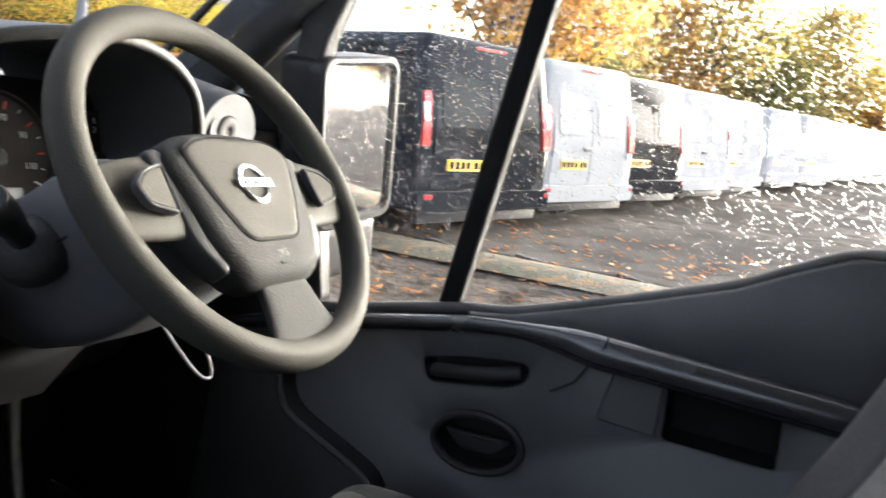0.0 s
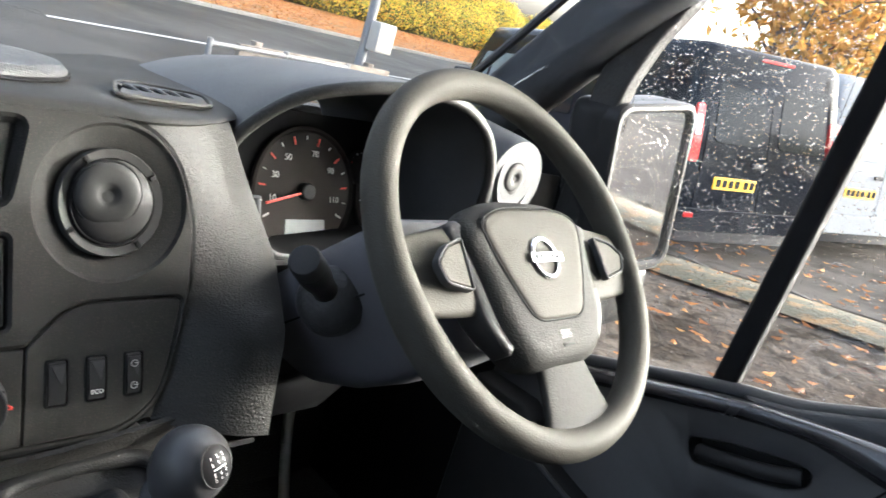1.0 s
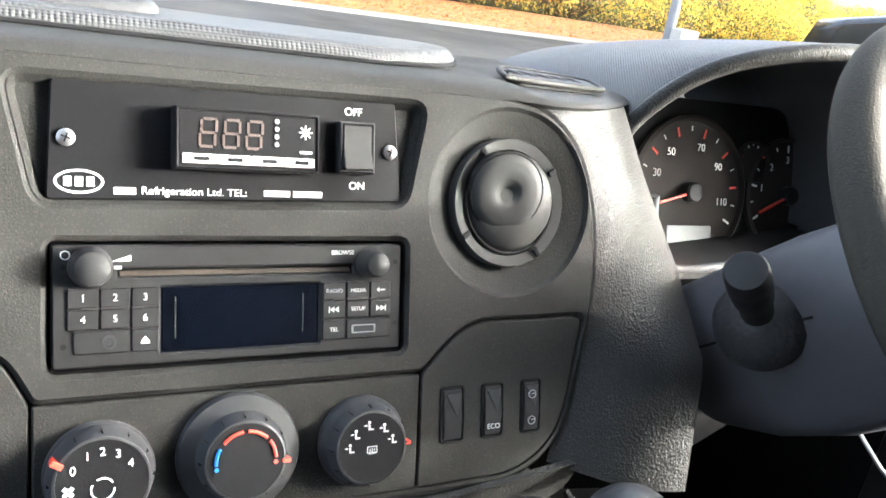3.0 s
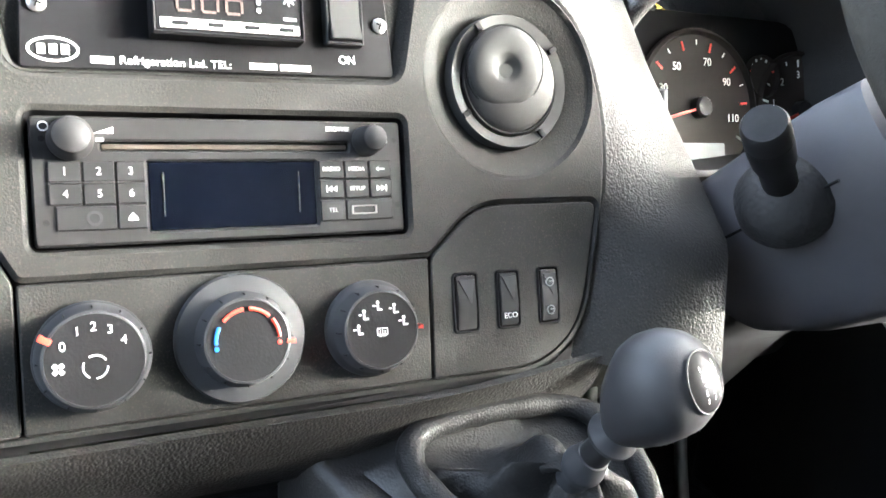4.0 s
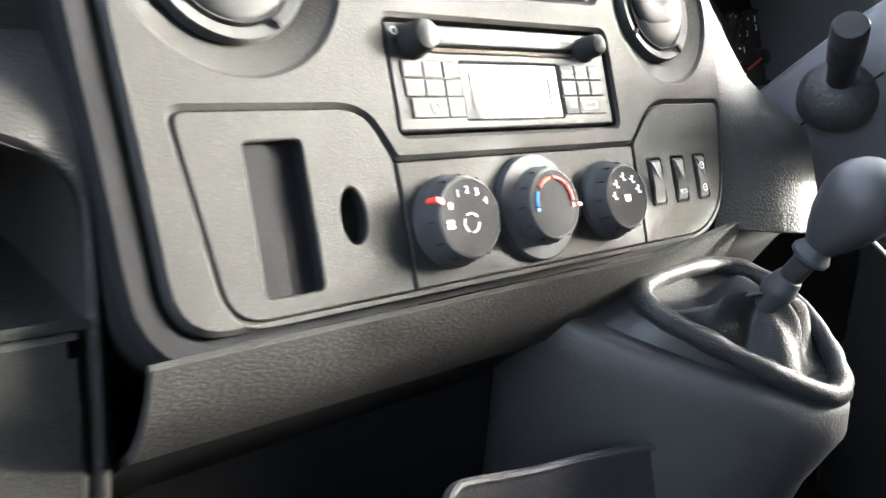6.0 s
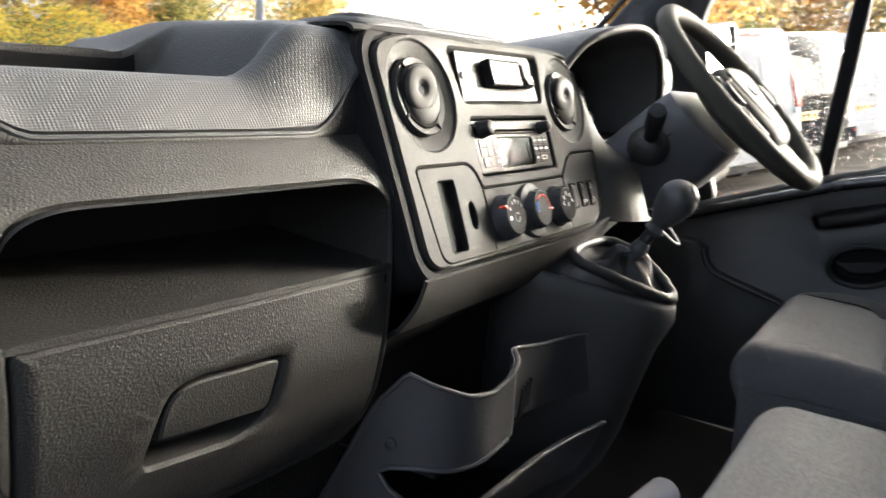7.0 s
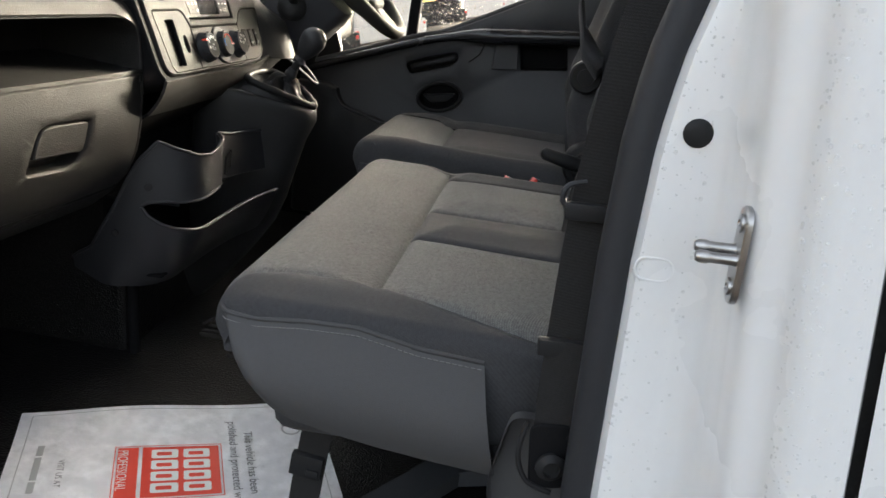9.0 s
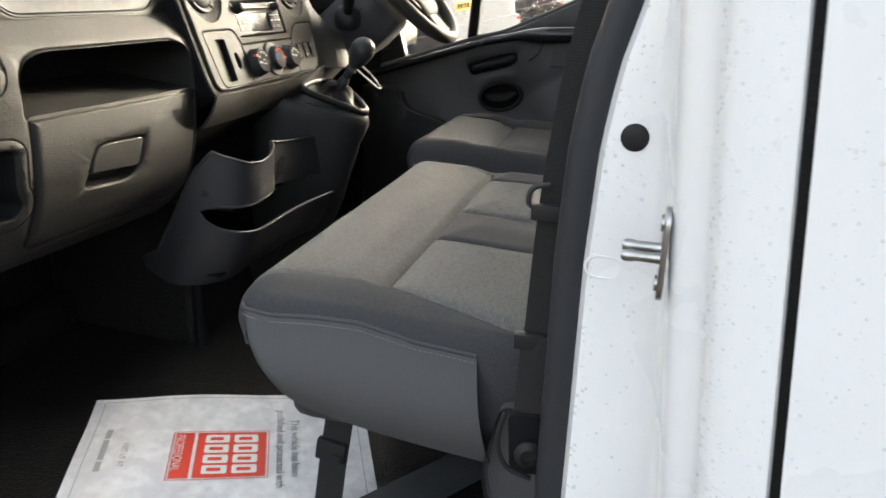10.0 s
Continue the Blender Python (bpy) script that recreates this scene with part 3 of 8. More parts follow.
XS, ZS = lin(-0.93, -0.30, 22), lin(0.36, 0.73, 20)
SHELF = rpoly([(-0.684, 0.6005), (-0.286, 0.6005), (-0.286, 0.690), (-0.684, 0.690)], [0.004, 0.004, 0.065, 0.065], 9)
GLOVE = rpoly([(-0.676, 0.392), (-0.2875, 0.392), (-0.2875, 0.5985), (-0.680, 0.5985)], [0.03, 0.004, 0.004, 0.006])
DUCT = rpoly([(-0.812, 0.660), (-0.728, 0.655), (-0.726, 0.711), (-0.826, 0.714)], 0.008)
BIN = rpoly([(-0.782, 0.462), (-0.710, 0.458), (-0.694, 0.474), (-0.708, 0.500), (-0.708, 0.559), (-0.788, 0.565), (-0.802, 0.505)], [0.03, 0.008, 0.008, 0.012, 0.012, 0.02, 0.03], 6)
face = plate(rpoly([(-0.97, 0.345), (-0.2775, 0.345), (-0.2775, 0.737), (-0.97, 0.737)], 0.004), [SHELF, GLOVE, DUCT, BIN], 0.012, 0.004)
part("passenger_dash", warp(cut(face, XS, ZS), on_face()), DASH, dash, "grained dash panel with open shelf", 50)
shelf = recess(SHELF, 0.17, 0.010, 0.004, rise=0.012)
part("shelf", warp(cut(shelf, XS), lambda v: Vector((v.x, v.y + face_y(v.x, 0.6), v.z))), DASH, dash, "deep open dash shelf", 50)
part("duct_recess", warp(recess(DUCT, 0.07, 0.012, 0.004), on_face()), DARK, dash)
part("duct_frame", warp(cut(plate(offset(DUCT, -0.021), [offset(DUCT, -0.001)], 0.012, 0.0015, lift=0.0018), XS), on_face()), DASH, dash, "raised frame round a square opening", 50)
part("bin_recess", warp(recess(BIN, 0.09, 0.008, 0.004), on_face()), DARK, dash, "dark lower door-side bin")
part("bin_frame", warp(cut(plate(offset(BIN, -0.016), [offset(BIN, -0.001)], 0.012, 0.002, lift=0.002), XS, ZS), on_face()), DASH, dash, "", 50)
for nm, loop, grow in (("duct_groove", DUCT, 0.0225), ("bin_groove", BIN, 0.0175)):
    ring_pts = offset(loop, -grow)
    part(nm, warp(cut(plate(offset(loop, -grow - 0.0016), [ring_pts], 0.004, 0.0004, lift=0.0012), XS, ZS), on_face()), DARK, dash)
HANDLE = rpoly([(-0.578, 0.474), (-0.474, 0.467), (-0.444, 0.488), (-0.437, 0.5375), (-0.549, 0.5425), (-0.566, 0.52)], [0.008, 0.02, 0.02, 0.008, 0.03, 0.03], 6)
glove = part("glovebox_lid", warp(cut(plate(offset(GLOVE, 0.002), [HANDLE], 0.014, 0.004, lift=0.002), XS, ZS), on_face()), DASH, dash, "grained glovebox lid", 50)
part("handle_recess", warp(recess(HANDLE, 0.026, 0.003, 0.003), on_face()), DASH, glove)
flap = rpoly([(-0.566, 0.4945), (-0.450, 0.4875), (-0.4405, 0.5350), (-0.548, 0.5395), (-0.563, 0.52)], [0.004, 0.01, 0.008, 0.03, 0.03], 6)
part("handle", warp(plate(flap, [], 0.016, 0.002, lift=0.0015, back=True), on_face()), DASH, glove, "flap handle of the glovebox")
part("glovebox_gap", warp(cut(plate(offset(GLOVE, -0.004), [], 0.006, 0.001, lift=-0.034), XS, ZS), on_face()), DARK, dash, "", 50)

# weave-textured tray above the shelf
TRAY = [(0.052, 0.0), (0.048, 0.06), (0.054, 0.25), (0.066, 0.55), (0.077, 0.85), (0.086, 0.97), (0.096, 1.0)]


def tray_low(x):
    return 0.738 + 0.072 * ease(-0.365, -0.270, x) ** 1.6 + 0.062 * ease(-0.625, -0.735, x) + 0.02 * ease(-0.735, -0.93, x)


def tray_rim(x):
    return 0.786 + 0.057 * ease(-0.425, -0.325, x) + 0.040 * ease(-0.660, -0.780, x)


def tray_front(x, k):
    y, f = TRAY[k]
    plan = interp(x, [-1.0, -0.95, -0.88, -0.80, -0.70, -0.55, -0.40, -0.28], [0.24, 0.16, 0.085, 0.042, 0.024, 0.012, 0.004, 0.0])
    return Vector((x, y + plan, tray_low(x) + (tray_rim(x) - tray_low(x)) * f))


TX = lin(-0.93, -0.266, 70)
part("tray_front", sheet(tray_front, TX, list(range(7)), 0.003), WEAVE, dash, "weave-textured front of the dash tray", 60)
part("tray_piping", tube([tray_front(x, 0) + Vector((0, -0.002, -0.002)) for x in TX], 0.0026, 8), TRIM, dash, "pale piping below the tray")
part("tray_flank", sheet(lambda x, t: tray_front(x, 0) + Vector((0, -0.004 * math.sin(3 * t), (0.728 - tray_low(x)) * t)), TX, lin(0, 1, 5)), DASH, dash, "", 60)


def tray(x, y):
    plan = interp(x, [-1.0, -0.95, -0.88, -0.80, -0.70, -0.55, -0.40, -0.28], [0.24, 0.16, 0.085, 0.042, 0.024, 0.012, 0.004, 0.0])
    y0 = 0.096 + plan
    yy = y0 + (0.46 - y0) * y
    d = yy - y0
    base = tray_rim(x) + 0.022 * ease(0.0, 0.17, d) * ease(-0.33, -0.44, x) - 0.02 * ease(0.2, 0.36, d) + 0.008 * ease(-0.36, -0.27, x) * ease(0, 0.05, d)
    hollow = ease(0.002, 0.016, d) * ease(0.172, 0.158, d) * ease(-0.338, -0.445, x) * ease(-0.735, -0.665, x)
    return Vector((x, yy, base - 0.080 * hollow))


part("tray", sheet(tray, lin(-0.93, -0.262, 110), [i / 60 for i in range(61)]), DASH, dash, "hollow grey tray on the dash top", 60)
# Black sheet before the tray's back wall puts its shade into colour
part("tray_shade_sheet", sheet(lambda x, t: tray(x, 0) + Vector((0, 0.1545 + 0.003 * t, -0.058 + 0.071 * t + 0.003 * ease(-0.5, -0.6, x))), lin(-0.70, -0.405, 24), lin(0, 1, 4), 0.002), DARK, dash, "black sheet that stands in for shade in the tray", 60)
air_vent(pose(-0.865, 0.085, 0.802, -30, 0, 25), dash, 0.95)
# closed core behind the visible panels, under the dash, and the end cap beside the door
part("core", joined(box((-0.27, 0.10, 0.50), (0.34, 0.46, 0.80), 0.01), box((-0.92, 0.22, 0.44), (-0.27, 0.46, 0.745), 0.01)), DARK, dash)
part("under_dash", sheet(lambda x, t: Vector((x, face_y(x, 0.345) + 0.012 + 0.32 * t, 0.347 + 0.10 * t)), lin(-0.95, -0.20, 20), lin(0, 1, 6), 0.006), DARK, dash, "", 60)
part("lower_strip", sheet(lambda x, t: Vector((x, -0.035 + 0.035 * t - 0.006 * math.sin(t * 3.14), 0.586 - 0.062 * t + 0.02 * ease(0.1, 0.33, x))), lin(-0.272, 0.250, 26), lin(0, 1, 8), 0.005), DASH, dash, "grained strip under the console", 60)
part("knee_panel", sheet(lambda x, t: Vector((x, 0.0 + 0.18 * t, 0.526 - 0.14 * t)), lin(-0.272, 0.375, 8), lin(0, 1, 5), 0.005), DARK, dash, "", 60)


# ---- driver side of the dashboard ----
def side_trim(s, t):
    """From the console's edge round to the cluster."""
    a = CON @ Vector((interp(t, [0, 0.35, 0.6, 0.8, 1], [0.230, 0.256, 0.261, 0.254, 0.219]), 0.007, interp(t, [0, 1], [-0.15, 0.11])))
    b = Vector((interp(t, [0, 0.34, 0.5, 1], [0.322, 0.345, 0.380, 0.335]), interp(t, [0, 0.34, 0.5, 0.8, 1], [-0.075, -0.038, 0.045, 0.09, 0.112]), interp(t, [0, 1], [0.590, 0.838])))
    p = a.lerp(b, s)
    p.y -= 0.014 * math.sin(s * math.pi * 0.9) * (1 - 0.2 * t)
    return p


part("side_trim", sheet(side_trim, lin(0, 1, 16), lin(0, 1, 24), 0.004), DASH, dash, "grained trim between console and cluster", 60)
# knee panels under the cluster and round the column
part("driver_knee_panel", sheet(lambda s, t: Vector((0.375 + 0.56 * s, interp(t, [0, 0.15, 0.3, 0.7, 1], [0.060, 0.10, 0.16, 0.23, 0.30]) + 0.05 * s * s, 0.705 - 0.36 * t)), lin(0, 1, 14), lin(0, 1, 14), 0.006), DASH, dash, "dark grained knee panel below the cluster", 60)


# cluster hood
ARCH = spline([(x, z, 0) for x, z in [(0.338, 0.735), (0.341, 0.80), (0.352, 0.840), (0.395, 0.885), (0.455, 0.910), (0.53, 0.921), (0.60, 0.913), (0.655, 0.885), (0.685, 0.84), (0.693, 0.78), (0.69, 0.715)]], 8)


def hood(s, t):
    """An arch over the instruments; t runs from the driver's lip to the windscreen."""
    k = s * (len(ARCH) - 1)
    i = min(int(k), len(ARCH) - 2)
    x, z, _ = ARCH[i].lerp(ARCH[i + 1], k - i)
    lip = 0.112 - 0.070 * ease(0.12, 0.55, s) + 0.02 * ease(0.85, 1.0, s)
    y = lip + (0.42 - lip) * t
    fall = 0.024 * t ** 0.8 + 0.035 * t * t + 0.026 * ease(0.55, 0.12, s) * ease(0.0, 0.5, t) + 0.004 * ease(0.08, 0.0, t)
    wide = 1 + 0.22 * ease(0.1, 1.0, t)
    return Vector((0.53 + (x - 0.53) * wide, y, z - fall))


SS, TS = lin(0, 1, 60), [0, 0.02, 0.05, 0.1, 0.2, 0.35, 0.5, 0.7, 0.85, 1]
hood_ob = part("cluster_hood", sheet(hood, SS, TS), WEAVE, dash, "weave-textured hood over the instruments", 60)


def hood_in(s, t):
    p, q = hood(s, t * 0.55), Vector((0.53, 0.2, 0.80))
    d = Vector((p.x - q.x, 0, p.z - q.z))
    return Vector((p.x, p.y + 0.002, p.z)) - d.normalized() * (0.010 * ease(-0.02, 0.06, t) + 0.016 * t)


part("hood_lining", sheet(hood_in, SS, lin(0, 1, 10)), TRIM, hood_ob, "grey lining of the hood", 60)
part("hood_edge", tube([hood(s, 0.0) + Vector((0, 0.0005, -0.003)) for s in SS], 0.0075, 10), DASH, hood_ob)

# right end with its pod and vent
pod = part("vent_pod", loft([[Vector((0.778 + 0.058 * k * math.cos(a), y - 0.02, 0.812 + 0.058 * k * math.sin(a))) for a in [2 * math.pi * i / 40 for i in range(40)]] for y, k in ((0.085, 1.0), (0.10, 1.05), (0.16, 1.12), (0.30, 1.25))]), TRIM, dash, "", 60)
air_vent(pose(0.778, 0.068, 0.812, -8, 0, 4), dash, 0.78, False)
part("driver_end", sheet(lambda s, t: Vector((0.69 + 0.29 * s, 0.16 - 0.05 * s + 0.30 * t, 0.86 - 0.02 * s - 0.05 * (1 - t) ** 2)), lin(0, 1, 8), lin(0, 1, 8), 0.005), TRIM, dash, "", 60)
part("driver_end_face", sheet(lambda s, t: Vector((0.69 + 0.26 * s, 0.16 - 0.05 * s - 0.02 * t, 0.815 - 0.20 * t)), lin(0, 1, 8), lin(0, 1, 8), 0.005), DASH, dash, "", 60)
part("screen_shelf", sheet(lambda x, t: Vector((x, 0.40 + 0.20 * t, 0.798 - 0.01 * t - 0.02 * (x / 0.9) ** 2)), lin(-0.95, 0.95, 24), lin(0, 1, 5), 0.004), DARK, dash, "", 60)

# ---- instrument cluster ----
cluster = thing("instrument_cluster", "instrument cluster with black dials and unlit display", "instruments", (0.53, 0.19, 0.70))
CL = pose(0.521, 0.190, 0.741, -17)
part("backing", moved(plate(rrect(-0.135, 0.165, -0.068, 0.100, 0.04), [], 0.01, 0.001, lift=-0.004), CL), DARK, cluster)


def dial(cx, cz, r, parent, a0, a1, n, words, red=(), needle=None):
    face_ob = part("dial", moved(lathe([(r * 1.08, -0.002), (r * 1.08, 0.004), (r * 1.03, 0.006), (r, 0.0005), (0.001, 0.0005)], 56, cx, cz), CL), DIAL, parent)
    for i in range(n):
        a = radians(a0 + (a1 - a0) * i / (n - 1))
        long = i % 2 == 0
        tick = box((-0.0011 if long else -0.0006, -0.0016, r * (0.80 if long else 0.86)), (0.0011 if long else 0.0006, -0.0008, r * 0.93), 0)
        moved(tick, CL @ pose(cx, 0, cz, 0, math.degrees(a), 0))
        part("tick", tick, RED if i in red else WHITE, face_ob)
    for i, wd in words:
        a = radians(a0 + (a1 - a0) * i / (n - 1))
        lettering(wd, 0.0115, CL @ pose(cx + r * 0.66 * math.sin(a), -0.0012, cz + r * 0.66 * math.cos(a), 90), WHITE, face_ob)
    if needle is not None:
        nd = box((-0.0013, -0.009, -0.01), (0.0013, -0.006, r * 0.85), 0.0003)
        part("needle", moved(nd, CL @ pose(cx, 0, cz, 0, needle, 0)), RED, face_ob)
        part("hub", moved(lathe([(0.011, 0.0), (0.011, 0.010), (0.009, 0.012), (0.004, 0.0125)], 28, cx, cz), CL), SMOOTHBLACK, face_ob)
    return face_ob


dial(-0.002, 0.0, 0.076, cluster, -118, 118, 15, [(1, "10"), (3, "30"), (5, "50"), (8, "70"), (10.3, "90"), (13, "110")], (2, 4, 6, 8, 10, 12), -104)
dial(0.150, 0.0, 0.062, cluster, -118, 118, 13, [(2, "1"), (4, "2"), (6, "3"), (8, "4")], (10, 11, 12), -112)
dial(0.092, 0.036, 0.022, cluster, -70, 70, 7, [], (0, 6), None)
part("display", moved(plate(rrect(-0.030, 0.034, -0.062, -0.036, 0.002), [], 0.003, 0.0004, lift=0.0015), CL), LCD, cluster, "pale grey unlit display")
# Paler trim colour stands in for the light along this rim's edge
part("lower_rim", tube(spline([(0.366, 0.080, 0.770), (0.374, 0.078, 0.735), (0.40, 0.085, 0.706), (0.44, 0.09, 0.694), (0.53, 0.095, 0.698), (0.62, 0.095, 0.704), (0.69, 0.10, 0.715)], 8), 0.0055, 10), TRIM, cluster, "lower rim of the instruments, its lit edge painted pale")
part("sill", sheet(lambda s, t: Vector((0.372 + 0.315 * s, 0.078 + 0.02 * s + 0.13 * t, interp(s, [0, 0.1, 0.25, 1], [0.735, 0.700, 0.692, 0.712]) - 0.01 * t)), lin(0, 1, 30), lin(0, 1, 4), 0.004), SMOOTHBLACK, cluster, "", 60)
part("apron", sheet(lambda s, t: Vector((0.372 + 0.29 * s, 0.076 - 0.035 * t + 0.012 * s, interp(s, [0, 0.1, 0.25, 1], [0.735, 0.700, 0.690, 0.708]) - 0.07 * t)), lin(0, 1, 24), lin(0, 1, 6), 0.004), TRIM, cluster, "grey apron below the dials", 60)
# ---- radio ----
radio = thing("car_radio", "black car radio with two knobs, keys and a dark display", "radio", tuple(CON @ Vector((0, 0, -0.06))))
RF = -0.003
part("faceplate", moved(plate(rpoly([(-0.1005, -0.0560), (0.1065, -0.0560), (0.1065, 0.0120), (-0.1005, 0.0120)], 0.003), [rrect(-0.044, 0.0505, -0.0500, -0.0118, 0.001), rrect(-0.067, 0.072, -0.0060, -0.0010, 0.001)], 0.02, 0.0012, lift=RF), CON), SMOOTHBLACK, radio)
part("slot", moved(recess(rrect(-0.067, 0.072, -0.0060, -0.0010, 0.001), 0.006, 0, -RF + 0.001), CON), DARK, radio, "dusty disc slot")
part("slot_lip", moved(box((-0.066, -RF + 0.0012, -0.0054), (0.071, -RF + 0.004, -0.0026), 0.0004), CON), DUSTY, radio)
part("display", moved(plate(rrect(-0.0435, 0.050, -0.0495, -0.0123, 0.001), [], 0.004, 0.0003, lift=RF - 0.001), CON), SCREEN, radio, "dark blue glossy display")
for u in (-0.036, 0.040):
    part("display_edge", moved(box((u - 0.0004, -RF + 0.0004, -0.042), (u + 0.0004, -RF + 0.001, -0.018), 0), CON), VENTP, radio)
for u, r in ((-0.081, 0.0105), (0.0835, 0.0085)):
    kn = part("knob", moved(lathe([(r * 1.1, 0.0), (r * 1.08, 0.004), (r, 0.006), (r * 0.97, 0.013), (r * 0.85, 0.0165), (r * 0.5, 0.0185), (0.001, 0.019)], 36, u, 0.0), CON @ pose(0, -RF, 0)), SMOOTHBLACK, radio)
    part("knob_mark", moved(box((u + r * 1.15, -0.001 - RF, -0.0015), (u + r * 1.15 + 0.004, -RF, 0.0005), 0.0002), CON), GREYPRINT, kn)


def key(u0, u1, v0, v1, word, size=0.0052, corner=0.0008, mark=None):
    k = part("key", moved(plate(rrect(u0 + 0.0004, u1 - 0.0004, v0 + 0.0004, v1 - 0.0004, corner), [], 0.003, 0.0005, lift=RF + 0.0013), CON), SMOOTHBLACK, radio)
    c = CON @ pose((u0 + u1) / 2, -RF - 0.0015, (v0 + v1) / 2, 90)
    if word:
        lettering(word, size, c, WHITE, k)
    if mark == "eject":
        part("mark", moved(joined(plate([(-0.0025, -0.0005), (0.0025, -0.0005), (0, 0.0025)], [], 0.0004, 0.0001), box((-0.0025, 0, -0.0018), (0.0025, 0.0004, -0.001), 0)), CON @ pose((u0 + u1) / 2, -RF - 0.0016, (v0 + v1) / 2)), WHITE, k)
    if mark in ("prev", "next"):
        s = -1 if mark == "prev" else 1
        tris = [plate([(s * (0.003 * i - 0.003), -0.002), (s * (0.003 * i), 0), (s * (0.003 * i - 0.003), 0.002)], [], 0.0004, 0.0001) for i in (0, 1)]
        part("mark", moved(joined(*tris, box((s * 0.0034 - 0.0004, 0, -0.002), (s * 0.0034 + 0.0004, 0.0004, 0.002), 0)), CON @ pose((u0 + u1) / 2, -RF - 0.0016, (v0 + v1) / 2)), WHITE, k)
    if mark == "back":
        part("mark", moved(joined(plate([(-0.003, 0), (-0.001, -0.0018), (-0.001, 0.0018)], [], 0.0004, 0.0001), box((-0.001, 0, -0.0004), (0.003, 0.0004, 0.0004), 0)), CON @ pose((u0 + u1) / 2, -RF - 0.0016, (v0 + v1) / 2)), WHITE, k)


KU, KR, KV = (-0.0930, -0.0765, -0.0602, -0.0450), (0.0518, 0.0680, 0.0838, 0.0990), (-0.0115, -0.0230, -0.0350, -0.0485)
for i in range(6):
    c, r = i % 3, i // 3
    key(KU[c], KU[c + 1], KV[r + 1], KV[r], str(i + 1), 0.0058)
key(-0.0900, KU[2], KV[3], KV[2], "", mark=None)
key(KU[2], KU[3], KV[3], KV[2], "", mark="eject")
part("jack", moved(lathe([(0.0040, 0.0), (0.0040, 0.0012), (0.0026, 0.0012), (0.0024, -0.003)], 24, -0.0715, -0.0418), CON @ pose(0, -RF - 0.0006, 0)), KNOBGREY, radio, "grey headphone socket")
part("jack_hole", moved(lathe([(0.0026, 0.0004), (0.0001, 0.0004)], 20, -0.0715, -0.0418), CON @ pose(0, -RF - 0.0006, 0)), DARK, radio)
for i, (wd, mk) in enumerate((("RADIO", None), ("MEDIA", None), ("", "back"), ("", "prev"), ("SETUP", None), ("", "next"))):
    c, r = i % 3, i // 3
    key(KR[c], KR[c + 1], KV[r + 1], KV[r], wd, 0.0036, mark=mk)
key(KR[0], KR[1], KV[3], KV[2], "TEL", 0.0038)
key(KR[1], KR[3], KV[3], KV[2], "")
usb = plate(rrect(0.0715, 0.0880, -0.0446, -0.0392, 0.0006), [rrect(0.0728, 0.0867, -0.0438, -0.0400, 0.0003)], 0.003, 0.0003, lift=RF + 0.002)
part("usb_socket", moved(usb, CON), STEEL, radio, "small steel socket")
for u, v in ((-0.0595, -0.023), (0.0840, -0.0222)):
    part("ridge", moved(box((u - 0.026, -RF - 0.0022, v - 0.0004), (u + 0.006, -RF - 0.0010, v + 0.0004), 0.0002), CON), VENTP, radio)
lettering("BROWSE", 0.0038, CON @ pose(0.0655, -RF - 0.0003, 0.0068, 90), WHITE, radio)
part("volume_mark", moved(plate([(-0.0700, 0.0030), (-0.0600, 0.0030), (-0.0600, 0.0065)], [], 0.0004, 0.0001, lift=RF + 0.0003), CON), WHITE, radio)
part("power_mark", moved(lathe([(0.0026, 0), (0.0026, 0.0004), (0.0020, 0.0004), (0.002, 0)], 20, -0.0935, 0.0065, cap=False), CON @ pose(0, -RF, 0)), WHITE, radio)
for u, v in ((-0.0945, 0.0), (-0.0945, -0.0435), (0.102, 0.0005), (0.102, -0.0395)):
    part("pin_hole", moved(lathe([(0.0016, 0.0001), (0.0001, 0.0001)], 14, u, v), CON @ pose(0, -RF - 0.0002, 0)), DARK, radio)

# ---- refrigeration controller ----
fridge = thing("refrigeration_controller", "gloss black refrigeration control panel with display and rocker switch", "control panel", tuple(CON @ Vector((0, 0, 0.036))))
PF = -0.004
part("panel", moved(plate(rpoly([(-0.103, 0.0365), (0.1055, 0.0395), (0.1005, 0.1035), (-0.1005, 0.1015)], 0.003), [], 0.006, 0.0008, lift=PF), CON), GLOSS, fridge)
for u, v in ((-0.093, 0.070), (0.0968, 0.0715)):
    s = part("screw", moved(lathe([(0.0048, 0.0), (0.0046, 0.0015), (0.003, 0.0025), (0.0008, 0.0027)], 28, u, v), CON @ pose(0, -PF, 0)), STEEL, fridge)
    for a in (20, 110):
        part("screw_slot", moved(moved(box((-0.0026, -0.0030, -0.0004), (0.0026, -0.0022, 0.0004), 0), CON @ pose(u, -PF, v, 0, a, 0)), Matrix()), DARK, s)
disp = part("display_unit", moved(plate(rrect(-0.039, 0.0452, 0.0552, 0.0905, 0.001), [rrect(-0.0365, 0.0430, 0.0575, 0.0882, 0.0008)], 0.016, 0.0012, lift=0.009), CON), DARK, fridge, "boxed digital display, switched off")
part("display_window", moved(plate(rrect(-0.0365, 0.0430, 0.0575, 0.0882, 0.0006), [], 0.002, 0.0003, lift=0.0080), CON), GLOSS, disp)


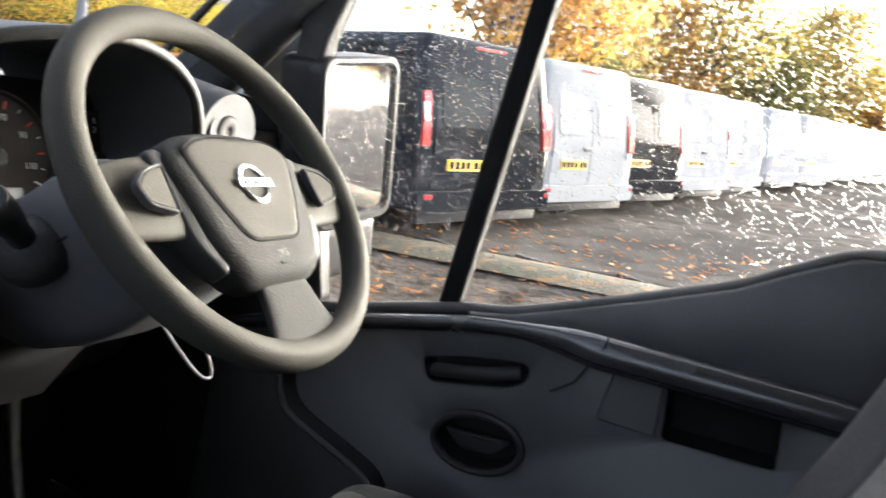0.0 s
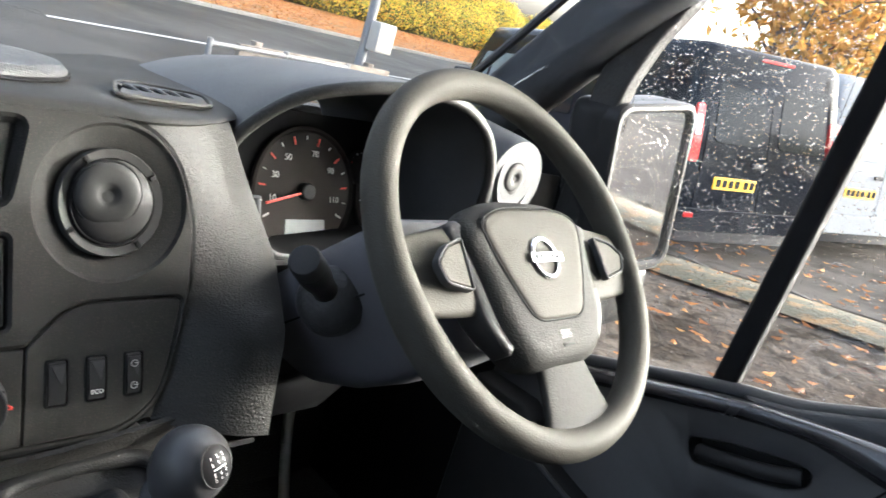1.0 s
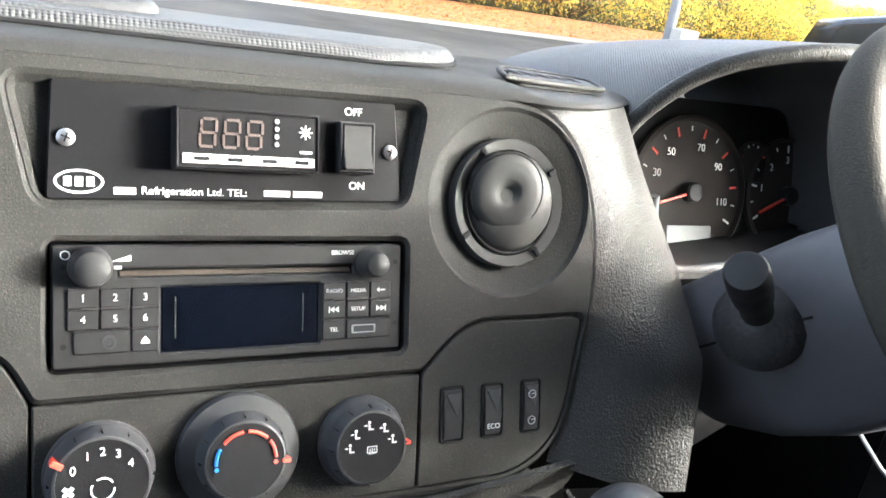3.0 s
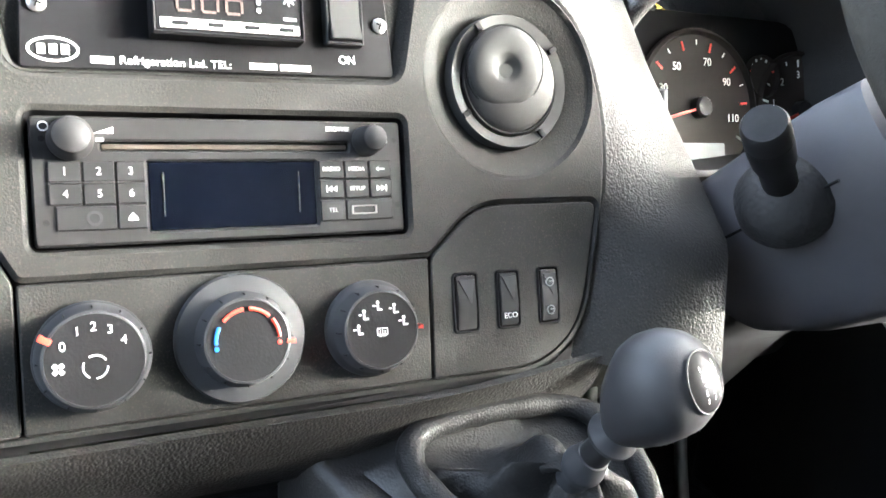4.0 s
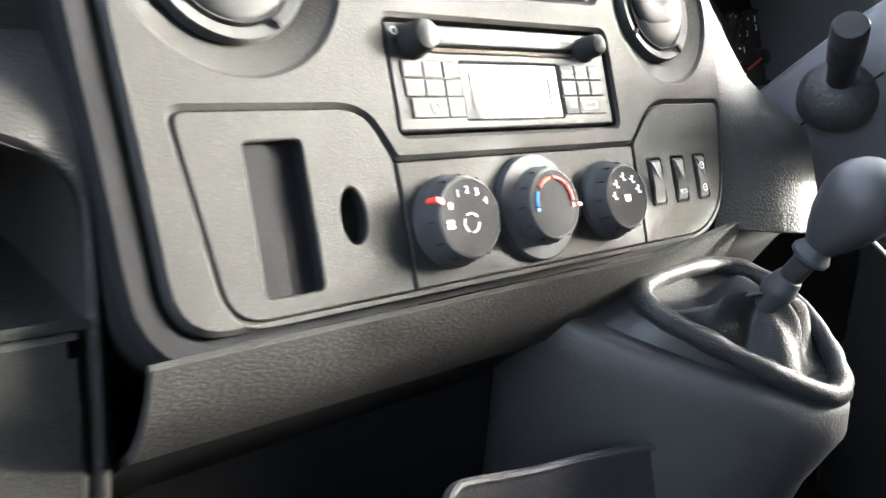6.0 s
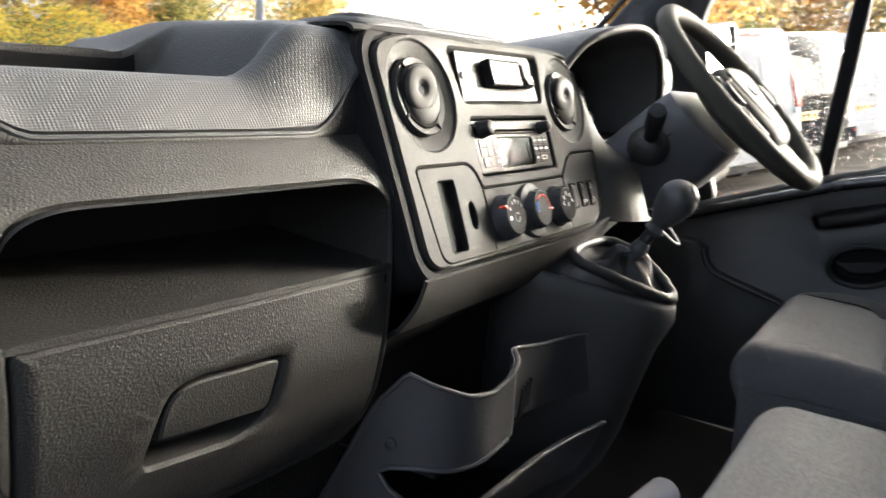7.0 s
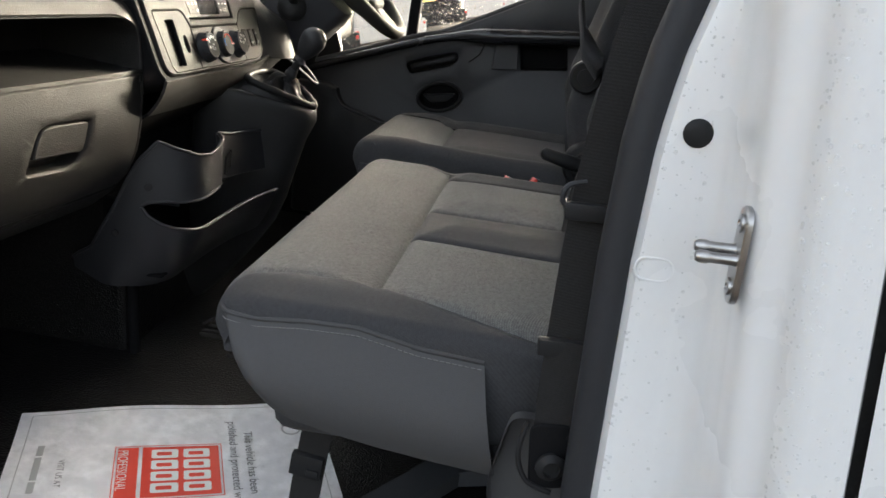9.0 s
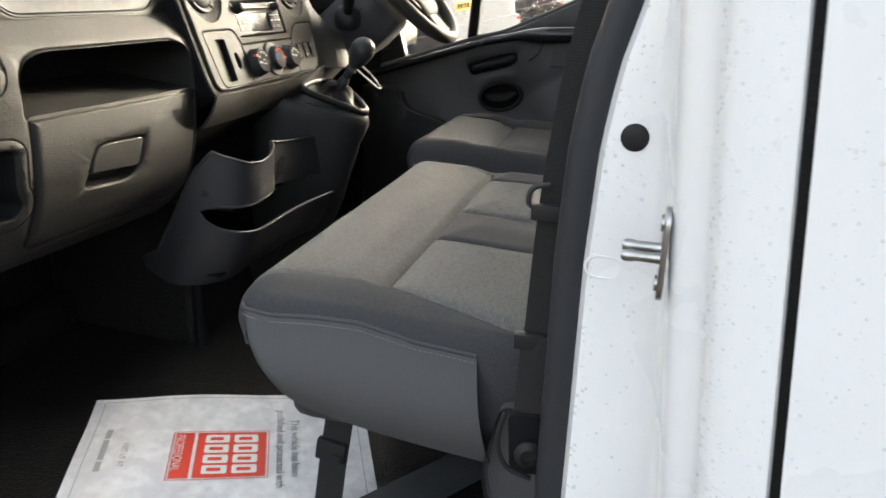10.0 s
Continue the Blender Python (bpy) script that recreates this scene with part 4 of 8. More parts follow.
def digit(u, v, w, h, parent):
    t = w * 0.17
    s = 0.0085
    bars = [((0, h), 1), ((0, 0), 1), ((0, -h), 1), ((-w, h / 2), 0), ((w, h / 2), 0), ((-w, -h / 2), 0), ((w, -h / 2), 0)]
    for (x, y), flat in bars:
        a, b = (w - t * 0.9, t) if flat else (t, h / 2 - t * 0.9)
        part("segment", moved(box((u + x - a - 0.12 * -y, -s, v + y - b), (u + x + a + 0.12 * y, -s + 0.0003, v + y + b), 0), CON), SEGMENT, parent)


for i in range(3):
    digit(-0.0205 + 0.0132 * i, 0.0762, 0.0042, 0.0078, disp)
for k, (u0, u1) in enumerate(((-0.0345, -0.0160), (-0.0155, 0.0040), (0.0045, 0.0235), (0.0240, 0.0420))):
    bt = part("button_label", moved(plate(rrect(u0, u1, 0.0588, 0.0640, 0.0004), [], 0.0006, 0.0001, lift=0.0086), CON), WHITE, disp)
    part("button", moved(box((u0 + 0.006, -0.0094, 0.0602), (u0 + 0.0145, -0.0085, 0.0626), 0.0002), CON), DARK, bt)
    part("button_mark", moved(box((u1 - 0.0028, -0.0089, 0.0605), (u1 - 0.0012, -0.0085, 0.0624), 0), CON), GREYPRINT, bt)
for i in range(4):
    part("indicator", moved(lathe([(0.0014, 0.0), (0.0013, 0.0006), (0.0002, 0.0007)], 12, 0.0190, 0.0850 - 0.0045 * i), CON @ pose(0, -0.0082, 0)), GREYPRINT, disp)
snow = [box((-0.0004, 0, -0.0042), (0.0004, 0.0004, 0.0042), 0) for _ in range(4)]
for i, b in enumerate(snow):
    moved(b, pose(0, 0, 0, 0, 45 * i, 0))
part("snowflake", moved(joined(*snow, lathe([(0.0022, -0.0001), (0.0022, 0.0003), (0.0012, 0.0003)], 16, 0, 0, cap=False)), CON @ pose(0.0365, -0.0086, 0.0795)), GREYPRINT, disp)
part("maker_bar", moved(box((0.033, -0.0088, 0.0668), (0.0405, -0.0085, 0.0684), 0), CON), GREYPRINT, disp)
sw = part("rocker_frame", moved(plate(rrect(0.0600, 0.0838, 0.0568, 0.0888, 0.001), [rrect(0.0622, 0.0816, 0.0590, 0.0866, 0.0005)], 0.008, 0.0008, lift=0.0035), CON), SMOOTHBLACK, fridge, "black mains rocker switch")
rk = bmesh.new()
prof = [(0.0592, 0.0), (0.0592, -0.0080), (0.0715, -0.0035), (0.0864, -0.0040), (0.0864, 0.0)]
rows = [[rk.verts.new((u, y, v)) for v, y in prof] for u in (0.0624, 0.0814)]
for i in range(4):
    rk.faces.new((rows[0][i], rows[0][i + 1], rows[1][i + 1], rows[1][i]))
for r in rows:
    rk.faces.new(r)
bmesh.ops.recalc_face_normals(rk, faces=rk.faces)
bmesh.ops.bevel(rk, geom=list(rk.edges), offset=0.0006, segments=2, affect="EDGES")
part("rocker", moved(rk, CON), VENTP, sw)
lettering("OFF", 0.0068, CON @ pose(0.0715, -PF - 0.0003, 0.0955, 90), WHITE, fridge)
lettering("ON", 0.0068, CON @ pose(0.0745, -PF - 0.0003, 0.0490, 90), WHITE, fridge)
badge = part("maker_badge", moved(plate(circ(-0.0865, 0.0466, 0.0125, 0.0066, 36), [circ(-0.0865, 0.0466, 0.0112, 0.0054, 36)], 0.0006, 0.0001, lift=PF + 0.0004), CON), WHITE, fridge, "white oval badge")
for i in range(3):
    part("badge_bar", moved(box((-0.0942 + 0.0057 * i, -PF - 0.0005, 0.0440), (-0.0902 + 0.0057 * i, -PF, 0.0492), 0.0004), CON), WHITE, badge)
part("print_bar", moved(box((-0.0690, -PF - 0.0004, 0.0402), (-0.0575, -PF, 0.0440), 0.0002), CON), WHITE, fridge)
lettering("Refrigeration Ltd. TEL:", 0.0060, CON @ pose(-0.0548, -PF - 0.0003, 0.0424, 90, 0, 0), WHITE, fridge, align="LEFT", wide=1.08)
for u, w in ((0.0150, 0.0160), (0.0330, 0.0185)):
    part("print_bar", moved(box((u, -PF - 0.0004, 0.0410), (u + w, -PF, 0.0446), 0.0002), CON), WHITE, fridge)

# ---- heater controls ----
heater = thing("heater_controls", "row of three dark grey heater control knobs", "heater controls", tuple(CON @ Vector((0, 0, -0.15))))


def heater_knob(u, v, r, base_r, marks):
    m = CON @ pose(u, 0, v)
    k = part("heater_knob", moved(lathe([(base_r, -0.001), (base_r, 0.003), (base_r * 0.97, 0.005), (r * 1.02, 0.0075 if base_r > r * 1.1 else 0.005), (r, 0.009), (r * 0.94, 0.0160), (r * 0.895, 0.0187), (r * 0.85, 0.0192), (r * 0.845, 0.0185), (0.001, 0.0185)], 56), m), KNOBGREY, heater)
    part("knob_face", moved(lathe([(r * 0.84, 0.0181), (r * 0.84, 0.0189), (0.001, 0.0189)], 48), m), DARK, k)
    for i in range(12):
        a = 360 / 12 * i
        g = box((-0.0003, -0.0165, r * 0.955 - 0.001), (0.0003, -0.009, r * 0.985), 0)
        part("grip_groove", moved(g, m @ pose(0, 0, 0, 0, a, 0)), DARK, k)
    f = -0.0193

    def at(a, rr):
        return rr * math.sin(radians(a)), rr * math.cos(radians(a))

    if marks == "fan":
        for a, wd in ((-62, "0"), (-27, "1"), (0, "2"), (28, "3"), (58, "4")):
            x, z = at(a, r * 0.60)
            lettering(wd, 0.0064, m @ pose(x, f, z, 90), WHITE, k)
        p = box((-0.0016, -0.0197, r * 0.80), (0.0016, -0.010, r * 1.03), 0.0004)
        part("pointer", moved(p, m @ pose(0, 0, 0, 0, -62, 0)), RED, k)
        for a0 in (-150, -30, 90):
            arc = [(0.0058 * math.sin(radians(a)), 0.0, 0.0058 * math.cos(radians(a))) for a in lin(a0, a0 + 88, 9)]
            part("recirculation_mark", moved(tube(arc, 0.0005, 6), m @ pose(0, f, -0.0035)), WHITE, k)
        part("fan_mark", moved(joined(*[moved(box((-0.0011, -0.0003, 0.0006), (0.0011, 0.0, 0.0032), 0.0003), pose(0, 0, 0, 0, 90 * i + 45, 0)) for i in range(4)]), m @ pose(at(-100, r * 0.62)[0], f, at(-100, r * 0.62)[1])), WHITE, k)
    if marks == "heat":
        for a0, a1, c in ((-92, -60, BLUE), (-48, -6, RED), (4, 44, RED), (52, 88, RED)):
            pts = [(*at(a, r * 0.66),) for a in lin(a0, a1, 8)]
            part("scale_arc", moved(tube([(x, f, z) for x, z in pts], 0.0011, 8), m), c, k)
        for a, c in ((-100, BLUE), (98, RED)):
            x, z = at(a, r * 0.66)
            part("scale_dot", moved(lathe([(0.0013, 0.0187), (0.0013, 0.0198), (0.0002, 0.0199)], 12, x, z), m), c, k)
        part("pointer", moved(box((-0.0012, -0.0195, r * 0.82), (0.0012, -0.012, r * 1.02), 0.0004), m @ pose(0, 0, 0, 0, 96, 0)), RED, k)
    if marks == "air":
        for a in (-84, -48, -8, 34, 72):
            x, z = at(a, r * 0.56)
            g = joined(box((-0.0008, -0.0003, -0.003), (0.0004, 0.0, 0.0006), 0.0002), box((-0.0008, -0.0003, -0.003), (0.0026, 0.0, -0.0020), 0.0002), lathe([(0.0010, 0), (0.0010, 0.0003), (0.0002, 0.0003)], 10, -0.0002, 0.0018), box((-0.0035, -0.0003, -0.0004), (-0.0016, 0.0, 0.0004), 0))
            part("airflow_mark", moved(g, m @ pose(x, f, z)), WHITE, k)
        part("screen_mark", moved(joined(plate(rrect(-0.0034, 0.0034, -0.0022, 0.0022, 0.0005), [rrect(-0.0029, 0.0029, -0.0017, 0.0017, 0.0003)], 0.0003, 0.0001), *[box((x - 0.0002, -0.0001, -0.003), (x + 0.0002, 0.0002, 0.001), 0) for x in (-0.0015, 0, 0.0015)]), m @ pose(0, f, -0.001)), WHITE, k)
        part("pointer", moved(box((-0.0012, -0.0150, r * 0.90), (0.0012, -0.006, r * 1.10), 0.0004), m @ pose(0, 0, 0, 0, 92, 0)), RED, k)


heater_knob(-0.0765, -0.1135, 0.0275, 0.0290, "fan")
heater_knob(0.0000, -0.1120, 0.0262, 0.0365, "heat")
heater_knob(0.0785, -0.1140, 0.0262, 0.0292, "air")

# ---- gear lever ----
gear = thing("gear_lever", "gear lever with dark grey knob and black leather gaiter", "gear lever", (0.17, -0.07, 0.53))
RIM = [(0.097, -0.060, 0.551), (0.112, -0.037, 0.560), (0.165, -0.033, 0.565), (0.222, -0.040, 0.564), (0.246, -0.072, 0.554), (0.240, -0.118, 0.530), (0.213, -0.154, 0.508), (0.178, -0.166, 0.501), (0.142, -0.140, 0.516), (0.113, -0.097, 0.536)]
rim = spline(RIM, 6, True)
part("gaiter_rim", tube(rim, [0.0082 + 0.0024 * noise.noise(p * 85) for p in rim], 12, True), LEATHER, gear, "padded leather rim")
STEM0, STEM1 = Vector((0.184, -0.101, 0.551)), Vector((0.184, -0.166, 0.655))
cen = sum(rim, Vector()) / len(rim)
secs = []
for j, t in enumerate(lin(0, 1, 14)):
    ring = []
    for i, p in enumerate(rim):
        a = 2 * math.pi * i / len(rim)
        q = STEM0 + (STEM1 - STEM0).normalized() * 0.014 + Vector((0.0108 * math.cos(a + 2.4), 0.0108 * math.sin(a + 2.4), 0))
        w = t ** 0.95
        s = (p - Vector((0, 0, 0.006))).lerp(q, w)
        dip = -0.016 * math.sin(math.pi * min(t * 1.5, 1.0)) * (1 - 0.5 * t)
        fold = (0.0065 * math.sin(4 * a + 3.5 * t) + 0.0030 * math.sin(7 * a - 5 * t + 1.0)) * math.sin(math.pi * t)
        out = (p - cen).normalized()
        ring.append(s + Vector((0, 0, dip + fold * 0.9)) + out * fold)
    secs.append(ring)
part("gaiter", loft(secs, True, False), LEATHER, gear, "creased leather gaiter", 60)
ax = (STEM1 - STEM0).normalized()
turn = ax.to_track_quat("Z", "Y").to_matrix().to_4x4()


def along(profile, n=36):
    """A turned piece along the gear stem: (radius, height)."""
    bm = lathe(profile, n)
    return moved(bm, Matrix.Translation(STEM0) @ turn @ pose(0, 0, 0, -90, 0, 0))


part("stem", along([(0.0090, -0.012), (0.0090, 0.072)]), SMOOTHBLACK, gear)
part("collar", along([(0.0105, 0.002), (0.0112, 0.010), (0.0122, 0.014), (0.0132, 0.017), (0.0134, 0.021), (0.0122, 0.024), (0.0110, 0.030), (0.0100, 0.033), (0.008, 0.034)]), KNOBGREY, gear, "grey lower collar")
part("reverse_ring", along([(0.0085, 0.050), (0.0105, 0.052), (0.0145, 0.0545), (0.0150, 0.0575), (0.0135, 0.060), (0.0110, 0.064), (0.0095, 0.067)]), KNOBGREY, gear, "reverse lift ring")
kp = [(0.0115, 0.066), (0.0135, 0.069), (0.0185, 0.078), (0.0238, 0.090), (0.0270, 0.102), (0.0287, 0.112), (0.0277, 0.120), (0.0243, 0.128), (0.0191, 0.1345), (0.0129, 0.1390), (0.0063, 0.1415), (0.0005, 0.1422)]
knob = part("knob", along(kp, 48), mat("satin knob plastic", (0.027, 0.027, 0.029), 0.5, vary=0.08, vscale=20, bump=0.15, bscale=900), gear, "dark grey satin gear knob")
CAP_D = Vector((0.165, -0.90, 0.47)).normalized()
CAP_X = CAP_D.cross(ax).normalized()
CAP_X = CAP_X if CAP_X.x > 0 else -CAP_X
CAP_Z = CAP_X.cross(CAP_D).normalized()
CAP_Z = CAP_Z if CAP_Z.z > 0 else -CAP_Z


def on_knob(x, z, h):
    """A place on the egg-shaped knob round the middle of its shift pattern."""
    n = (CAP_D * 0.034 + CAP_X * x + CAP_Z * z).normalized()
    c = n.dot(ax)
    return STEM0 + ax * 0.112 + n * (1 / math.sqrt(c * c / 0.0302 ** 2 + (1 - c * c) / 0.0287 ** 2) + h)


cap_rows = [[on_knob(0.0170 * r * math.cos(a), 0.0210 * r * math.sin(a), h) for a in lin(0, 6.283 - 0.157, 40)] for r, h in ((1.02, -0.003), (1.0, 0.0006), (0.8, 0.0009), (0.5, 0.0010), (0.2, 0.0010), (0.02, 0.0010))]
cap = part("shift_plate", loft(cap_rows), GLOSS, knob, "gloss shift pattern cap", 60)
part("plate_rim", tube(cap_rows[1], 0.0005, 8, True), VENTP, knob)


def shift_mark(bm):
    return part("shift_line", warp(bm, lambda v: on_knob(v.x, v.z, 0.0013 - v.y)), WHITE, cap)


for x, z0, z1 in ((-0.006, -0.006, 0.006), (0.0, -0.006, 0.006), (0.006, -0.006, 0.006)):
    shift_mark(box((x - 0.0004, 0, z0), (x + 0.0004, 0.0003, z1), 0))
shift_mark(cut(box((-0.0062, 0, -0.0004), (0.0064, 0.0003, 0.0004), 0), lin(-0.004, 0.004, 4)))
for x, z, wd in ((-0.006, 0.0095, "1"), (-0.006, -0.0095, "2"), (0, 0.0095, "3"), (0, -0.0095, "4"), (0.006, 0.0095, "5"), (0.006, -0.0095, "6")):
    ch = lettering(wd, 0.0044, Matrix.Identity(4), WHITE, cap, depth=0.0)
    for v in ch.data.vertices:
        v.co = on_knob(x + v.co.x, z + v.co.y, 0.0014)

# ---- gear housing and the bins in front of it ----
housing = thing("gear_housing", "grey plastic gear lever housing rising from the floor", "console", (0.14, -0.03, 0.0))


def ring_at(z, grow):
    """The housing's plan at a height."""
    pts = [(0.040, 0.060), (0.038, -0.010), (0.075, -0.075), (0.125, -0.150), (0.180, -0.180), (0.232, -0.160), (0.262, -0.085), (0.262, 0.02), (0.250, 0.10)]
    c = Vector((0.15, 0.0))
    out = []
    for u, v in rpoly(pts, 0.035, 4):
        p = c + (Vector((u, v)) - c) * grow
        out.append(p)
    return out


def top_z(p):
    return 0.548 + 0.30 * min(p.y - 0.0, 0.0) + 0.06 * max(p.y, 0)


rows = []
for z, grow, shift in ((0.0, 0.96, 0.265), (0.05, 0.92, 0.210), (0.12, 0.90, 0.146), (0.17, 0.88, 0.103), (0.22, 0.86, 0.065), (0.28, 0.865, 0.040), (0.34, 0.88, 0.026), (0.42, 0.94, 0.012)):
    rows.append([Vector((p.x, p.y + shift, z)) for p in ring_at(z, grow)])
for drop, grow in ((0.030, 1.0), (0.010, 0.995), (0.002, 0.97), (0.0, 0.93), (0.002, 0.80)):
    rows.append([Vector((p.x, p.y, top_z(p) - drop)) for p in ring_at(0, grow)])
hole = [Vector(p) + Vector((0, 0, -0.006)) for p in rim]
bm = bmesh.new()
vr = [[bm.verts.new(p) for p in r] for r in rows]
n = len(rows[0])
for a, b in zip(vr, vr[1:]):
    for i in range(n):
        bm.faces.new((a[i], a[(i + 1) % n], b[(i + 1) % n], b[i]))
hv = [bm.verts.new(p) for p in hole]
edges = [bm.edges.get((vr[-1][i], vr[-1][(i + 1) % n])) for i in range(n)] + [bm.edges.new((hv[i], hv[(i + 1) % len(hv)])) for i in range(len(hv))]
bmesh.ops.triangle_fill(bm, edges=edges, use_beauty=True)
bmesh.ops.recalc_face_normals(bm, faces=bm.faces)
part("body", bm, mat("grey console plastic", (0.025, 0.0245, 0.025), 0.48, vary=0.14, vscale=6, bump=0.3, bscale=560, fine="VORONOI"), housing, "", 45)
part("floor_trim", sheet(lambda s, t: Vector((0.25 + 0.05 * t, 0.12 + 0.30 * s, 0.40 * (1 - t) + 0.02)), lin(0, 1, 5), lin(0, 1, 5), 0.005), DARK, housing)

bins = thing("console_bins", "dark grey console bins with a bottle holder and lower pocket", "storage bin", (-0.1, 0.0, 0.15))
PLAN = spline([(-0.250, 0.175), (-0.268, 0.125), (-0.279, 0.075), (-0.280, 0.030), (-0.268, -0.020), (-0.240, -0.060), (-0.200, -0.078), (-0.150, -0.081), (-0.090, -0.082), (-0.030, -0.086), (0.046, -0.096), (0.122, -0.116)], 8)
NP = len(PLAN)
BINP = mat("bin plastic", (0.026, 0.026, 0.029), 0.5, vary=0.14, vscale=7, bump=0.3, bscale=600, fine="VORONOI")
K1, K2 = int(NP * 0.31), int(NP * 0.66)


def bin_rim(i):
    return interp(i / (NP - 1), [0, 0.10, 0.20, 0.30, 0.36, 0.41, 0.50, 0.58, 0.635, 0.67, 0.72, 0.83, 1.0], [0.225, 0.262, 0.345, 0.440, 0.478, 0.466, 0.450, 0.446, 0.451, 0.466, 0.470, 0.458, 0.448])


def slot_top(i):
    return interp(i / (NP - 1), [0, 0.305, 0.33, 0.38, 0.45, 0.52, 0.66, 1.0], [0.356, 0.356, 0.364, 0.367, 0.364, 0.364, 0.375, 0.36])


def slot_low(i):
    return interp(i / (NP - 1), [0, 0.305, 0.33, 0.37, 0.42, 0.50, 0.60, 0.70, 1.0], [0.356, 0.356, 0.337, 0.323, 0.313, 0.305, 0.299, 0.300, 0.312])


def skin(i, z):
    """The outer skin of the bins: it tucks under towards its lower edge."""
    p, s = PLAN[i], i / (NP - 1)
    k = max(0.0, (0.40 - z) / 0.21)
    tuck = 0.075 * k ** 2.4 * ease(0.05, 0.45, s)
    return Vector((p.x + 0.35 * tuck * ease(0.6, 0.2, s) + 0.015 * k * ease(0.3, 0.0, s), p.y + tuck, z))


def span(i, t, lo, hi):
    return skin(i, lo(i) + (hi(i) - lo(i)) * t)


def bottom(i):
    return interp(i / (NP - 1), [0, 0.15, 0.4, 0.7, 1.0], [0.205, 0.190, 0.186, 0.195, 0.215])


part("skirt", sheet(lambda i, t: span(i, t, bottom, bin_rim), list(range(0, K1 + 1)), lin(0, 1, 18), 0.005), BINP, bins, "curved side of the bins", 60)
part("bottle_holder", sheet(lambda i, t: span(i, t, slot_top, bin_rim), list(range(K1, K2 + 1)), lin(0, 1, 10), 0.005), BINP, bins, "bottle holder wall with a wavy rim", 60)
part("holder_panel", sheet(lambda i, t: span(i, t, slot_top, bin_rim) + Vector((0, 0.028 * ease(0.66, 0.74, i / (NP - 1)), 0)), list(range(K2, NP)), lin(0, 1, 8), 0.005), BINP, bins, "", 60)
part("pocket", sheet(lambda i, t: span(i, t, bottom, slot_low), list(range(K1, NP)), lin(0, 1, 14), 0.006), BINP, bins, "deep lower pocket", 60)
part("holder_rim", tube([skin(i, bin_rim(i)) + Vector((0, 0.028 * ease(0.66, 0.74, i / (NP - 1)), 0)) for i in range(0, NP)], 0.0032, 8), BINP, bins)
part("pocket_rim", tube([skin(i, slot_low(i)) for i in range(K1, NP)], 0.0036, 8), BINP, bins)
part("slot_rim", tube([skin(i, slot_top(i)) for i in range(K1, K2)], 0.0030, 8), BINP, bins)
for i, z in ((int(NP * 0.335), 0.394), (int(NP * 0.215), 0.300)):
    p, q = skin(i, z), skin(i + 1, z)
    n = (q - p).cross(Vector((0, 0, 1))).normalized()
    n = -n if n.x > 0 else n
    sc = lathe([(0.0075, 0.0), (0.007, 0.002), (0.004, 0.003), (0.0035, 0.001)], 20)
    part("screw", moved(sc, Matrix.Translation(p + n * 0.003) @ n.to_track_quat("-Y", "Z").to_matrix().to_4x4()), VENTP, bins, "recessed dark screw")
# Black inner sheets stand in for the shade inside the bins
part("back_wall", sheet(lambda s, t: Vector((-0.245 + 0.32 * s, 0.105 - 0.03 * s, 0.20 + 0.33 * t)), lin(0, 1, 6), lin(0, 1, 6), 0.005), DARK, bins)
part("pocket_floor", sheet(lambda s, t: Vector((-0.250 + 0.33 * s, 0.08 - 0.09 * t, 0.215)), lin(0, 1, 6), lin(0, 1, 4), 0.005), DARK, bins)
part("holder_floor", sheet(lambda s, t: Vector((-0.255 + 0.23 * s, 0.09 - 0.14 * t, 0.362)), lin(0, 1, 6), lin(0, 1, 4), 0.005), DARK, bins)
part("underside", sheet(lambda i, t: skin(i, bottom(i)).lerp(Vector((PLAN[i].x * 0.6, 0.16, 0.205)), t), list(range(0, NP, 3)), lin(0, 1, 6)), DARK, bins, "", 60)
for i in range(4):
    b = moved(box((-0.0012, -0.001, -0.018), (0.0012, 0.003, 0.018), 0), pose(-0.118 + 0.007 * i, -0.0838, 0.412 + 0.003 * i, 0, 12, 0))
    part("holder_slot", b, DARK, bins)
part("support_post", tube([(-0.178, 0.088, 0.005), (-0.178, 0.088, 0.20)], 0.012, 12), DARK, bins)
# ---- steering wheel and column ----
WHL = pose(0.526, -0.152, 0.800, -43.6)
wheel = thing("steering_wheel", "dark grey four-spoke steering wheel with central airbag pad and chrome badge", "steering wheel", tuple(WHL.translation))
RW, rw = 0.190, 0.0160
rimbm = bmesh.new()
rows = []
for i in range(96):
    a = 2 * math.pi * i / 96
    grip = 1 + 0.10 * math.exp(-((math.degrees(a) % 180 - 25) / 22) ** 2)
    rows.append([rimbm.verts.new(((RW + rw * grip * math.cos(b)) * math.cos(a), -rw * 1.08 * grip * math.sin(b), (RW + rw * grip * math.cos(b)) * math.sin(a))) for b in [2 * math.pi * k / 20 for k in range(20)]])
for a, b in zip(rows, rows[1:] + rows[:1]):
    for i in range(20):
        rimbm.faces.new((a[i], a[(i + 1) % 20], b[(i + 1) % 20], b[i]))
bmesh.ops.recalc_face_normals(rimbm, faces=rimbm.faces)
part("rim", moved(rimbm, WHL), SOFT, wheel, "grained soft-touch rim", 80)


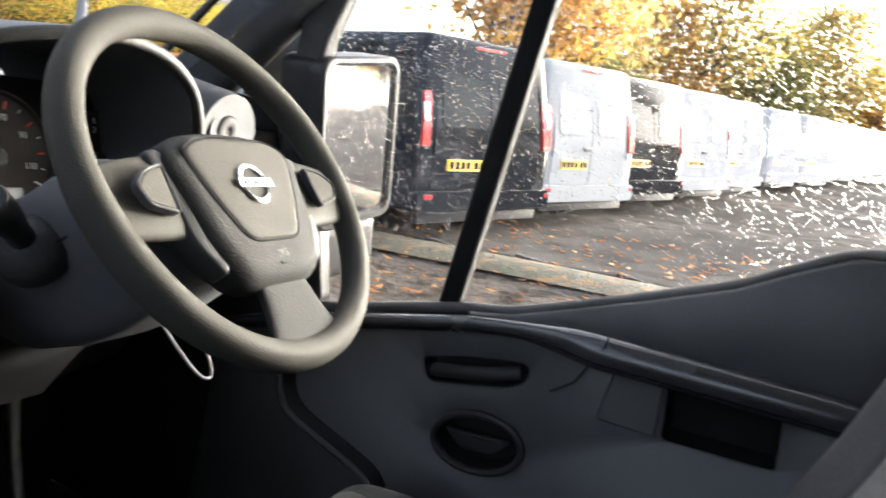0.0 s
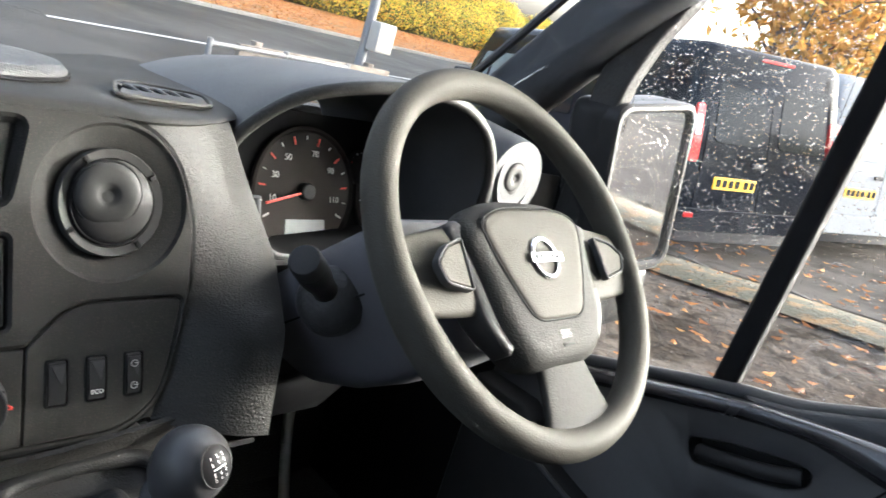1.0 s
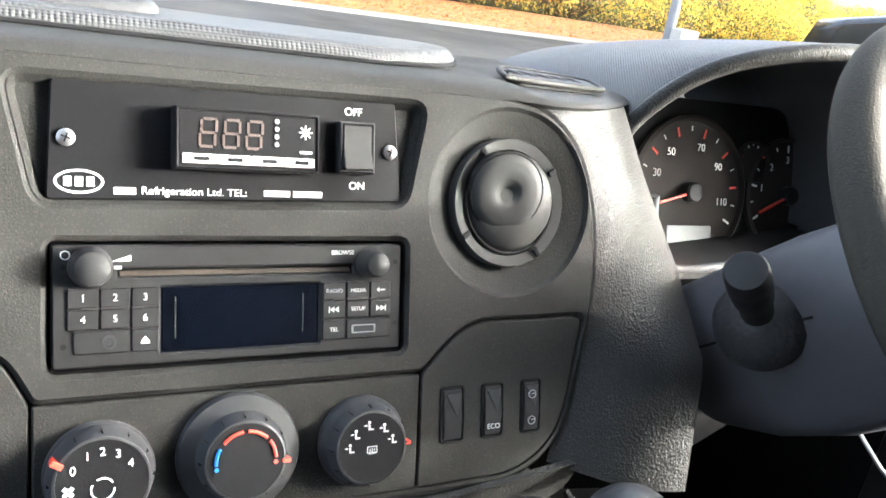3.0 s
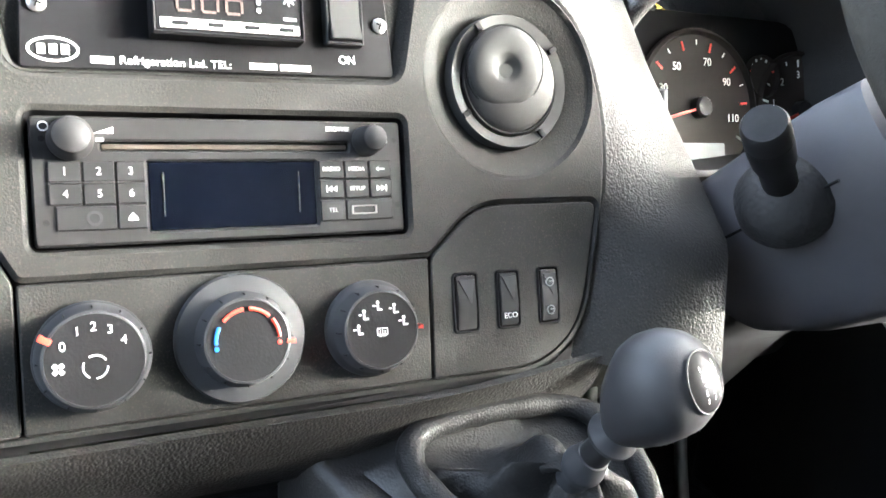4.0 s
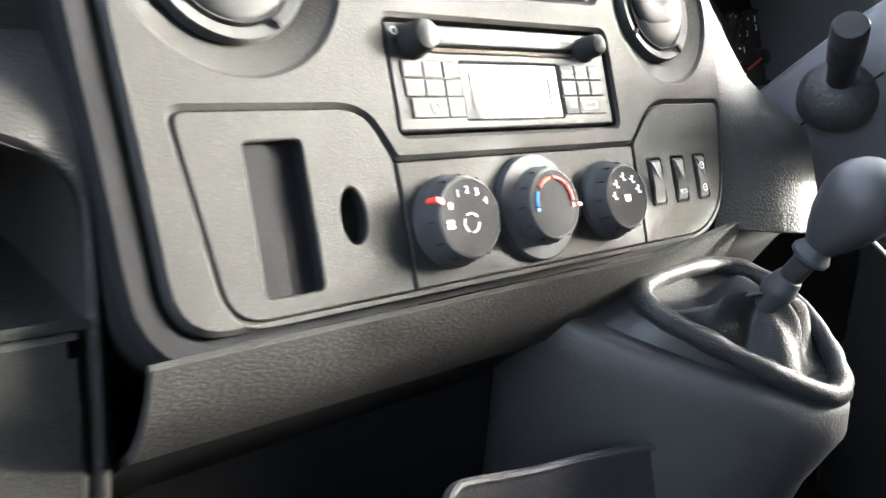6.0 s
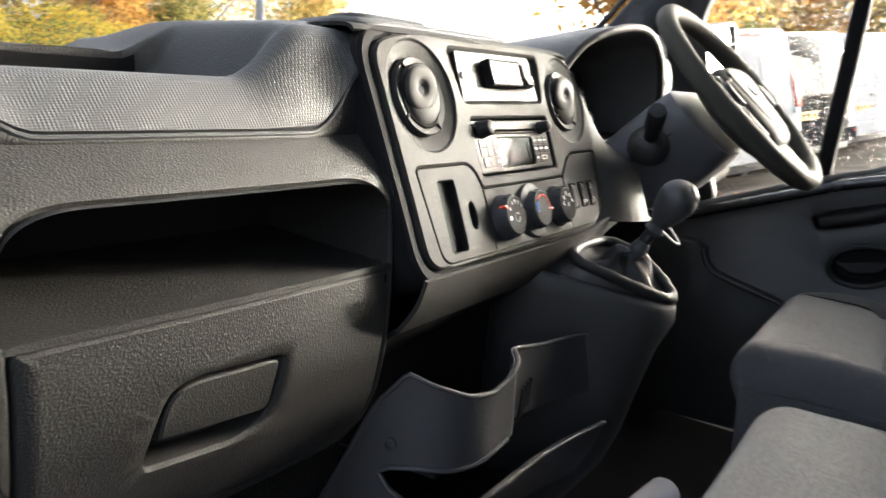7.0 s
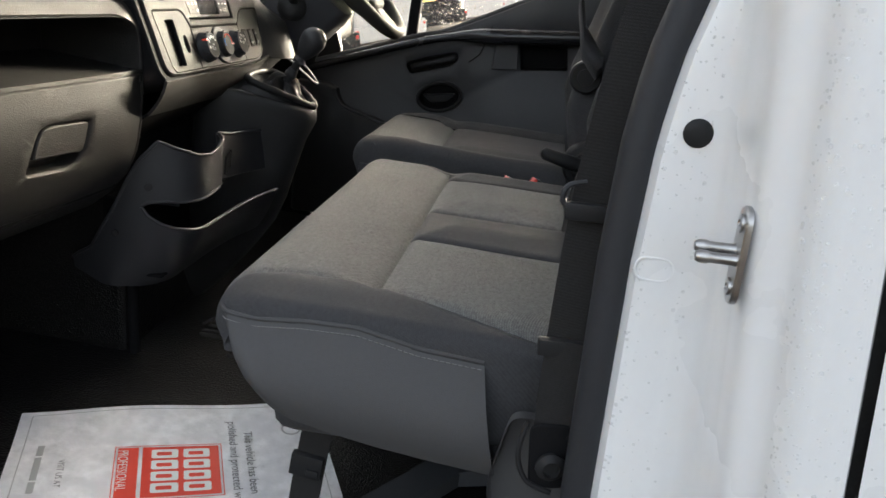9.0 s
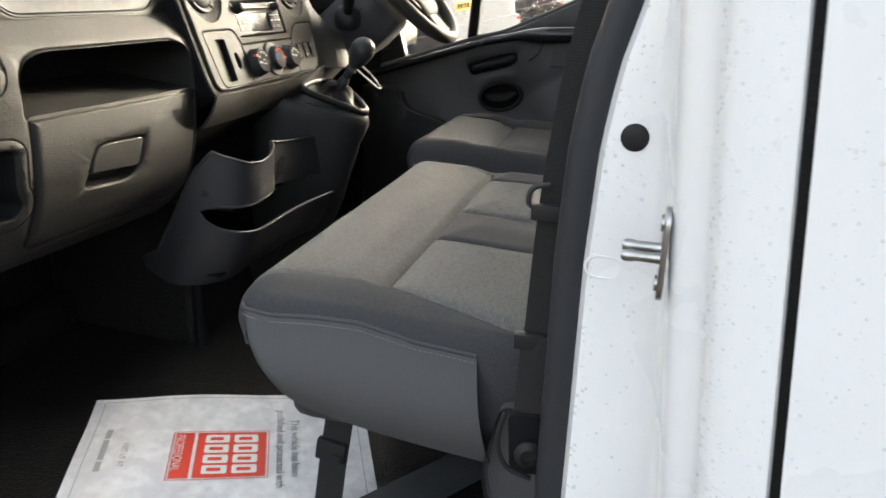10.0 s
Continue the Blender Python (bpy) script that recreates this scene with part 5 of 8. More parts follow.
def spoke(p0, p1, w0, w1, h0, h1, thick=0.016):
    """A tapered spoke in the wheel's plane between two places."""
    p0, p1 = Vector(p0), Vector(p1)
    d = (p1 - p0).normalized()
    side = Vector((-d.y, d.x))
    secs = []
    for t in lin(0, 1, 8):
        c = p0.lerp(p1, t)
        w = w0 + (w1 - w0) * t * t
        h = h0 + (h1 - h0) * ease(0, 1, t)
        ring = []
        for k in range(20):
            a = 2 * math.pi * k / 20
            cx, cy = math.cos(a), math.sin(a)
            sx = math.copysign(abs(cx) ** 0.6, cx) * w / 2
            ring.append(Vector((c.x + side.x * sx, -(h + math.copysign(abs(cy) ** 0.7, cy) * thick / 2), c.y + side.y * sx)))
        secs.append(ring)
    return loft(secs)


for s in (-1, 1):
    sp = part("spoke", moved(spoke((s * 0.070, -0.012), (s * 0.186, -0.016), 0.088, 0.066, 0.001, -0.002), WHL), SOFT, wheel, "", 60)
    loop = rpoly([(s * 0.112, 0.014), (s * 0.140, 0.006), (s * 0.158, -0.010), (s * 0.150, -0.030), (s * 0.114, -0.038)], 0.007)
    if s < 0:
        loop = loop[::-1]
    b = part("button_frame", moved(plate(loop, [offset(loop, 0.0026)], 0.008, 0.001, lift=0.0105), WHL @ pose(0, 0, 0, 0, 0, -4 * s)), KNOBGREY, sp, "grey framed button pad")
    part("button", moved(plate(offset(loop, 0.0034), [], 0.006, 0.001, lift=0.0094), WHL @ pose(0, 0, 0, 0, 0, -4 * s)), SOFT, b)
for s in (-1, 1):
    loop = rpoly([(s * 0.094, 0.036), (s * 0.120, 0.030), (s * 0.108, -0.020), (s * 0.104, -0.066), (s * 0.080, -0.100), (s * 0.066, -0.090)], 0.012)
    # Black strips beside the pad act as the shade over the spokes
    part("spoke_shade", moved(plate(loop if s > 0 else loop[::-1], [], 0.022, 0.004, lift=0.0085 - 0.001 * s, back=True), WHL), SMOOTHBLACK, wheel, "black strip for the shade beside the pad", 50)
PADM = mat("grained pad plastic", (0.027, 0.027, 0.026), 0.65, vary=0.12, vscale=12, bump=0.5, bscale=600, fine="VORONOI", spec=0.04)
part("lower_spoke", moved(spoke((0.004, -0.085), (0.008, -0.184), 0.076, 0.128, -0.002, -0.001, 0.013), WHL), PADM, wheel, "broad lower spoke", 60)
PAD = rpoly([(-0.112, 0.026), (-0.062, 0.057), (0.062, 0.057), (0.112, 0.026), (0.097, -0.020), (0.090, -0.072), (0.062, -0.117), (-0.062, -0.117), (-0.090, -0.072), (-0.097, -0.020)],
            [0.026, 0.05, 0.05, 0.026, 0.04, 0.035, 0.035, 0.035, 0.035, 0.04], 7)


def stack(loop, levels):
    bm = bmesh.new()
    rows = [[bm.verts.new((u, -h, v)) for u, v in offset(loop, d)] for d, h in levels]
    n = len(loop)
    for a, b in zip(rows, rows[1:]):
        for i in range(n):
            bm.faces.new((a[i], a[(i + 1) % n], b[(i + 1) % n], b[i]))
    bmesh.ops.triangle_fill(bm, edges=[bm.edges.get((rows[-1][i], rows[-1][(i + 1) % n])) for i in range(n)], use_beauty=True)
    bmesh.ops.recalc_face_normals(bm, faces=bm.faces)
    return bm


pad = part("airbag_pad", moved(stack(PAD, [(0.004, -0.022), (0, -0.010), (0.001, 0.002), (0.005, 0.010), (0.012, 0.016), (0.022, 0.0195)]), WHL), PADM, wheel, "grained airbag pad", 60)
INNER = rpoly([(-0.082, 0.026), (-0.052, 0.041), (0.052, 0.041), (0.082, 0.026), (0.066, -0.022), (0.040, -0.071), (-0.040, -0.071), (-0.066, -0.022)], [0.014, 0.03, 0.03, 0.014, 0.03, 0.016, 0.016, 0.03], 6)
part("pad_panel", moved(stack(INNER, [(-0.0006, 0.0175), (0.0, 0.0202), (0.003, 0.0214), (0.010, 0.0220)]), WHL), SOFT, pad, "raised inner panel", 60)
part("pad_groove", moved(tube([(u, -0.0197, v) for u, v in offset(INNER, -0.0016)], 0.0011, 6, True), WHL), DARK, pad)
part("hub_shell", moved(lathe([(0.080, -0.045), (0.084, -0.025), (0.078, -0.012), (0.06, -0.006)], 40, 0, -0.02), WHL), SMOOTHBLACK, wheel)
BD = WHL @ pose(0, -0.0222, -0.011)
bd = part("badge", moved(lathe([(0.0225, -0.001), (0.0225, 0.0018), (0.0205, 0.0030), (0.0180, 0.0022), (0.0175, -0.001)], 48, cap=False), BD), CHROME, pad, "round chrome badge with a bar")
part("badge_bar", moved(box((-0.0265, -0.0042, -0.0048), (0.0265, -0.0005, 0.0048), 0.0010), BD), CHROME, bd)
for i in range(6):
    part("badge_stroke", moved(box((-0.0205 + 0.0070 * i, -0.0045, -0.0026), (-0.0158 + 0.0070 * i, -0.0040, 0.0026), 0.0002), BD), DARK, bd)
lettering("SRS", 0.012, WHL @ pose(0.0, -0.0192, -0.088, 90), mat("embossed pad", (0.035, 0.034, 0.034), 0.5, vary=0.1), pad, depth=0.0006)
part("airbag_bar", moved(box((-0.009, -0.0200, -0.0995), (0.009, -0.0190, -0.0965), 0.0003), WHL), DARK, pad)

column = thing("steering_column", "smooth grey steering column shroud with a control stalk", "steering column", (0.52, 0.0, 0.65))
SHROUD = mat("smooth shroud plastic", (0.066, 0.066, 0.075), 0.5, vary=0.1, vscale=5, bump=0.15, bscale=900)
secs = []
for d, w, h, cu in ((0.060, 0.19, 0.135, -0.012), (0.066, 0.220, 0.150, -0.014), (0.10, 0.242, 0.158, -0.016), (0.16, 0.256, 0.160, -0.016), (0.22, 0.262, 0.150, -0.010), (0.27, 0.262, 0.13, 0.0)):
    secs.append([WHL @ Vector((u - 0.010, d, v)) for u, v in rpoly([(-w * 0.26, cu - h * 0.43), (w * 0.26, cu - h * 0.43), (w / 2, cu + h * 0.10), (w / 2, cu + h * 0.40), (w * 0.45, cu + h * 0.52), (-w * 0.45, cu + h * 0.52), (-w / 2, cu + h * 0.40), (-w / 2, cu + h * 0.10)], [0.03, 0.03, 0.03, 0.02, 0.02, 0.02, 0.02, 0.03])])
part("shroud", loft(secs), SHROUD, column, "smooth grey shroud", 40)
part("shroud_seam", tube(spline([WHL @ Vector(p) for p in ((-0.1315, 0.10, 0.0), (-0.1385, 0.16, 0.004), (-0.1415, 0.22, 0.008), (-0.1415, 0.265, 0.012))], 6), 0.0012, 6), DARK, column)
S0, S1 = Vector((0.388, -0.044, 0.710)), Vector((0.312, -0.078, 0.769))
sd = (S1 - S0).normalized()
sq = Matrix.Translation(S0) @ sd.to_track_quat("Z", "Y").to_matrix().to_4x4() @ pose(0, 0, 0, -90, 0, 0)
L = (S1 - S0).length
stalk = part("stalk", moved(lathe([(0.012, -0.02), (0.0125, L * 0.45), (0.0150, L * 0.55), (0.0158, L * 0.75), (0.0158, L * 0.80), (0.0152, L * 0.805), (0.0158, L * 0.81), (0.0155, L * 0.97), (0.0138, L), (0.002, L + 0.0008)], 32), sq), SMOOTHBLACK, column, "black indicator stalk")
part("stalk_boot", moved(lathe([(0.036, -0.012), (0.035, 0.003), (0.030, 0.012), (0.022, 0.019), (0.0125, 0.024)], 36), sq), RUBBER, stalk)
R0, R1 = WHL @ Vector((0.115, 0.125, 0.012)), Vector((0.735, -0.07, 0.765))
rd = (R1 - R0).normalized()
rq = Matrix.Translation(R0) @ rd.to_track_quat("Z", "Y").to_matrix().to_4x4() @ pose(0, 0, 0, -90, 0, 0)
part("stalk", moved(lathe([(0.012, -0.02), (0.012, 0.05), (0.0145, 0.07), (0.015, 0.11), (0.002, 0.112)], 28), rq), SMOOTHBLACK, column)
part("lower_cover", loft([[Vector((0.435 + 0.19 * (u + 0.5), y + 0.02 * u * u, z + v)) for u, v in rrect(-0.5, 0.5, -0.03, 0.03, 0.028)] for y, z in ((0.01, 0.625), (0.04, 0.60), (0.10, 0.54), (0.16, 0.45))]), SMOOTHBLACK, column, "", 60)
for x, z in ((0.42, 0.10), (0.52, 0.12), (0.68, 0.10)):
    pd = thing("pedal", "black rubber-faced foot pedal", "pedal", (x, 0.22, z - 0.06), "foot pedals")
    part("arm", tube(spline([(x, 0.30, z + 0.34), (x, 0.27, z + 0.18), (x, 0.22, z + 0.03)], 5), 0.009, 10), STEEL, pd)
    part("pad", moved(box((-0.03, -0.008, -0.035), (0.03, 0.006, 0.035), 0.006), pose(x, 0.212, z, 30)), RUBBER, pd)
part("cable", tube(spline([(0.30, 0.02, 0.52), (0.33, -0.06, 0.44), (0.34, -0.05, 0.30), (0.36, 0.05, 0.12)], 8), 0.0035, 8), KNOBGREY, column)
part("adjuster_bail", tube(spline([(0.690, 0.190, 0.600), (0.698, 0.075, 0.558), (0.704, 0.020, 0.518), (0.714, -0.010, 0.492), (0.729, -0.018, 0.485), (0.744, -0.008, 0.494), (0.749, 0.025, 0.528), (0.748, 0.080, 0.565), (0.745, 0.190, 0.610)], 8), 0.0026, 8), STEEL, column, "bent steel wire bail")

# ---- floor and the shell of the cab ----


def floor_z(y):
    return 0.05 * (y + 0.1)


tagged(part("floor", sheet(lambda x, y: Vector((x, y, floor_z(y))), lin(-0.985, 0.985, 30), lin(-1.02, 0.47, 24), 0.03), FLOOR), "black rubber van cab floor with a moulded texture", "floor", kind="structure")
fl = bpy.data.objects["floor"]
RIB_RUBBER = mat("brown-grey rib rubber", (0.045, 0.041, 0.036), 0.5, spec=0.2, vary=0.25, vscale=10, bump=0.6, bscale=330, fine="VORONOI")
for x in (-0.115, -0.041, 0.009, 0.056, 0.104, 0.152, 0.200, 0.246, 0.290):
    y1 = 0.007 - (0.093 if x < -0.1 else 0)
    loop = rrect(x - 0.014, x + 0.014, -0.42, y1, 0.0135, 5)
    r = warp(plate(loop, [offset(loop, 0.0055)], 0.008, 0.0016, lift=0.008), lambda v: Vector((v.x, v.z, floor_z(v.z) - v.y)))
    part("mat_rib", r, RIB_RUBBER, fl)
part("tunnel_wall", box((-0.185, 0.100, 0.0), (0.26, 0.47, 0.36), 0.022, 4), FLOOR, fl)
part("mat_edge", tube(spline([(-0.03, 0.005, 0.022), (0.03, -0.03, 0.038), (0.09, -0.075, 0.055)], 6), 0.0035, 8), KNOBGREY, fl)
for pts in (((-0.357, 0.107), (-0.331, 0.007), (-0.325, -0.07), (-0.329, -0.139)), ((-0.378, 0.074), (-0.376, 0.02), (-0.380, -0.046)), ((-0.404, 0.116), (-0.403, 0.104)), ((-0.452, 0.116), (-0.451, 0.104)), ((-0.547, 0.122), (-0.545, 0.110)), ((-0.395, 0.05), (-0.392, -0.03))):
    part("scratch", tube(spline([(x, y, floor_z(y) + 0.0002) for x, y in pts], 6), 0.0005, 6), KNOBGREY, fl)
tagged(part("wall_front", joined(box((-0.95, 0.47, -0.06), (0.95, 0.50, 0.80), 0), box((-0.95, 0.40, 0.0), (-0.19, 0.47, 0.10), 0.03, 4)), FLOOR), "black bulkhead below the dashboard", "wall", kind="structure")
for s, nm in ((-1, "wall_left"), (1, "wall_right")):
    lo, hi = sorted((s * 0.958, s * 0.985))
    tagged(part(nm, joined(box((lo, 0.06, -0.06), (hi, 0.50, 0.80), 0.004), box((lo, 0.10, 0.80), (hi, 0.50, 0.86), 0.004)), DARK), "black kick panel beside the footwell", "wall", kind="structure")
tagged(part("wall_back", box((-0.95, -1.06, -0.05), (0.95, -1.02, 1.56), 0.004), TRIM), "plain grey bulkhead behind the seats", "wall", kind="structure")
tagged(part("ceiling", sheet(lambda x, y: Vector((x, y, 1.56 - 0.05 * (x / 0.9) ** 2 - 0.10 * max(0, (y + 0.45)) ** 2)), lin(-0.94, 0.94, 12), lin(-1.06, -0.26, 8), 0.03), mat("grey headlining", (0.45, 0.45, 0.44), 0.95, vary=0.06, vscale=6, bump=0.2, bscale=500)), "pale grey cab headlining", "ceiling", kind="structure")

# ---- windscreen and pillars ----


def screen(x, t):
    y, z = 0.56 - 0.86 * t, 0.79 + 0.73 * t
    return Vector((x * (1 - 0.10 * t), y - 0.16 * (x / 0.9) ** 2, z))


ws = tagged(part("window_1", sheet(screen, lin(-0.93, 0.93, 16), lin(0, 1, 8), 0.005), GLASS, None, "", 80), "clear windscreen with a few rain specks", "windscreen", kind="structure")
ws.visible_shadow = False
for s, nm in ((1, "pillar_right"), (-1, "pillar_left")):
    secs = []
    for t in lin(-0.15, 1, 14):
        c = Vector((s * (0.952 - 0.10 * max(t, 0) - 0.02 * t * t), 0.325 - 0.66 * t, 0.83 + 0.68 * t))
        ring = []
        for u, v in rpoly([(-0.030, 0.055), (0.030, 0.070), (0.045, -0.020), (0.030, -0.085), (-0.022, -0.062)], 0.024, 4):
            ring.append(c + Vector((s * u, v, 0)))
        secs.append(ring)
    tagged(part(nm, loft(secs), TRIM, None, "", 60), "grey trimmed windscreen pillar", "pillar", kind="structure")
part("screen_seal", tube([Vector((0.905 - 0.098 * t, 0.372 - 0.655 * t, 0.845 + 0.68 * t)) for t in lin(-0.1, 1, 12)], 0.007, 8), RUBBER, bpy.data.objects["pillar_right"])

# ---- driver's door ----
DR = pose(0.938, 0, 0, 0, 0, -90)
door = tagged(new("door_1"), "closed driver's door with dark plastic trim and rail", "door", kind="structure")
SILL = [(-0.10, 0.512), (0.0, 0.545), (0.129, 0.588), (0.225, 0.620), (0.28, 0.637), (0.35, 0.655), (0.43, 0.690), (0.53, 0.737), (0.633, 0.787), (0.70, 0.832), (0.76, 0.868), (0.84, 0.884), (0.97, 0.890)]
RAIL = [(-0.10, 0.505), (0.0, 0.540), (0.129, 0.582), (0.225, 0.613), (0.30, 0.636), (0.38, 0.654), (0.45, 0.664), (0.505, 0.668), (0.65, 0.679), (0.82, 0.690), (0.97, 0.694)]
PULL = rpoly([(0.240, 0.552), (0.256, 0.520), (0.380, 0.556), (0.404, 0.575), (0.402, 0.598), (0.375, 0.594), (0.300, 0.574), (0.262, 0.560)], 0.012)
LATCH = [(0.356 + 0.070 * math.cos(a) * 0.97 - 0.044 * math.sin(a) * 0.25, 0.458 + 0.070 * math.cos(a) * 0.22 + 0.044 * math.sin(a) * 0.97) for a in lin(0, 6.283 - 0.157, 40)]
BIN_D = rpoly([(0.603, 0.566), (0.745, 0.580), (0.735, 0.646), (0.592, 0.640)], 0.006)
panel = part("door_panel", moved(plate(rpoly([(-0.12, 0.03), (0.98, 0.03), *RAIL[::-1]], 0.01, 3), [PULL, LATCH, BIN_D], 0.03, 0.004), DR), DOORP, door, "dark grained door panel", 50)
part("pull_recess", moved(recess(PULL, 0.035, 0.004, 0.002), DR), SMOOTHBLACK, panel, "recessed pull")
part("pull_bar", moved(joined(tube(spline([(0.262, 0.004, 0.540), (0.300, -0.006, 0.553), (0.350, -0.006, 0.567), (0.392, 0.004, 0.582)], 6), 0.011, 10)), DR), SMOOTHBLACK, panel)
part("latch_recess", moved(recess(LATCH, 0.03, 0.010, 0.002), DR), DARK, panel)
part("latch_rim", moved(tube([(u, -0.001, v) for u, v in LATCH], 0.006, 8, True), DR), SMOOTHBLACK, panel)
part("latch_lever", moved(plate(rpoly([(0.296, 0.462), (0.330, 0.436), (0.385, 0.446), (0.408, 0.474), (0.372, 0.470), (0.330, 0.462)], 0.012), [], 0.012, 0.003, lift=-0.006, back=True), DR), SMOOTHBLACK, panel, "inner door release lever")
part("side_bin", moved(recess(BIN_D, 0.05, 0.004, 0.002), DR), DARK, panel)
part("bin_step", moved(plate(rpoly([(0.510, 0.560), (0.594, 0.566), (0.588, 0.640), (0.520, 0.652)], 0.006), [], 0.01, 0.003, lift=0.004), DR), DOORP, panel)
part("upper_trim", moved(plate(rpoly([*[(u, v - 0.010) for u, v in RAIL if u > 0.26], *[(u, v) for u, v in SILL[::-1] if u > 0.26]], 0.004, 2), [], 0.03, 0.004, lift=-0.020), DR), DOORP, door, "upper door trim below the window", 50)
railpts = spline([(u, -0.006 - 0.020 * ease(0.35, 0.50, u), v - 0.008) for u, v in RAIL], 6)
part("door_rail", moved(tube(railpts, [0.012 + 0.012 * ease(0.36, 0.50, p.x) for p in railpts], 14), DR), RAILP, door, "glossy rounded door rail", 80)
part("sill_strip", moved(tube(spline([(u, 0.035, v + 0.002) for u, v in SILL], 5), 0.010, 10), DR), TRIM, door, "pale window sill strip", 80)
part("rail_seam", moved(tube([(0.505, -0.043, 0.690), (0.502, -0.047, 0.668), (0.488, -0.030, 0.640), (0.470, -0.004, 0.600), (0.440, -0.003, 0.575)], 0.0015, 6), DR), DARK, door)
POCKET = [(p.x, p.y) for p in spline([(0.030, 0.455, 0), (0.038, 0.425, 0), (0.060, 0.402, 0), (0.110, 0.385, 0), (0.170, 0.368, 0), (0.215, 0.350, 0), (0.240, 0.310, 0), (0.255, 0.22, 0), (0.26, 0.10, 0)], 5)]
part("door_pocket", moved(plate([*POCKET, (0.26, 0.04), (-0.10, 0.04), (-0.10, 0.47), (0.0, 0.47)][::-1], [], 0.05, 0.006, lift=0.045), DR), SMOOTHBLACK, door, "smooth door pocket", 50)
part("pocket_lip", moved(tube([(u, -0.046, v) for u, v in POCKET], 0.005, 8), DR), KNOBGREY, door)


def glass_x(z):
    return 0.990 - 0.10 * (z - 0.6)


def bar(a, b, w, name, material=RUBBER, d=0.03):
    """A flat post of the door's window frame between (y, z) places."""
    (y0, z0), (y1, z1) = a, b
    secs = [[Vector((glass_x(z) + p, y + q, z)) for p, q in rrect(-d / 2, d / 2, -w / 2, w / 2, 0.006)] for y, z in ((y0 + (y1 - y0) * t, z0 + (z1 - z0) * t) for t in lin(0, 1, 8))]
    return part(name, loft(secs), material, door, "", 50)


bar((-0.243, 0.610), (-0.322, 1.46), 0.034, "window_bar", DARK)
FRONT_Y, FRONT_Z = [0.076, 0.056, 0.049, 0.046, 0.024, -0.006, -0.11, -0.32], [0.52, 0.72, 0.81, 0.95, 1.03, 1.09, 1.25, 1.46]
edge_pts = spline([(glass_x(z), y + 0.024, z) for y, z in zip(FRONT_Y, FRONT_Z)], 5)
part("window_front_frame", loft([[p + Vector((a, b, b * 0.3)) for a, b in rrect(-0.018, 0.018, -0.026, 0.026, 0.007)] for p in edge_pts]), RUBBER, door, "black front frame of the window", 50)
bar((-0.86, 0.85), (-0.92, 1.46), 0.10, "window_rear_frame")
bar((-0.28, 1.46), (-0.95, 1.47), 0.08, "window_top_frame", d=0.05)
part("outer_skin", sheet(lambda u, t: Vector((1.02 + 0.02 * math.sin(t * 3), -u, -0.25 + (interp(u, [p[0] for p in SILL], [p[1] for p in SILL]) - 0.002 + 0.25) * t)), lin(-0.10, 0.97, 24), lin(0, 1, 10), 0.004), PAINT, door, "white outer door skin", 60)
part("mirror_base", moved(plate(rpoly([(-0.075, 0.53), (0.02, 0.555), (-0.02, 0.70), (-0.075, 0.72)], 0.02), [], 0.03, 0.004, lift=-0.05), DR), SMOOTHBLACK, door)


def pane(y0, y1, name, label):
    """Glass between the sill and the roof; the sill's height follows the door."""
    def f(y, t):
        lo = interp(-y, [p[0] for p in SILL], [p[1] for p in SILL]) - 0.01
        hi = interp(-y, [-p for p in FRONT_Y[2:]], FRONT_Z[2:])
        z = lo + (max(hi, lo + 0.02) - lo) * t
        return Vector((glass_x(z) + 0.004, y, z))
    ob = tagged(part(name, sheet(f, lin(y0, y1, 14), lin(0, 1, 10), 0.004), GLASS, None, "", 80), label, "window", kind="structure")
    ob.visible_shadow = False
    return ob


pane(0.032, -0.255, "window_2", "front quarter glass covered in raindrops")
pane(-0.255, -0.90, "window_3", "driver's window covered in raindrops")


def drops(name, spots, material, label):
    """Many small domes: (place, normal, radius)."""
    verts, faces = [], []
    for p, nrm, r in spots:
        nrm = Vector(nrm).normalized()
        a = nrm.orthogonal().normalized()
        b = nrm.cross(a)
        base = len(verts)
        for rad, h in ((1.0, 0.0), (0.72, 0.42)):
            for k in range(7):
                t = 2 * math.pi * k / 7
                verts.append(p + (a * math.cos(t) + b * math.sin(t)) * r * rad + nrm * r * h)
        verts.append(p + nrm * r * 0.58)
        for k in range(7):
            faces.append((base + k, base + (k + 1) % 7, base + 7 + (k + 1) % 7, base + 7 + k))
            faces.append((base + 7 + k, base + 7 + (k + 1) % 7, base + 14))
    me = bpy.data.meshes.new(name)
    me.from_pydata(verts, [], faces)
    me.materials.append(material)
    me.shade_smooth()
    return tagged(new(name, me), label, "raindrops", kind="stuff")


rnd = random.Random(7)
spots = []
while len(spots) < 13000:
    y, z = rnd.uniform(-0.88, 0.05), rnd.uniform(0.55, 1.42)
    lo = interp(-y, [p[0] for p in SILL], [p[1] for p in SILL])
    hi = interp(-y, [-p for p in FRONT_Y[2:]], FRONT_Z[2:])
    if lo + 0.01 < z < hi - 0.01:
        spots.append((Vector((glass_x(z) + 0.0085, y, z)), (1, 0, 0.1), 0.0007 + 0.0009 * rnd.random() ** 2.2))
drops("raindrops", spots, WATER, "raindrops clinging to the driver's side glass").visible_shadow = False
spots = []
for _ in range(260):
    x, t = rnd.uniform(-0.85, 0.85), rnd.uniform(0.02, 0.7)
    spots.append((screen(x, t) + Vector((0, 0.006, 0.006)), (0, 0.65, 0.76), rnd.uniform(0.0006, 0.0014)))
drops("raindrops", spots, WATER, "sparse raindrops on the windscreen").visible_shadow = False

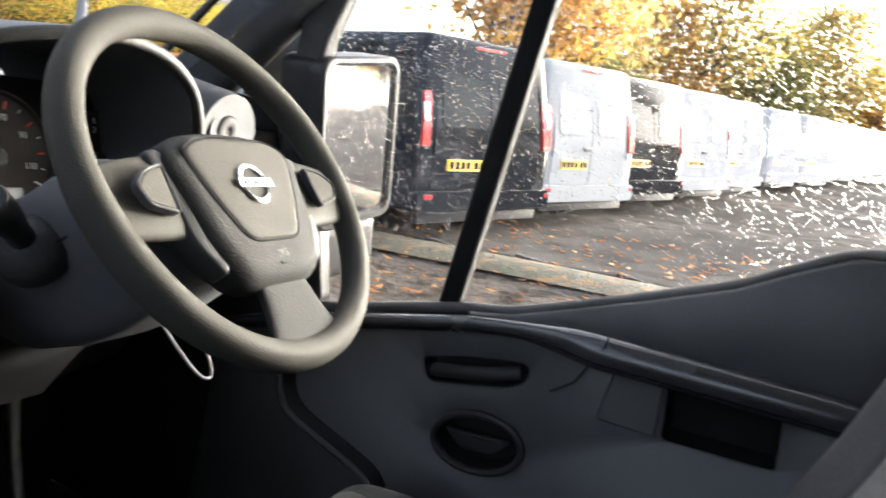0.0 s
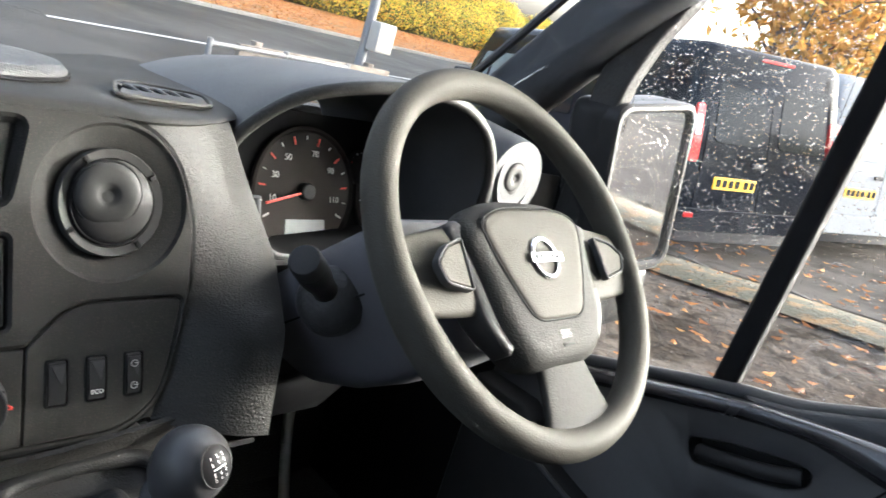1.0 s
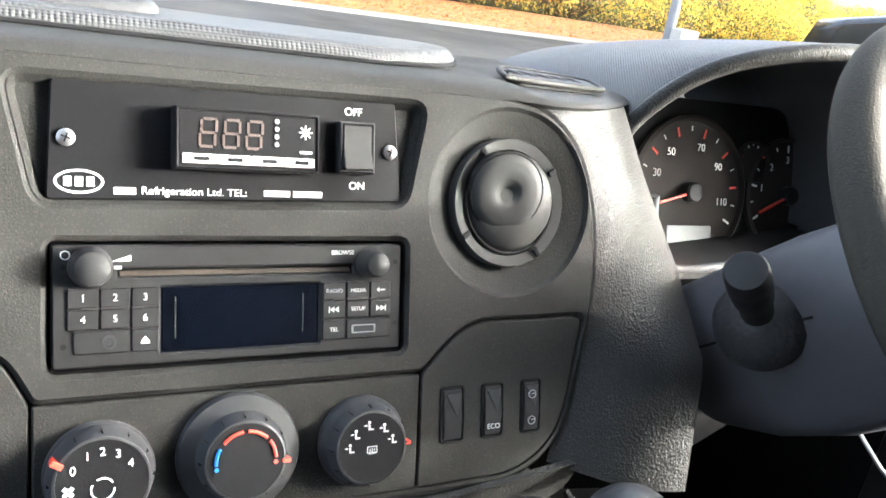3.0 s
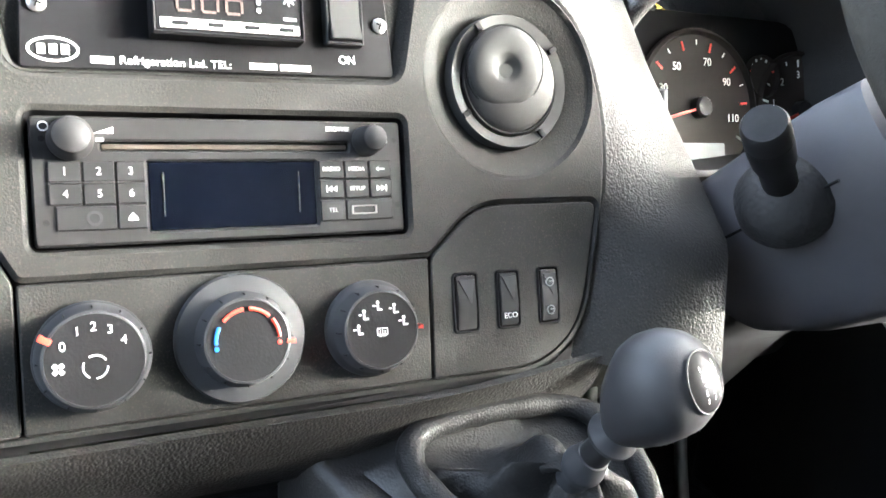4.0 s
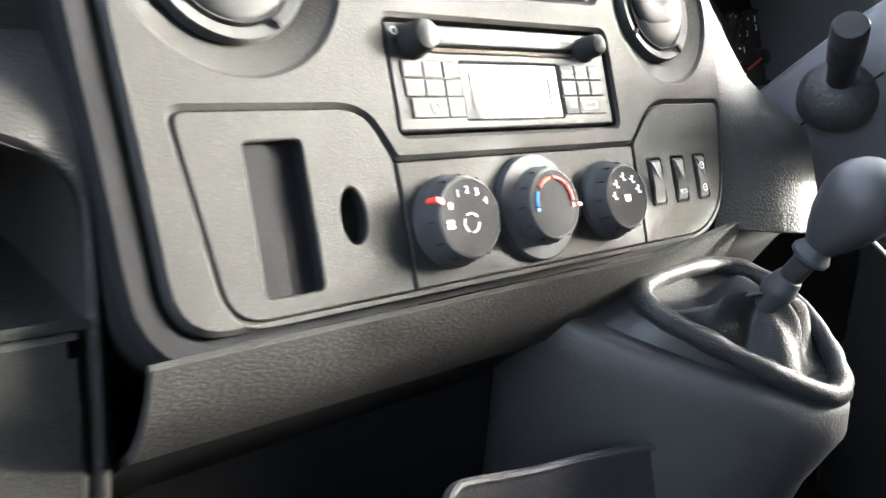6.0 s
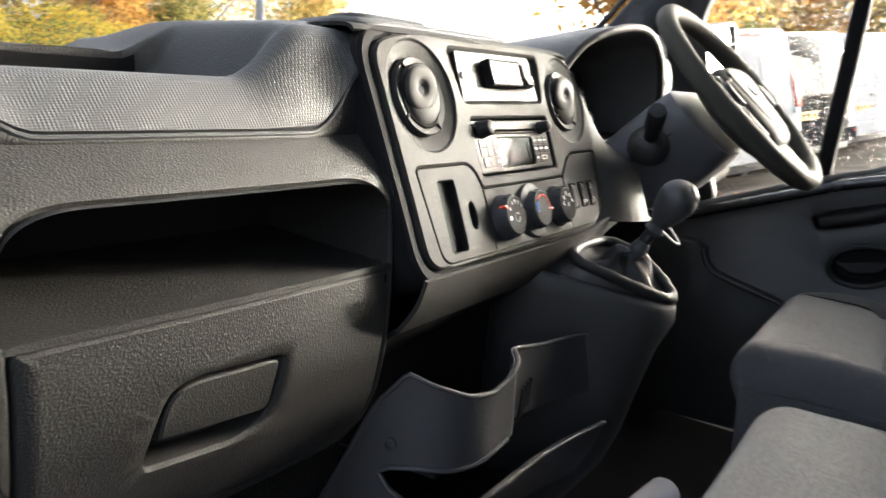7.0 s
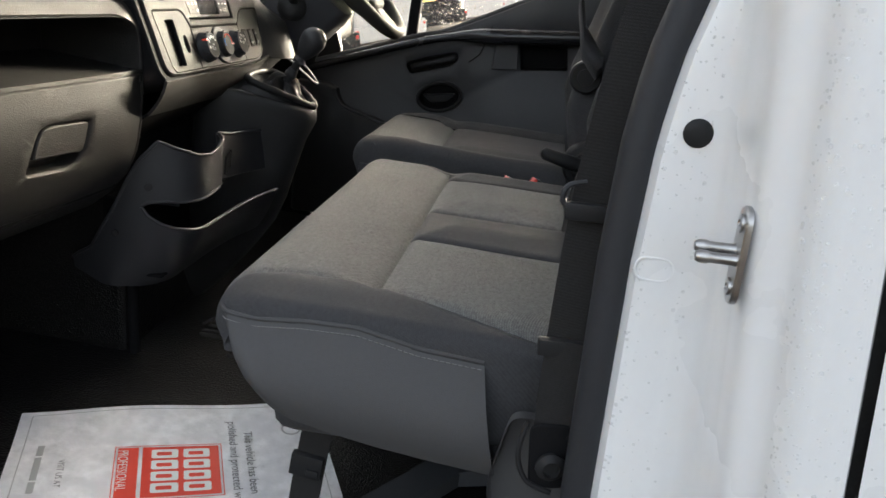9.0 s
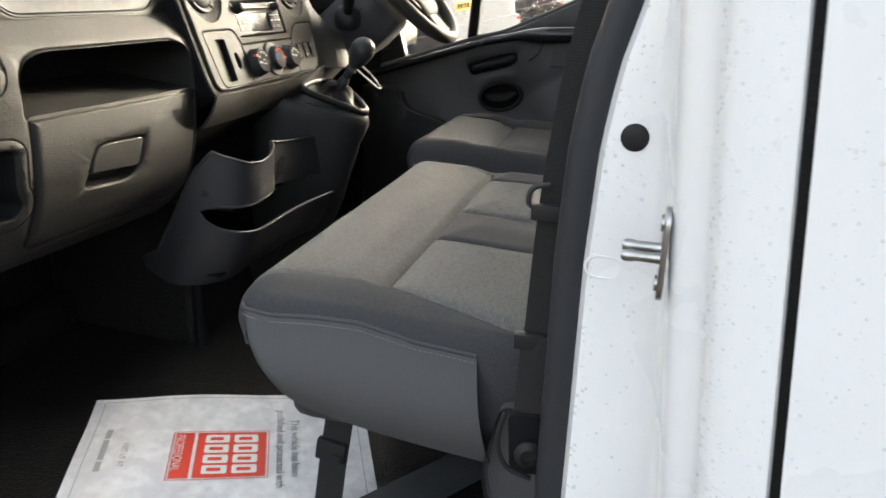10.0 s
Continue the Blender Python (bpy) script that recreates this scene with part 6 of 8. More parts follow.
# ---- door mirror ----
mirror = thing("door_mirror", "black door mirror with a large and a small glass", "mirror", (1.05, 0.03, 0.60))
MR = pose(1.052, 0.020, 0.830, -4.5, -9, -5)
part("housing", joined(moved(box((-0.108, 0.0, -0.145), (0.108, 0.09, 0.140), 0.03, 4), MR), moved(box((-0.095, 0.0, -0.245), (0.085, 0.08, -0.140), 0.025, 4), MR)), SMOOTHBLACK, mirror, "", 60)
part("rim", moved(plate(rrect(-0.108, 0.108, -0.145, 0.140, 0.03), [rrect(-0.094, 0.094, -0.128, 0.126, 0.02)], 0.03, 0.004, lift=0.012), MR), SMOOTHBLACK, mirror)
part("glass", moved(plate(rrect(-0.093, 0.093, -0.127, 0.125, 0.02), [], 0.004, 0.001, lift=0.003), MR), MIRROR, mirror, "large mirror glass")
part("glass", moved(plate(rrect(-0.082, 0.070, -0.232, -0.158, 0.018), [], 0.004, 0.001, lift=0.003), MR @ pose(0, 0, 0, 4, 0, 0)), MIRROR, mirror, "small wide-angle glass")
part("arm", tube(spline([(1.04, 0.06, 0.60), (1.02, 0.07, 0.585), (0.985, 0.05, 0.60)], 5), 0.016, 12), SMOOTHBLACK, mirror)
# ---- seats ----


def pad_surface(x0, x1, yb, yf, z0, nose, corner, puff, seams_x=(), seams_y=(), slope=0.0, left=0.0):
    """The upper skin of a cushion: rounded front and sides, stitched grooves, soft puffs."""
    def f(x, s):
        # s 0..1 runs from the back to the front edge, 1..2 rolls over the nose and down
        if s <= 1:
            y = yb + (yf - nose - yb) * s
            z = z0
        else:
            a = min((s - 1) * 1.6, 1.0) * math.pi / 2
            y = yf - nose + nose * math.sin(a)
            z = z0 - nose * (1 - math.cos(a)) - max(0, (s - 1) - 0.625) * 0.28 * ease(-0.01, 0.13, min(x - x0, x1 - x))
            if s > 1.625:
                y -= (s - 1.625) * 0.12
        z += slope * (y - yb)
        dx = min(x - x0, x1 - x)
        rad = left if left and x - x0 < x1 - x else corner
        if dx < rad:
            k = 1 - dx / rad
            z -= rad * (1 - math.sqrt(max(0, 1 - k * k)))
        if s > 1 and dx < corner:
            y -= 0.6 * corner * (1 - dx / corner) ** 2
        d = 0.0
        for sx, ya, yb2 in seams_x:
            if ya <= y <= yb2:
                d = max(d, math.exp(-((x - sx) / 0.006) ** 2))
        for sy, xa, xb in seams_y:
            if xa <= x <= xb:
                d = max(d, math.exp(-((y - sy) / 0.006) ** 2))
        near = min([abs(x - q[0]) for q in seams_x if y <= q[2]] + [abs(y - q[0]) + 1.6 * max(0, q[1] + 0.012 - x) for q in seams_y] + [dx, 1.0])
        z += puff * ease(0, 0.07, near) - 0.009 * d
        z += 0.0025 * noise.noise(Vector((x * 7, y * 7, 1.7)))
        return Vector((x, y, z))
    return f


bench = thing("passenger_bench", "grey cloth double passenger seat with dark side bolster", "seat", (-0.35, -0.55, 0.0))
SX = [(-0.420, -0.8, -0.505), (-0.245, -0.8, -0.505), (0.020, -0.8, -0.505)]
SY = [(-0.508, -0.668, 0.06)]
cush = pad_surface(-0.760, 0.115, -0.79, -0.318, 0.398, 0.050, 0.045, 0.014, SX, SY, 0.03, 0.020)


def strip(x0, x1, s0, s1, nx, ns):
    return sheet(cush, lin(x0, x1, nx), lin(s0, s1, ns))


# s at which the cross seam lies
SC = (-0.508 + 0.79) / (-0.318 - 0.050 + 0.79)
def cloth_edge(t):
    """Where the grey cloth meets the dark outer bolster, from the back (0) over the nose (1 and up)."""
    y = -0.79 + (-0.368 + 0.79) * min(t, 1) + 0.05 * max(0, min(t - 1, 0.6))
    return interp(y, [-0.79, -0.744, -0.617, -0.50, -0.40, -0.36, -0.338], [-0.755, -0.751, -0.711, -0.672, -0.672, -0.692, -0.728])


def seam_strip(side, s0, s1, far, nx, ns):
    """A strip between the curved seam and a straight edge."""
    def f(u, t):
        e = cloth_edge(t)
        return cush(e + (far - e) * u, t) - Vector((0, 0, 0.004 * math.exp(-(u * abs(far - e) / 0.006) ** 2)))
    return sheet(f, lin(0, 1, nx), lin(s0, s1, ns))


part("front_cushion", seam_strip(1, SC, 2.0, 0.060, 110, 60), CLOTH, bench, "grey cloth front of the cushion", 70)
part("cushion_insert", seam_strip(1, 0, SC, -0.420, 46, 40), CLOTH, bench, "grey cloth seat insert", 70)
part("cushion_insert", strip(-0.245, 0.022, 0, SC, 46, 40), CLOTH, bench, "grey cloth seat insert", 70)
part("centre_strip", strip(-0.420, -0.245, 0, SC, 30, 40), CLOTH2, bench, "dark cloth strip between the seats", 70)
part("bolster", seam_strip(-1, 0, 2.0, -0.760, 24, 90), CLOTH2, bench, "dark outer bolster", 70)
part("bolster", joined(strip(0.022, 0.115, 0, SC, 20, 40), strip(0.060, 0.115, SC, 2.0, 20, 60)), CLOTH2, bench, "dark inner bolster", 70)
# side panel below the bolster
TOPS = [(-0.330, 0.392), (-0.345, 0.391), (-0.385, 0.388), (-0.44, 0.393), (-0.505, 0.394), (-0.58, 0.379), (-0.657, 0.373)]
BOTS = [(-0.362, 0.322), (-0.388, 0.294), (-0.434, 0.272), (-0.48, 0.262), (-0.54, 0.252), (-0.60, 0.245), (-0.684, 0.237)]


def side(i, t):
    k = min(int(i), 5)
    q = i - k
    (ya, za), (yb, zb) = [tuple(a + (b - a) * q for a, b in zip(L[k], L[k + 1])) for L in (TOPS, BOTS)]
    x = -0.758 - 0.034 * math.sin(math.pi * 0.82 * t) + 0.11 * (1 - min(i, 1.6) / 1.6) ** 2 * (0.25 + 0.75 * t)
    return Vector((x, ya + (yb - ya) * t, za + (zb - za) * t))


part("side_panel", sheet(side, lin(0, 6, 40), lin(0, 1, 16), 0.004), SIDE, bench, "plain grey side panel", 70)
part("piping", tube([side(i, 0) + Vector((-0.001, 0, 0.001)) for i in lin(0.3, 6, 60)], 0.0028, 8), SIDE, bench, "folded grey seam edge")
part("stitching", joined(*[tube([side(i + q, 0) + Vector((-0.0052, 0, -0.0075)) for q in (0, 0.036, 0.072)], 0.0008, 5) for i in lin(0.7, 5.9, 56)]), STITCH, bench, "pale stitched seam")
part("cushion_base", joined(box((-0.755, -0.78, 0.235), (0.10, -0.40, 0.36), 0.03, 3)), CLOTH2, bench)
part("end_cloth", box((-0.760, -0.800, 0.265), (-0.70, -0.560, 0.390), 0.012, 3), CLOTH2, bench, "dark cloth end behind the side panel")
part("floor_bar", loft([[p + Vector((0.016 * a, 0.026 * a, b)) for a, b in rrect(-1, 1, -0.014, 0.014, 0.006)] for p in (Vector((-0.66, -0.448, 0.002)), Vector((-0.43, -0.600, 0.004)), Vector((-0.40, -0.700, 0.006)))]), TRIM, bench, "grey steel floor bar")
part("frame", joined(box((-0.70, -0.76, 0.06), (-0.64, -0.70, 0.25), 0.01), box((0.0, -0.76, 0.0), (0.06, -0.46, 0.25), 0.01), box((-0.72, -0.76, 0.0), (0.06, -0.70, 0.25), 0.01)), DARK, bench, "black steel seat frame")
part("hinge_cover", moved(plate(rpoly([(0.684, 0.185), (0.80, 0.185), (0.80, 0.330), (0.696, 0.328), (0.676, 0.235)], 0.014), [], 0.02, 0.004, lift=0.0), pose(-0.772, 0, 0, 0, 0, -90)), SIDE, bench, "grey hinge cover plate")
for v in bpy.data.objects["hinge_cover"].data.vertices:
    v.co.x = -0.772 - (v.co.x + 0.772)


def backrest(x0, x1, z0, z1, y0, lean, parent, inserts, name="backrest"):
    def f(x, t):
        z = z0 + (z1 - z0) * t
        y = y0 + interp(z, [0.36, 0.416, 0.462, 0.55, 0.612, 0.692, 0.781, 1.06], [-0.050, -0.031, -0.016, -0.002, -0.014, -0.042, -0.068, -0.145]) - lean * max(0, z - 0.78)
        dx = min(x - x0, x1 - x)
        k = max(0, 1 - dx / 0.05)
        wing = 0.030 * ease(0.10, 0.03, dx)
        y += wing - 0.055 * (1 - math.sqrt(max(0, 1 - k * k)))
        for a, b in inserts:
            for s in (a, b):
                y -= 0.007 * math.exp(-((x - s) / 0.006) ** 2)
        top = max(0, t - 0.88) / 0.12
        y -= 0.06 * (1 - math.sqrt(max(0, 1 - top * top)))
        return Vector((x, y + 0.002 * noise.noise(Vector((x * 6, z * 6, 4.2))), z))
    cuts = [x0] + [q for ab in inserts for q in ab] + [x1]
    for i, (a, b) in enumerate(zip(cuts, cuts[1:])):
        part("back_insert" if i % 2 else "back_bolster", sheet(f, lin(a, b, 30), lin(0, 1, 50)), CLOTH if i % 2 else CLOTH2, parent, "", 70)
    part("back_shell", loft([[f(x0 + 0.01, t) + Vector((0, -0.035, 0)), f(x1 - 0.01, t) + Vector((0, -0.035, 0)), f(x1 - 0.02, t) + Vector((0, -0.13, 0)), f(x0 + 0.02, t) + Vector((0, -0.13, 0))] for t in lin(0, 0.97, 12)]), CLOTH2, parent, "", 50)


backrest(-0.770, -0.310, 0.36, 1.06, -0.800, 0.05, bench, [(-0.665, -0.415)])
backrest(-0.305, 0.125, 0.36, 1.06, -0.805, 0.05, bench, [(-0.215, 0.040)])

driver = thing("driver_seat", "dark grey cloth driver's seat with raised bolsters", "seat", (0.54, -0.5, 0.0))
dsx = [(0.345, -0.8, -0.40), (0.735, -0.8, -0.40)]
dc = pad_surface(0.265, 0.815, -0.76, -0.235, 0.385, 0.050, 0.055, 0.012, dsx, [(-0.438, 0.345, 0.735)], 0.05)
SD = (-0.438 + 0.76) / (-0.235 - 0.05 + 0.76)
part("front_cushion", sheet(dc, lin(0.345, 0.735, 50), lin(SD, 2.0, 50)), CLOTH, driver, "", 70)
part("cushion_insert", sheet(dc, lin(0.345, 0.735, 50), lin(0, SD, 30)), CLOTH2, driver, "", 70)
for a, b in ((0.265, 0.345), (0.735, 0.815)):
    part("bolster", warp(sheet(dc, lin(a, b, 16), lin(0, 2.0, 60)), lambda v: v + Vector((0, 0, 0.016 * ease(0.10, 0.03, min(v.x - 0.265, 0.815 - v.x)) * ease(-0.25, -0.35, v.y)))), CLOTH2, driver, "dark raised bolster", 70)
for a in (0.262, 0.795):
    part("side_skirt", box((a, -0.76, 0.255), (a + 0.023, -0.26, 0.365), 0.01), CLOTH2, driver)
part("seat_box", box((0.29, -0.75, 0.0), (0.79, -0.30, 0.33), 0.02), DARK, driver, "black seat box")
backrest(0.258, 0.815, 0.36, 1.06, -0.765, 0.02, driver, [(0.36, 0.715)])
part("headrest_post", tube([(0.54, -0.86, 1.05), (0.54, -0.88, 1.14)], 0.007, 10), CHROME, driver)
part("recliner_cover", moved(lathe([(0.036, -0.03), (0.036, 0.006), (0.032, 0.010), (0.020, 0.010), (0.018, 0.013), (0.004, 0.014)], 36), pose(0.250, -0.772, 0.622, 0, 0, -90)), SMOOTHBLACK, driver, "round recliner cover")
arm = part("armrest", loft([[Vector((0.205 + 0.035 * math.cos(a), y, z + h * math.sin(a))) for a in lin(0, 6.283 - 0.314, 20)] for y, z, h in ((-0.80, 0.66, 0.020), (-0.79, 0.655, 0.034), (-0.755, 0.70, 0.036), (-0.735, 0.80, 0.036), (-0.75, 0.90, 0.03))]), CLOTH2, driver, "folded-up armrest", 60)
lever = part("handbrake", tube([(0.200, -0.694, 0.452), (0.200, -0.697, 0.4515), (0.200, -0.703, 0.450), (0.200, -0.74, 0.441), (0.200, -0.826, 0.422), (0.200, -0.834, 0.420)], [0.004, 0.010, 0.0145, 0.0160, 0.0165, 0.012], 16), SMOOTHBLACK, driver, "black handbrake lever beside the seat", 60)
part("lever_hub", moved(lathe([(0.054, -0.03), (0.054, 0.004), (0.048, 0.012), (0.036, 0.014), (0.033, 0.018), (0.004, 0.020)], 40), pose(0.232, -0.800, 0.425, 0, 0, -90)), SMOOTHBLACK, driver, "round black lever base")

# buckles
for x, y, z in ((0.183, -0.700, 0.376), (0.130, -0.64, 0.384), (-0.322, -0.700, 0.386)):
    bk = thing("seat_belt_buckle", "black seat belt buckle with a red button", "seat belt buckle", (x, y, z - 0.03), "buckles")
    m = pose(x, y, z, 35, 0, 20)
    part("body", moved(box((-0.016, -0.045, -0.012), (0.016, 0.018, 0.012), 0.005), m), SMOOTHBLACK, bk)
    part("button", moved(box((-0.012, 0.012, -0.006), (0.012, 0.0225, 0.009), 0.002), m), BUCKLE, bk, "red release button")

# ---- seat belts ----


def webbing(pts, wide, across, parent, name="webbing"):
    """A flat strap along points."""
    pts = spline(pts, 8)
    secs = []
    for i, p in enumerate(pts):
        d = (pts[min(i + 1, len(pts) - 1)] - pts[max(i - 1, 0)]).normalized()
        s = Vector(across) - d * d.dot(Vector(across))
        s.normalize()
        nn = d.cross(s)
        secs.append([p + s * wide / 2 + nn * 0.0008, p - s * wide / 2 + nn * 0.0008, p - s * wide / 2 - nn * 0.0008, p + s * wide / 2 - nn * 0.0008])
    return part(name, loft(secs), WEB, parent, "", 50)


belt = thing("seat_belt", "black passenger seat belt hanging beside the door pillar", "seat belt", (-0.85, -0.745, 0.28))
webbing([(-0.800, -0.93, 1.25), (-0.810, -0.835, 1.00), (-0.818, -0.776, 0.79), (-0.818, -0.756, 0.66), (-0.818, -0.748, 0.56), (-0.822, -0.744, 0.445), (-0.834, -0.742, 0.37)], 0.047, (0.25, 1, 0), belt)
webbing([(-0.834, -0.742, 0.445), (-0.842, -0.742, 0.40), (-0.850, -0.741, 0.345)], 0.045, (0.25, 1, 0), belt)
part("tongue", tube(spline([(-0.826, -0.738, 0.612), (-0.829, -0.722, 0.608), (-0.829, -0.717, 0.597), (-0.828, -0.722, 0.587), (-0.826, -0.755, 0.583)], 6), 0.0028, 8), KNOBGREY, belt, "steel belt tongue")
part("tongue_grip", moved(box((-0.006, -0.030, -0.010), (0.006, 0.030, 0.008), 0.004), pose(-0.826, -0.750, 0.583)), SMOOTHBLACK, belt)
part("stop_clip", moved(box((-0.007, -0.030, -0.009), (0.007, 0.030, 0.009), 0.003), pose(-0.828, -0.742, 0.436, 0, 0, 4)), SMOOTHBLACK, belt, "black plastic stop clip")
part("anchor_plate", moved(plate(rpoly([(-0.02, -0.03), (0.02, -0.03), (0.026, 0.045), (-0.026, 0.045)], 0.012), [], 0.004, 0.001, back=True), pose(-0.856, -0.741, 0.315, 0, 0, -80)), DARK, belt)
bolt = lathe([(0.016, 0.0), (0.016, 0.004), (0.011, 0.008), (0.009, 0.009), (0.0085, 0.004), (0.001, 0.004)], 24)
part("anchor_bolt", moved(bolt, pose(-0.860, -0.741, 0.315, 0, 0, -80)), SMOOTHBLACK, belt)
part("anchor_cover", tube(spline([(-0.856, -0.712, 0.36), (-0.862, -0.706, 0.325), (-0.862, -0.718, 0.295), (-0.858, -0.745, 0.282)], 6), 0.003, 8), SMOOTHBLACK, belt)
belt2 = thing("seat_belt", "black centre seat belt strap rising from the bench", "seat belt", (-0.27, -0.75, 0.42))
webbing([(-0.285, -0.750, 0.405), (-0.278, -0.756, 0.467), (-0.27, -0.772, 0.538), (-0.27, -0.798, 0.632), (-0.265, -0.830, 0.751), (-0.26, -0.90, 1.08)], 0.046, (1, 0.2, 0.2), belt2)
tg = pose(-0.282, -0.748, 0.452, -12, 0, 8)
part("tongue", moved(plate(rrect(-0.026, 0.026, -0.012, 0.014, 0.006), [rrect(-0.021, 0.021, 0.003, 0.009, 0.002)], 0.004, 0.001, back=True), tg), SMOOTHBLACK, belt2)
part("tongue_blade", moved(plate(rrect(-0.011, 0.011, -0.034, -0.011, 0.003), [rrect(-0.006, 0.006, -0.028, -0.021, 0.001)], 0.002, 0.0004, back=True), tg), CHROME, belt2, "bright steel blade")
belt3 = thing("seat_belt", "black webbing strap hanging from the seat edge to the floor", "seat belt", (-0.66, -0.42, 0.0))
webbing([(-0.66, -0.447, 0.262), (-0.66, -0.437, 0.187), (-0.662, -0.428, 0.12), (-0.664, -0.420, 0.05), (-0.668, -0.414, 0.004), (-0.70, -0.410, -0.008)], 0.043, (0, 1, 0), belt3)
part("strap_buckle", joined(moved(box((-0.007, -0.021, -0.017), (0.007, 0.025, 0.017), 0.003), pose(-0.664, -0.428, 0.136, 7)), moved(box((-0.010, -0.012, -0.006), (0.000, 0.006, 0.006), 0.002), pose(-0.664, -0.432, 0.128, 7))), SMOOTHBLACK, belt3, "black strap buckle")

# ---- passenger door opening: seal, pillar and outer skin ----
SEAL_Z = [-0.15, 0.3, 0.56, 0.67, 0.74, 0.80, 0.90, 1.1, 1.45]
SEAL_Y = [-0.774, -0.774, -0.774, -0.779, -0.789, -0.805, -0.83, -0.885, -0.985]


def seal_y(z):
    return interp(z, SEAL_Z, SEAL_Y)


PROFILE = [(-0.880, 0.0), (-0.893, -0.010), (-0.903, -0.014), (-0.9055, -0.022), (-0.906, -0.050), (-0.908, -0.064), (-0.914, -0.073), (-0.925, -0.077), (-0.960, -0.080), (-0.984, -0.082), (-0.994, -0.088), (-0.999, -0.097), (-1.003, -0.106),
           (-1.010, -0.110), (-1.020, -0.113), (-1.027, -0.120), (-1.031, -0.131), (-1.0318, -0.150), (-1.0315, -0.163), (-1.026, -0.1665), (-1.005, -0.1665)]


def pillar(k, z):
    x, d = PROFILE[int(k)]
    w = ease(0.02, 0.085, -d)
    y = (seal_y(z) + d) * (1 - w) + w * (-0.774 + d + 0.080 * (z - 0.62))
    x += 0.10 * max(0, z - 0.9) ** 2 + (0.012 * ease(0.45, 0.15, z) if 4 < k < 13 else 0)
    return Vector((x, y, z))


body = tagged(new("pillar_door"), "white painted door pillar wet with raindrops", "pillar", kind="structure")
part("pillar_skin", sheet(pillar, list(range(len(PROFILE))), lin(-0.35, 1.5, 60)), PAINT, body, "glossy white painted pillar", 50)
part("door_seal", tube([Vector((-0.882, seal_y(z) + 0.004, z)) for z in lin(-0.15, 1.45, 60)], 0.0165, 12), SEALR, body, "thick black rubber door seal", 80)
part("pillar_trim", sheet(lambda s, z: Vector((-0.875 + 0.075 * s, seal_y(z) + 0.004 - 0.06 * s * s, z)), lin(0, 1, 6), lin(-0.1, 1.45, 30), 0.004), SMOOTHBLACK, body, "", 60)
part("side_panel", sheet(lambda s, z: Vector((-1.0325 - 0.004 * math.sin(3 * s) + 0.10 * max(0, z - 0.9) ** 2, -0.774 - 0.1735 + 0.080 * (z - 0.62) - (0.0 if s < 0.02 else 3.3 * s), z)), [0, 0.01, 0.03, 0.1, 0.3, 0.6, 1.0], lin(-0.45, 1.6, 40), 0.004), PAINT, body, "white side panel behind the shut line", 50)
part("shut_gap", sheet(lambda s, z: Vector((-1.012, -0.774 - 0.150 - 0.035 * s + 0.080 * (z - 0.62), z)), lin(0, 1, 3), lin(-0.45, 1.5, 20)), RUBBER, body)
part("sill", box((-1.03, -0.86, -0.32), (-0.88, 0.42, -0.02), 0.02, 3), SMOOTHBLACK, body, "black step and sill of the doorway")
plug = lathe([(0.0125, -0.001), (0.0125, 0.0012), (0.0105, 0.0028), (0.004, 0.0034), (0.0005, 0.0035)], 28)
part("plug", moved(plug, pose(-0.9058, -0.818, 0.681, 0, 0, -90)), SMOOTHBLACK, body, "round black body plug")
em = plate(rrect(-0.018, 0.018, -0.012, 0.012, 0.0115), [offset(rrect(-0.018, 0.018, -0.012, 0.012, 0.0115), 0.003)], 0.002, 0.0008, lift=0.0005)
part("embossed_slot", moved(em, pose(-0.9056, -0.802, 0.557, 0, 0, -90)), PAINT, body)
striker = thing("door_striker", "steel door striker with two pins bolted to the pillar", "door striker", (-0.978, -0.853, 0.55))
SK = pose(-0.978, -0.8545, 0.600, 0, 0, 180)
part("plate", moved(plate(rrect(-0.014, 0.014, -0.040, 0.040, 0.0135), [], 0.005, 0.0012, lift=0.005, back=True), SK), STEEL, striker, "oval steel plate")
for z in (-0.026, 0.026):
    part("screw", moved(lathe([(0.0075, 0.004), (0.007, 0.007), (0.003, 0.0075), (0.0025, 0.006)], 20, 0, z), SK), STEEL, striker)
for u, z in ((-0.0046, 0.0030), (0.0046, -0.0030)):
    part("pin", moved(lathe([(0.0056, 0.004), (0.0046, 0.007), (0.0044, 0.025), (0.0053, 0.027), (0.0053, 0.033), (0.0036, 0.036), (0.0005, 0.0362)], 24, u, z), SK), STEEL, striker, "worn steel pin")
rnd = random.Random(11)
spots = []
for _ in range(2600):
    z = rnd.uniform(0.1, 1.1)
    if rnd.random() < 0.45:
        k = rnd.uniform(2, 4.6) if rnd.random() < 0.3 else rnd.uniform(13, 17.5)
        a, b = pillar(int(k), z), pillar(int(k) + 1, z)
        p = a.lerp(b, k - int(k))
        n = (b - a).cross(Vector((0, 0, 1)))
        n = -n if n.x > 0 else n
    else:
        p = Vector((-1.0335 + 0.10 * max(0, z - 0.9) ** 2, rnd.uniform(-1.25, -0.96) , z))
        n = Vector((-1, 0, 0))
    spots.append((p, n, 0.0007 + 0.0016 * rnd.random() ** 3))
drops("raindrops", spots, BEAD, "raindrops beaded on the white paintwork").visible_shadow = False

# ---- loose things ----
PM = Matrix(((-0.905, 0.423, 0, -0.475), (-0.426, -0.906, 0, 0.135), (0, 0, 1, 0), (0, 0, 0, 1)))


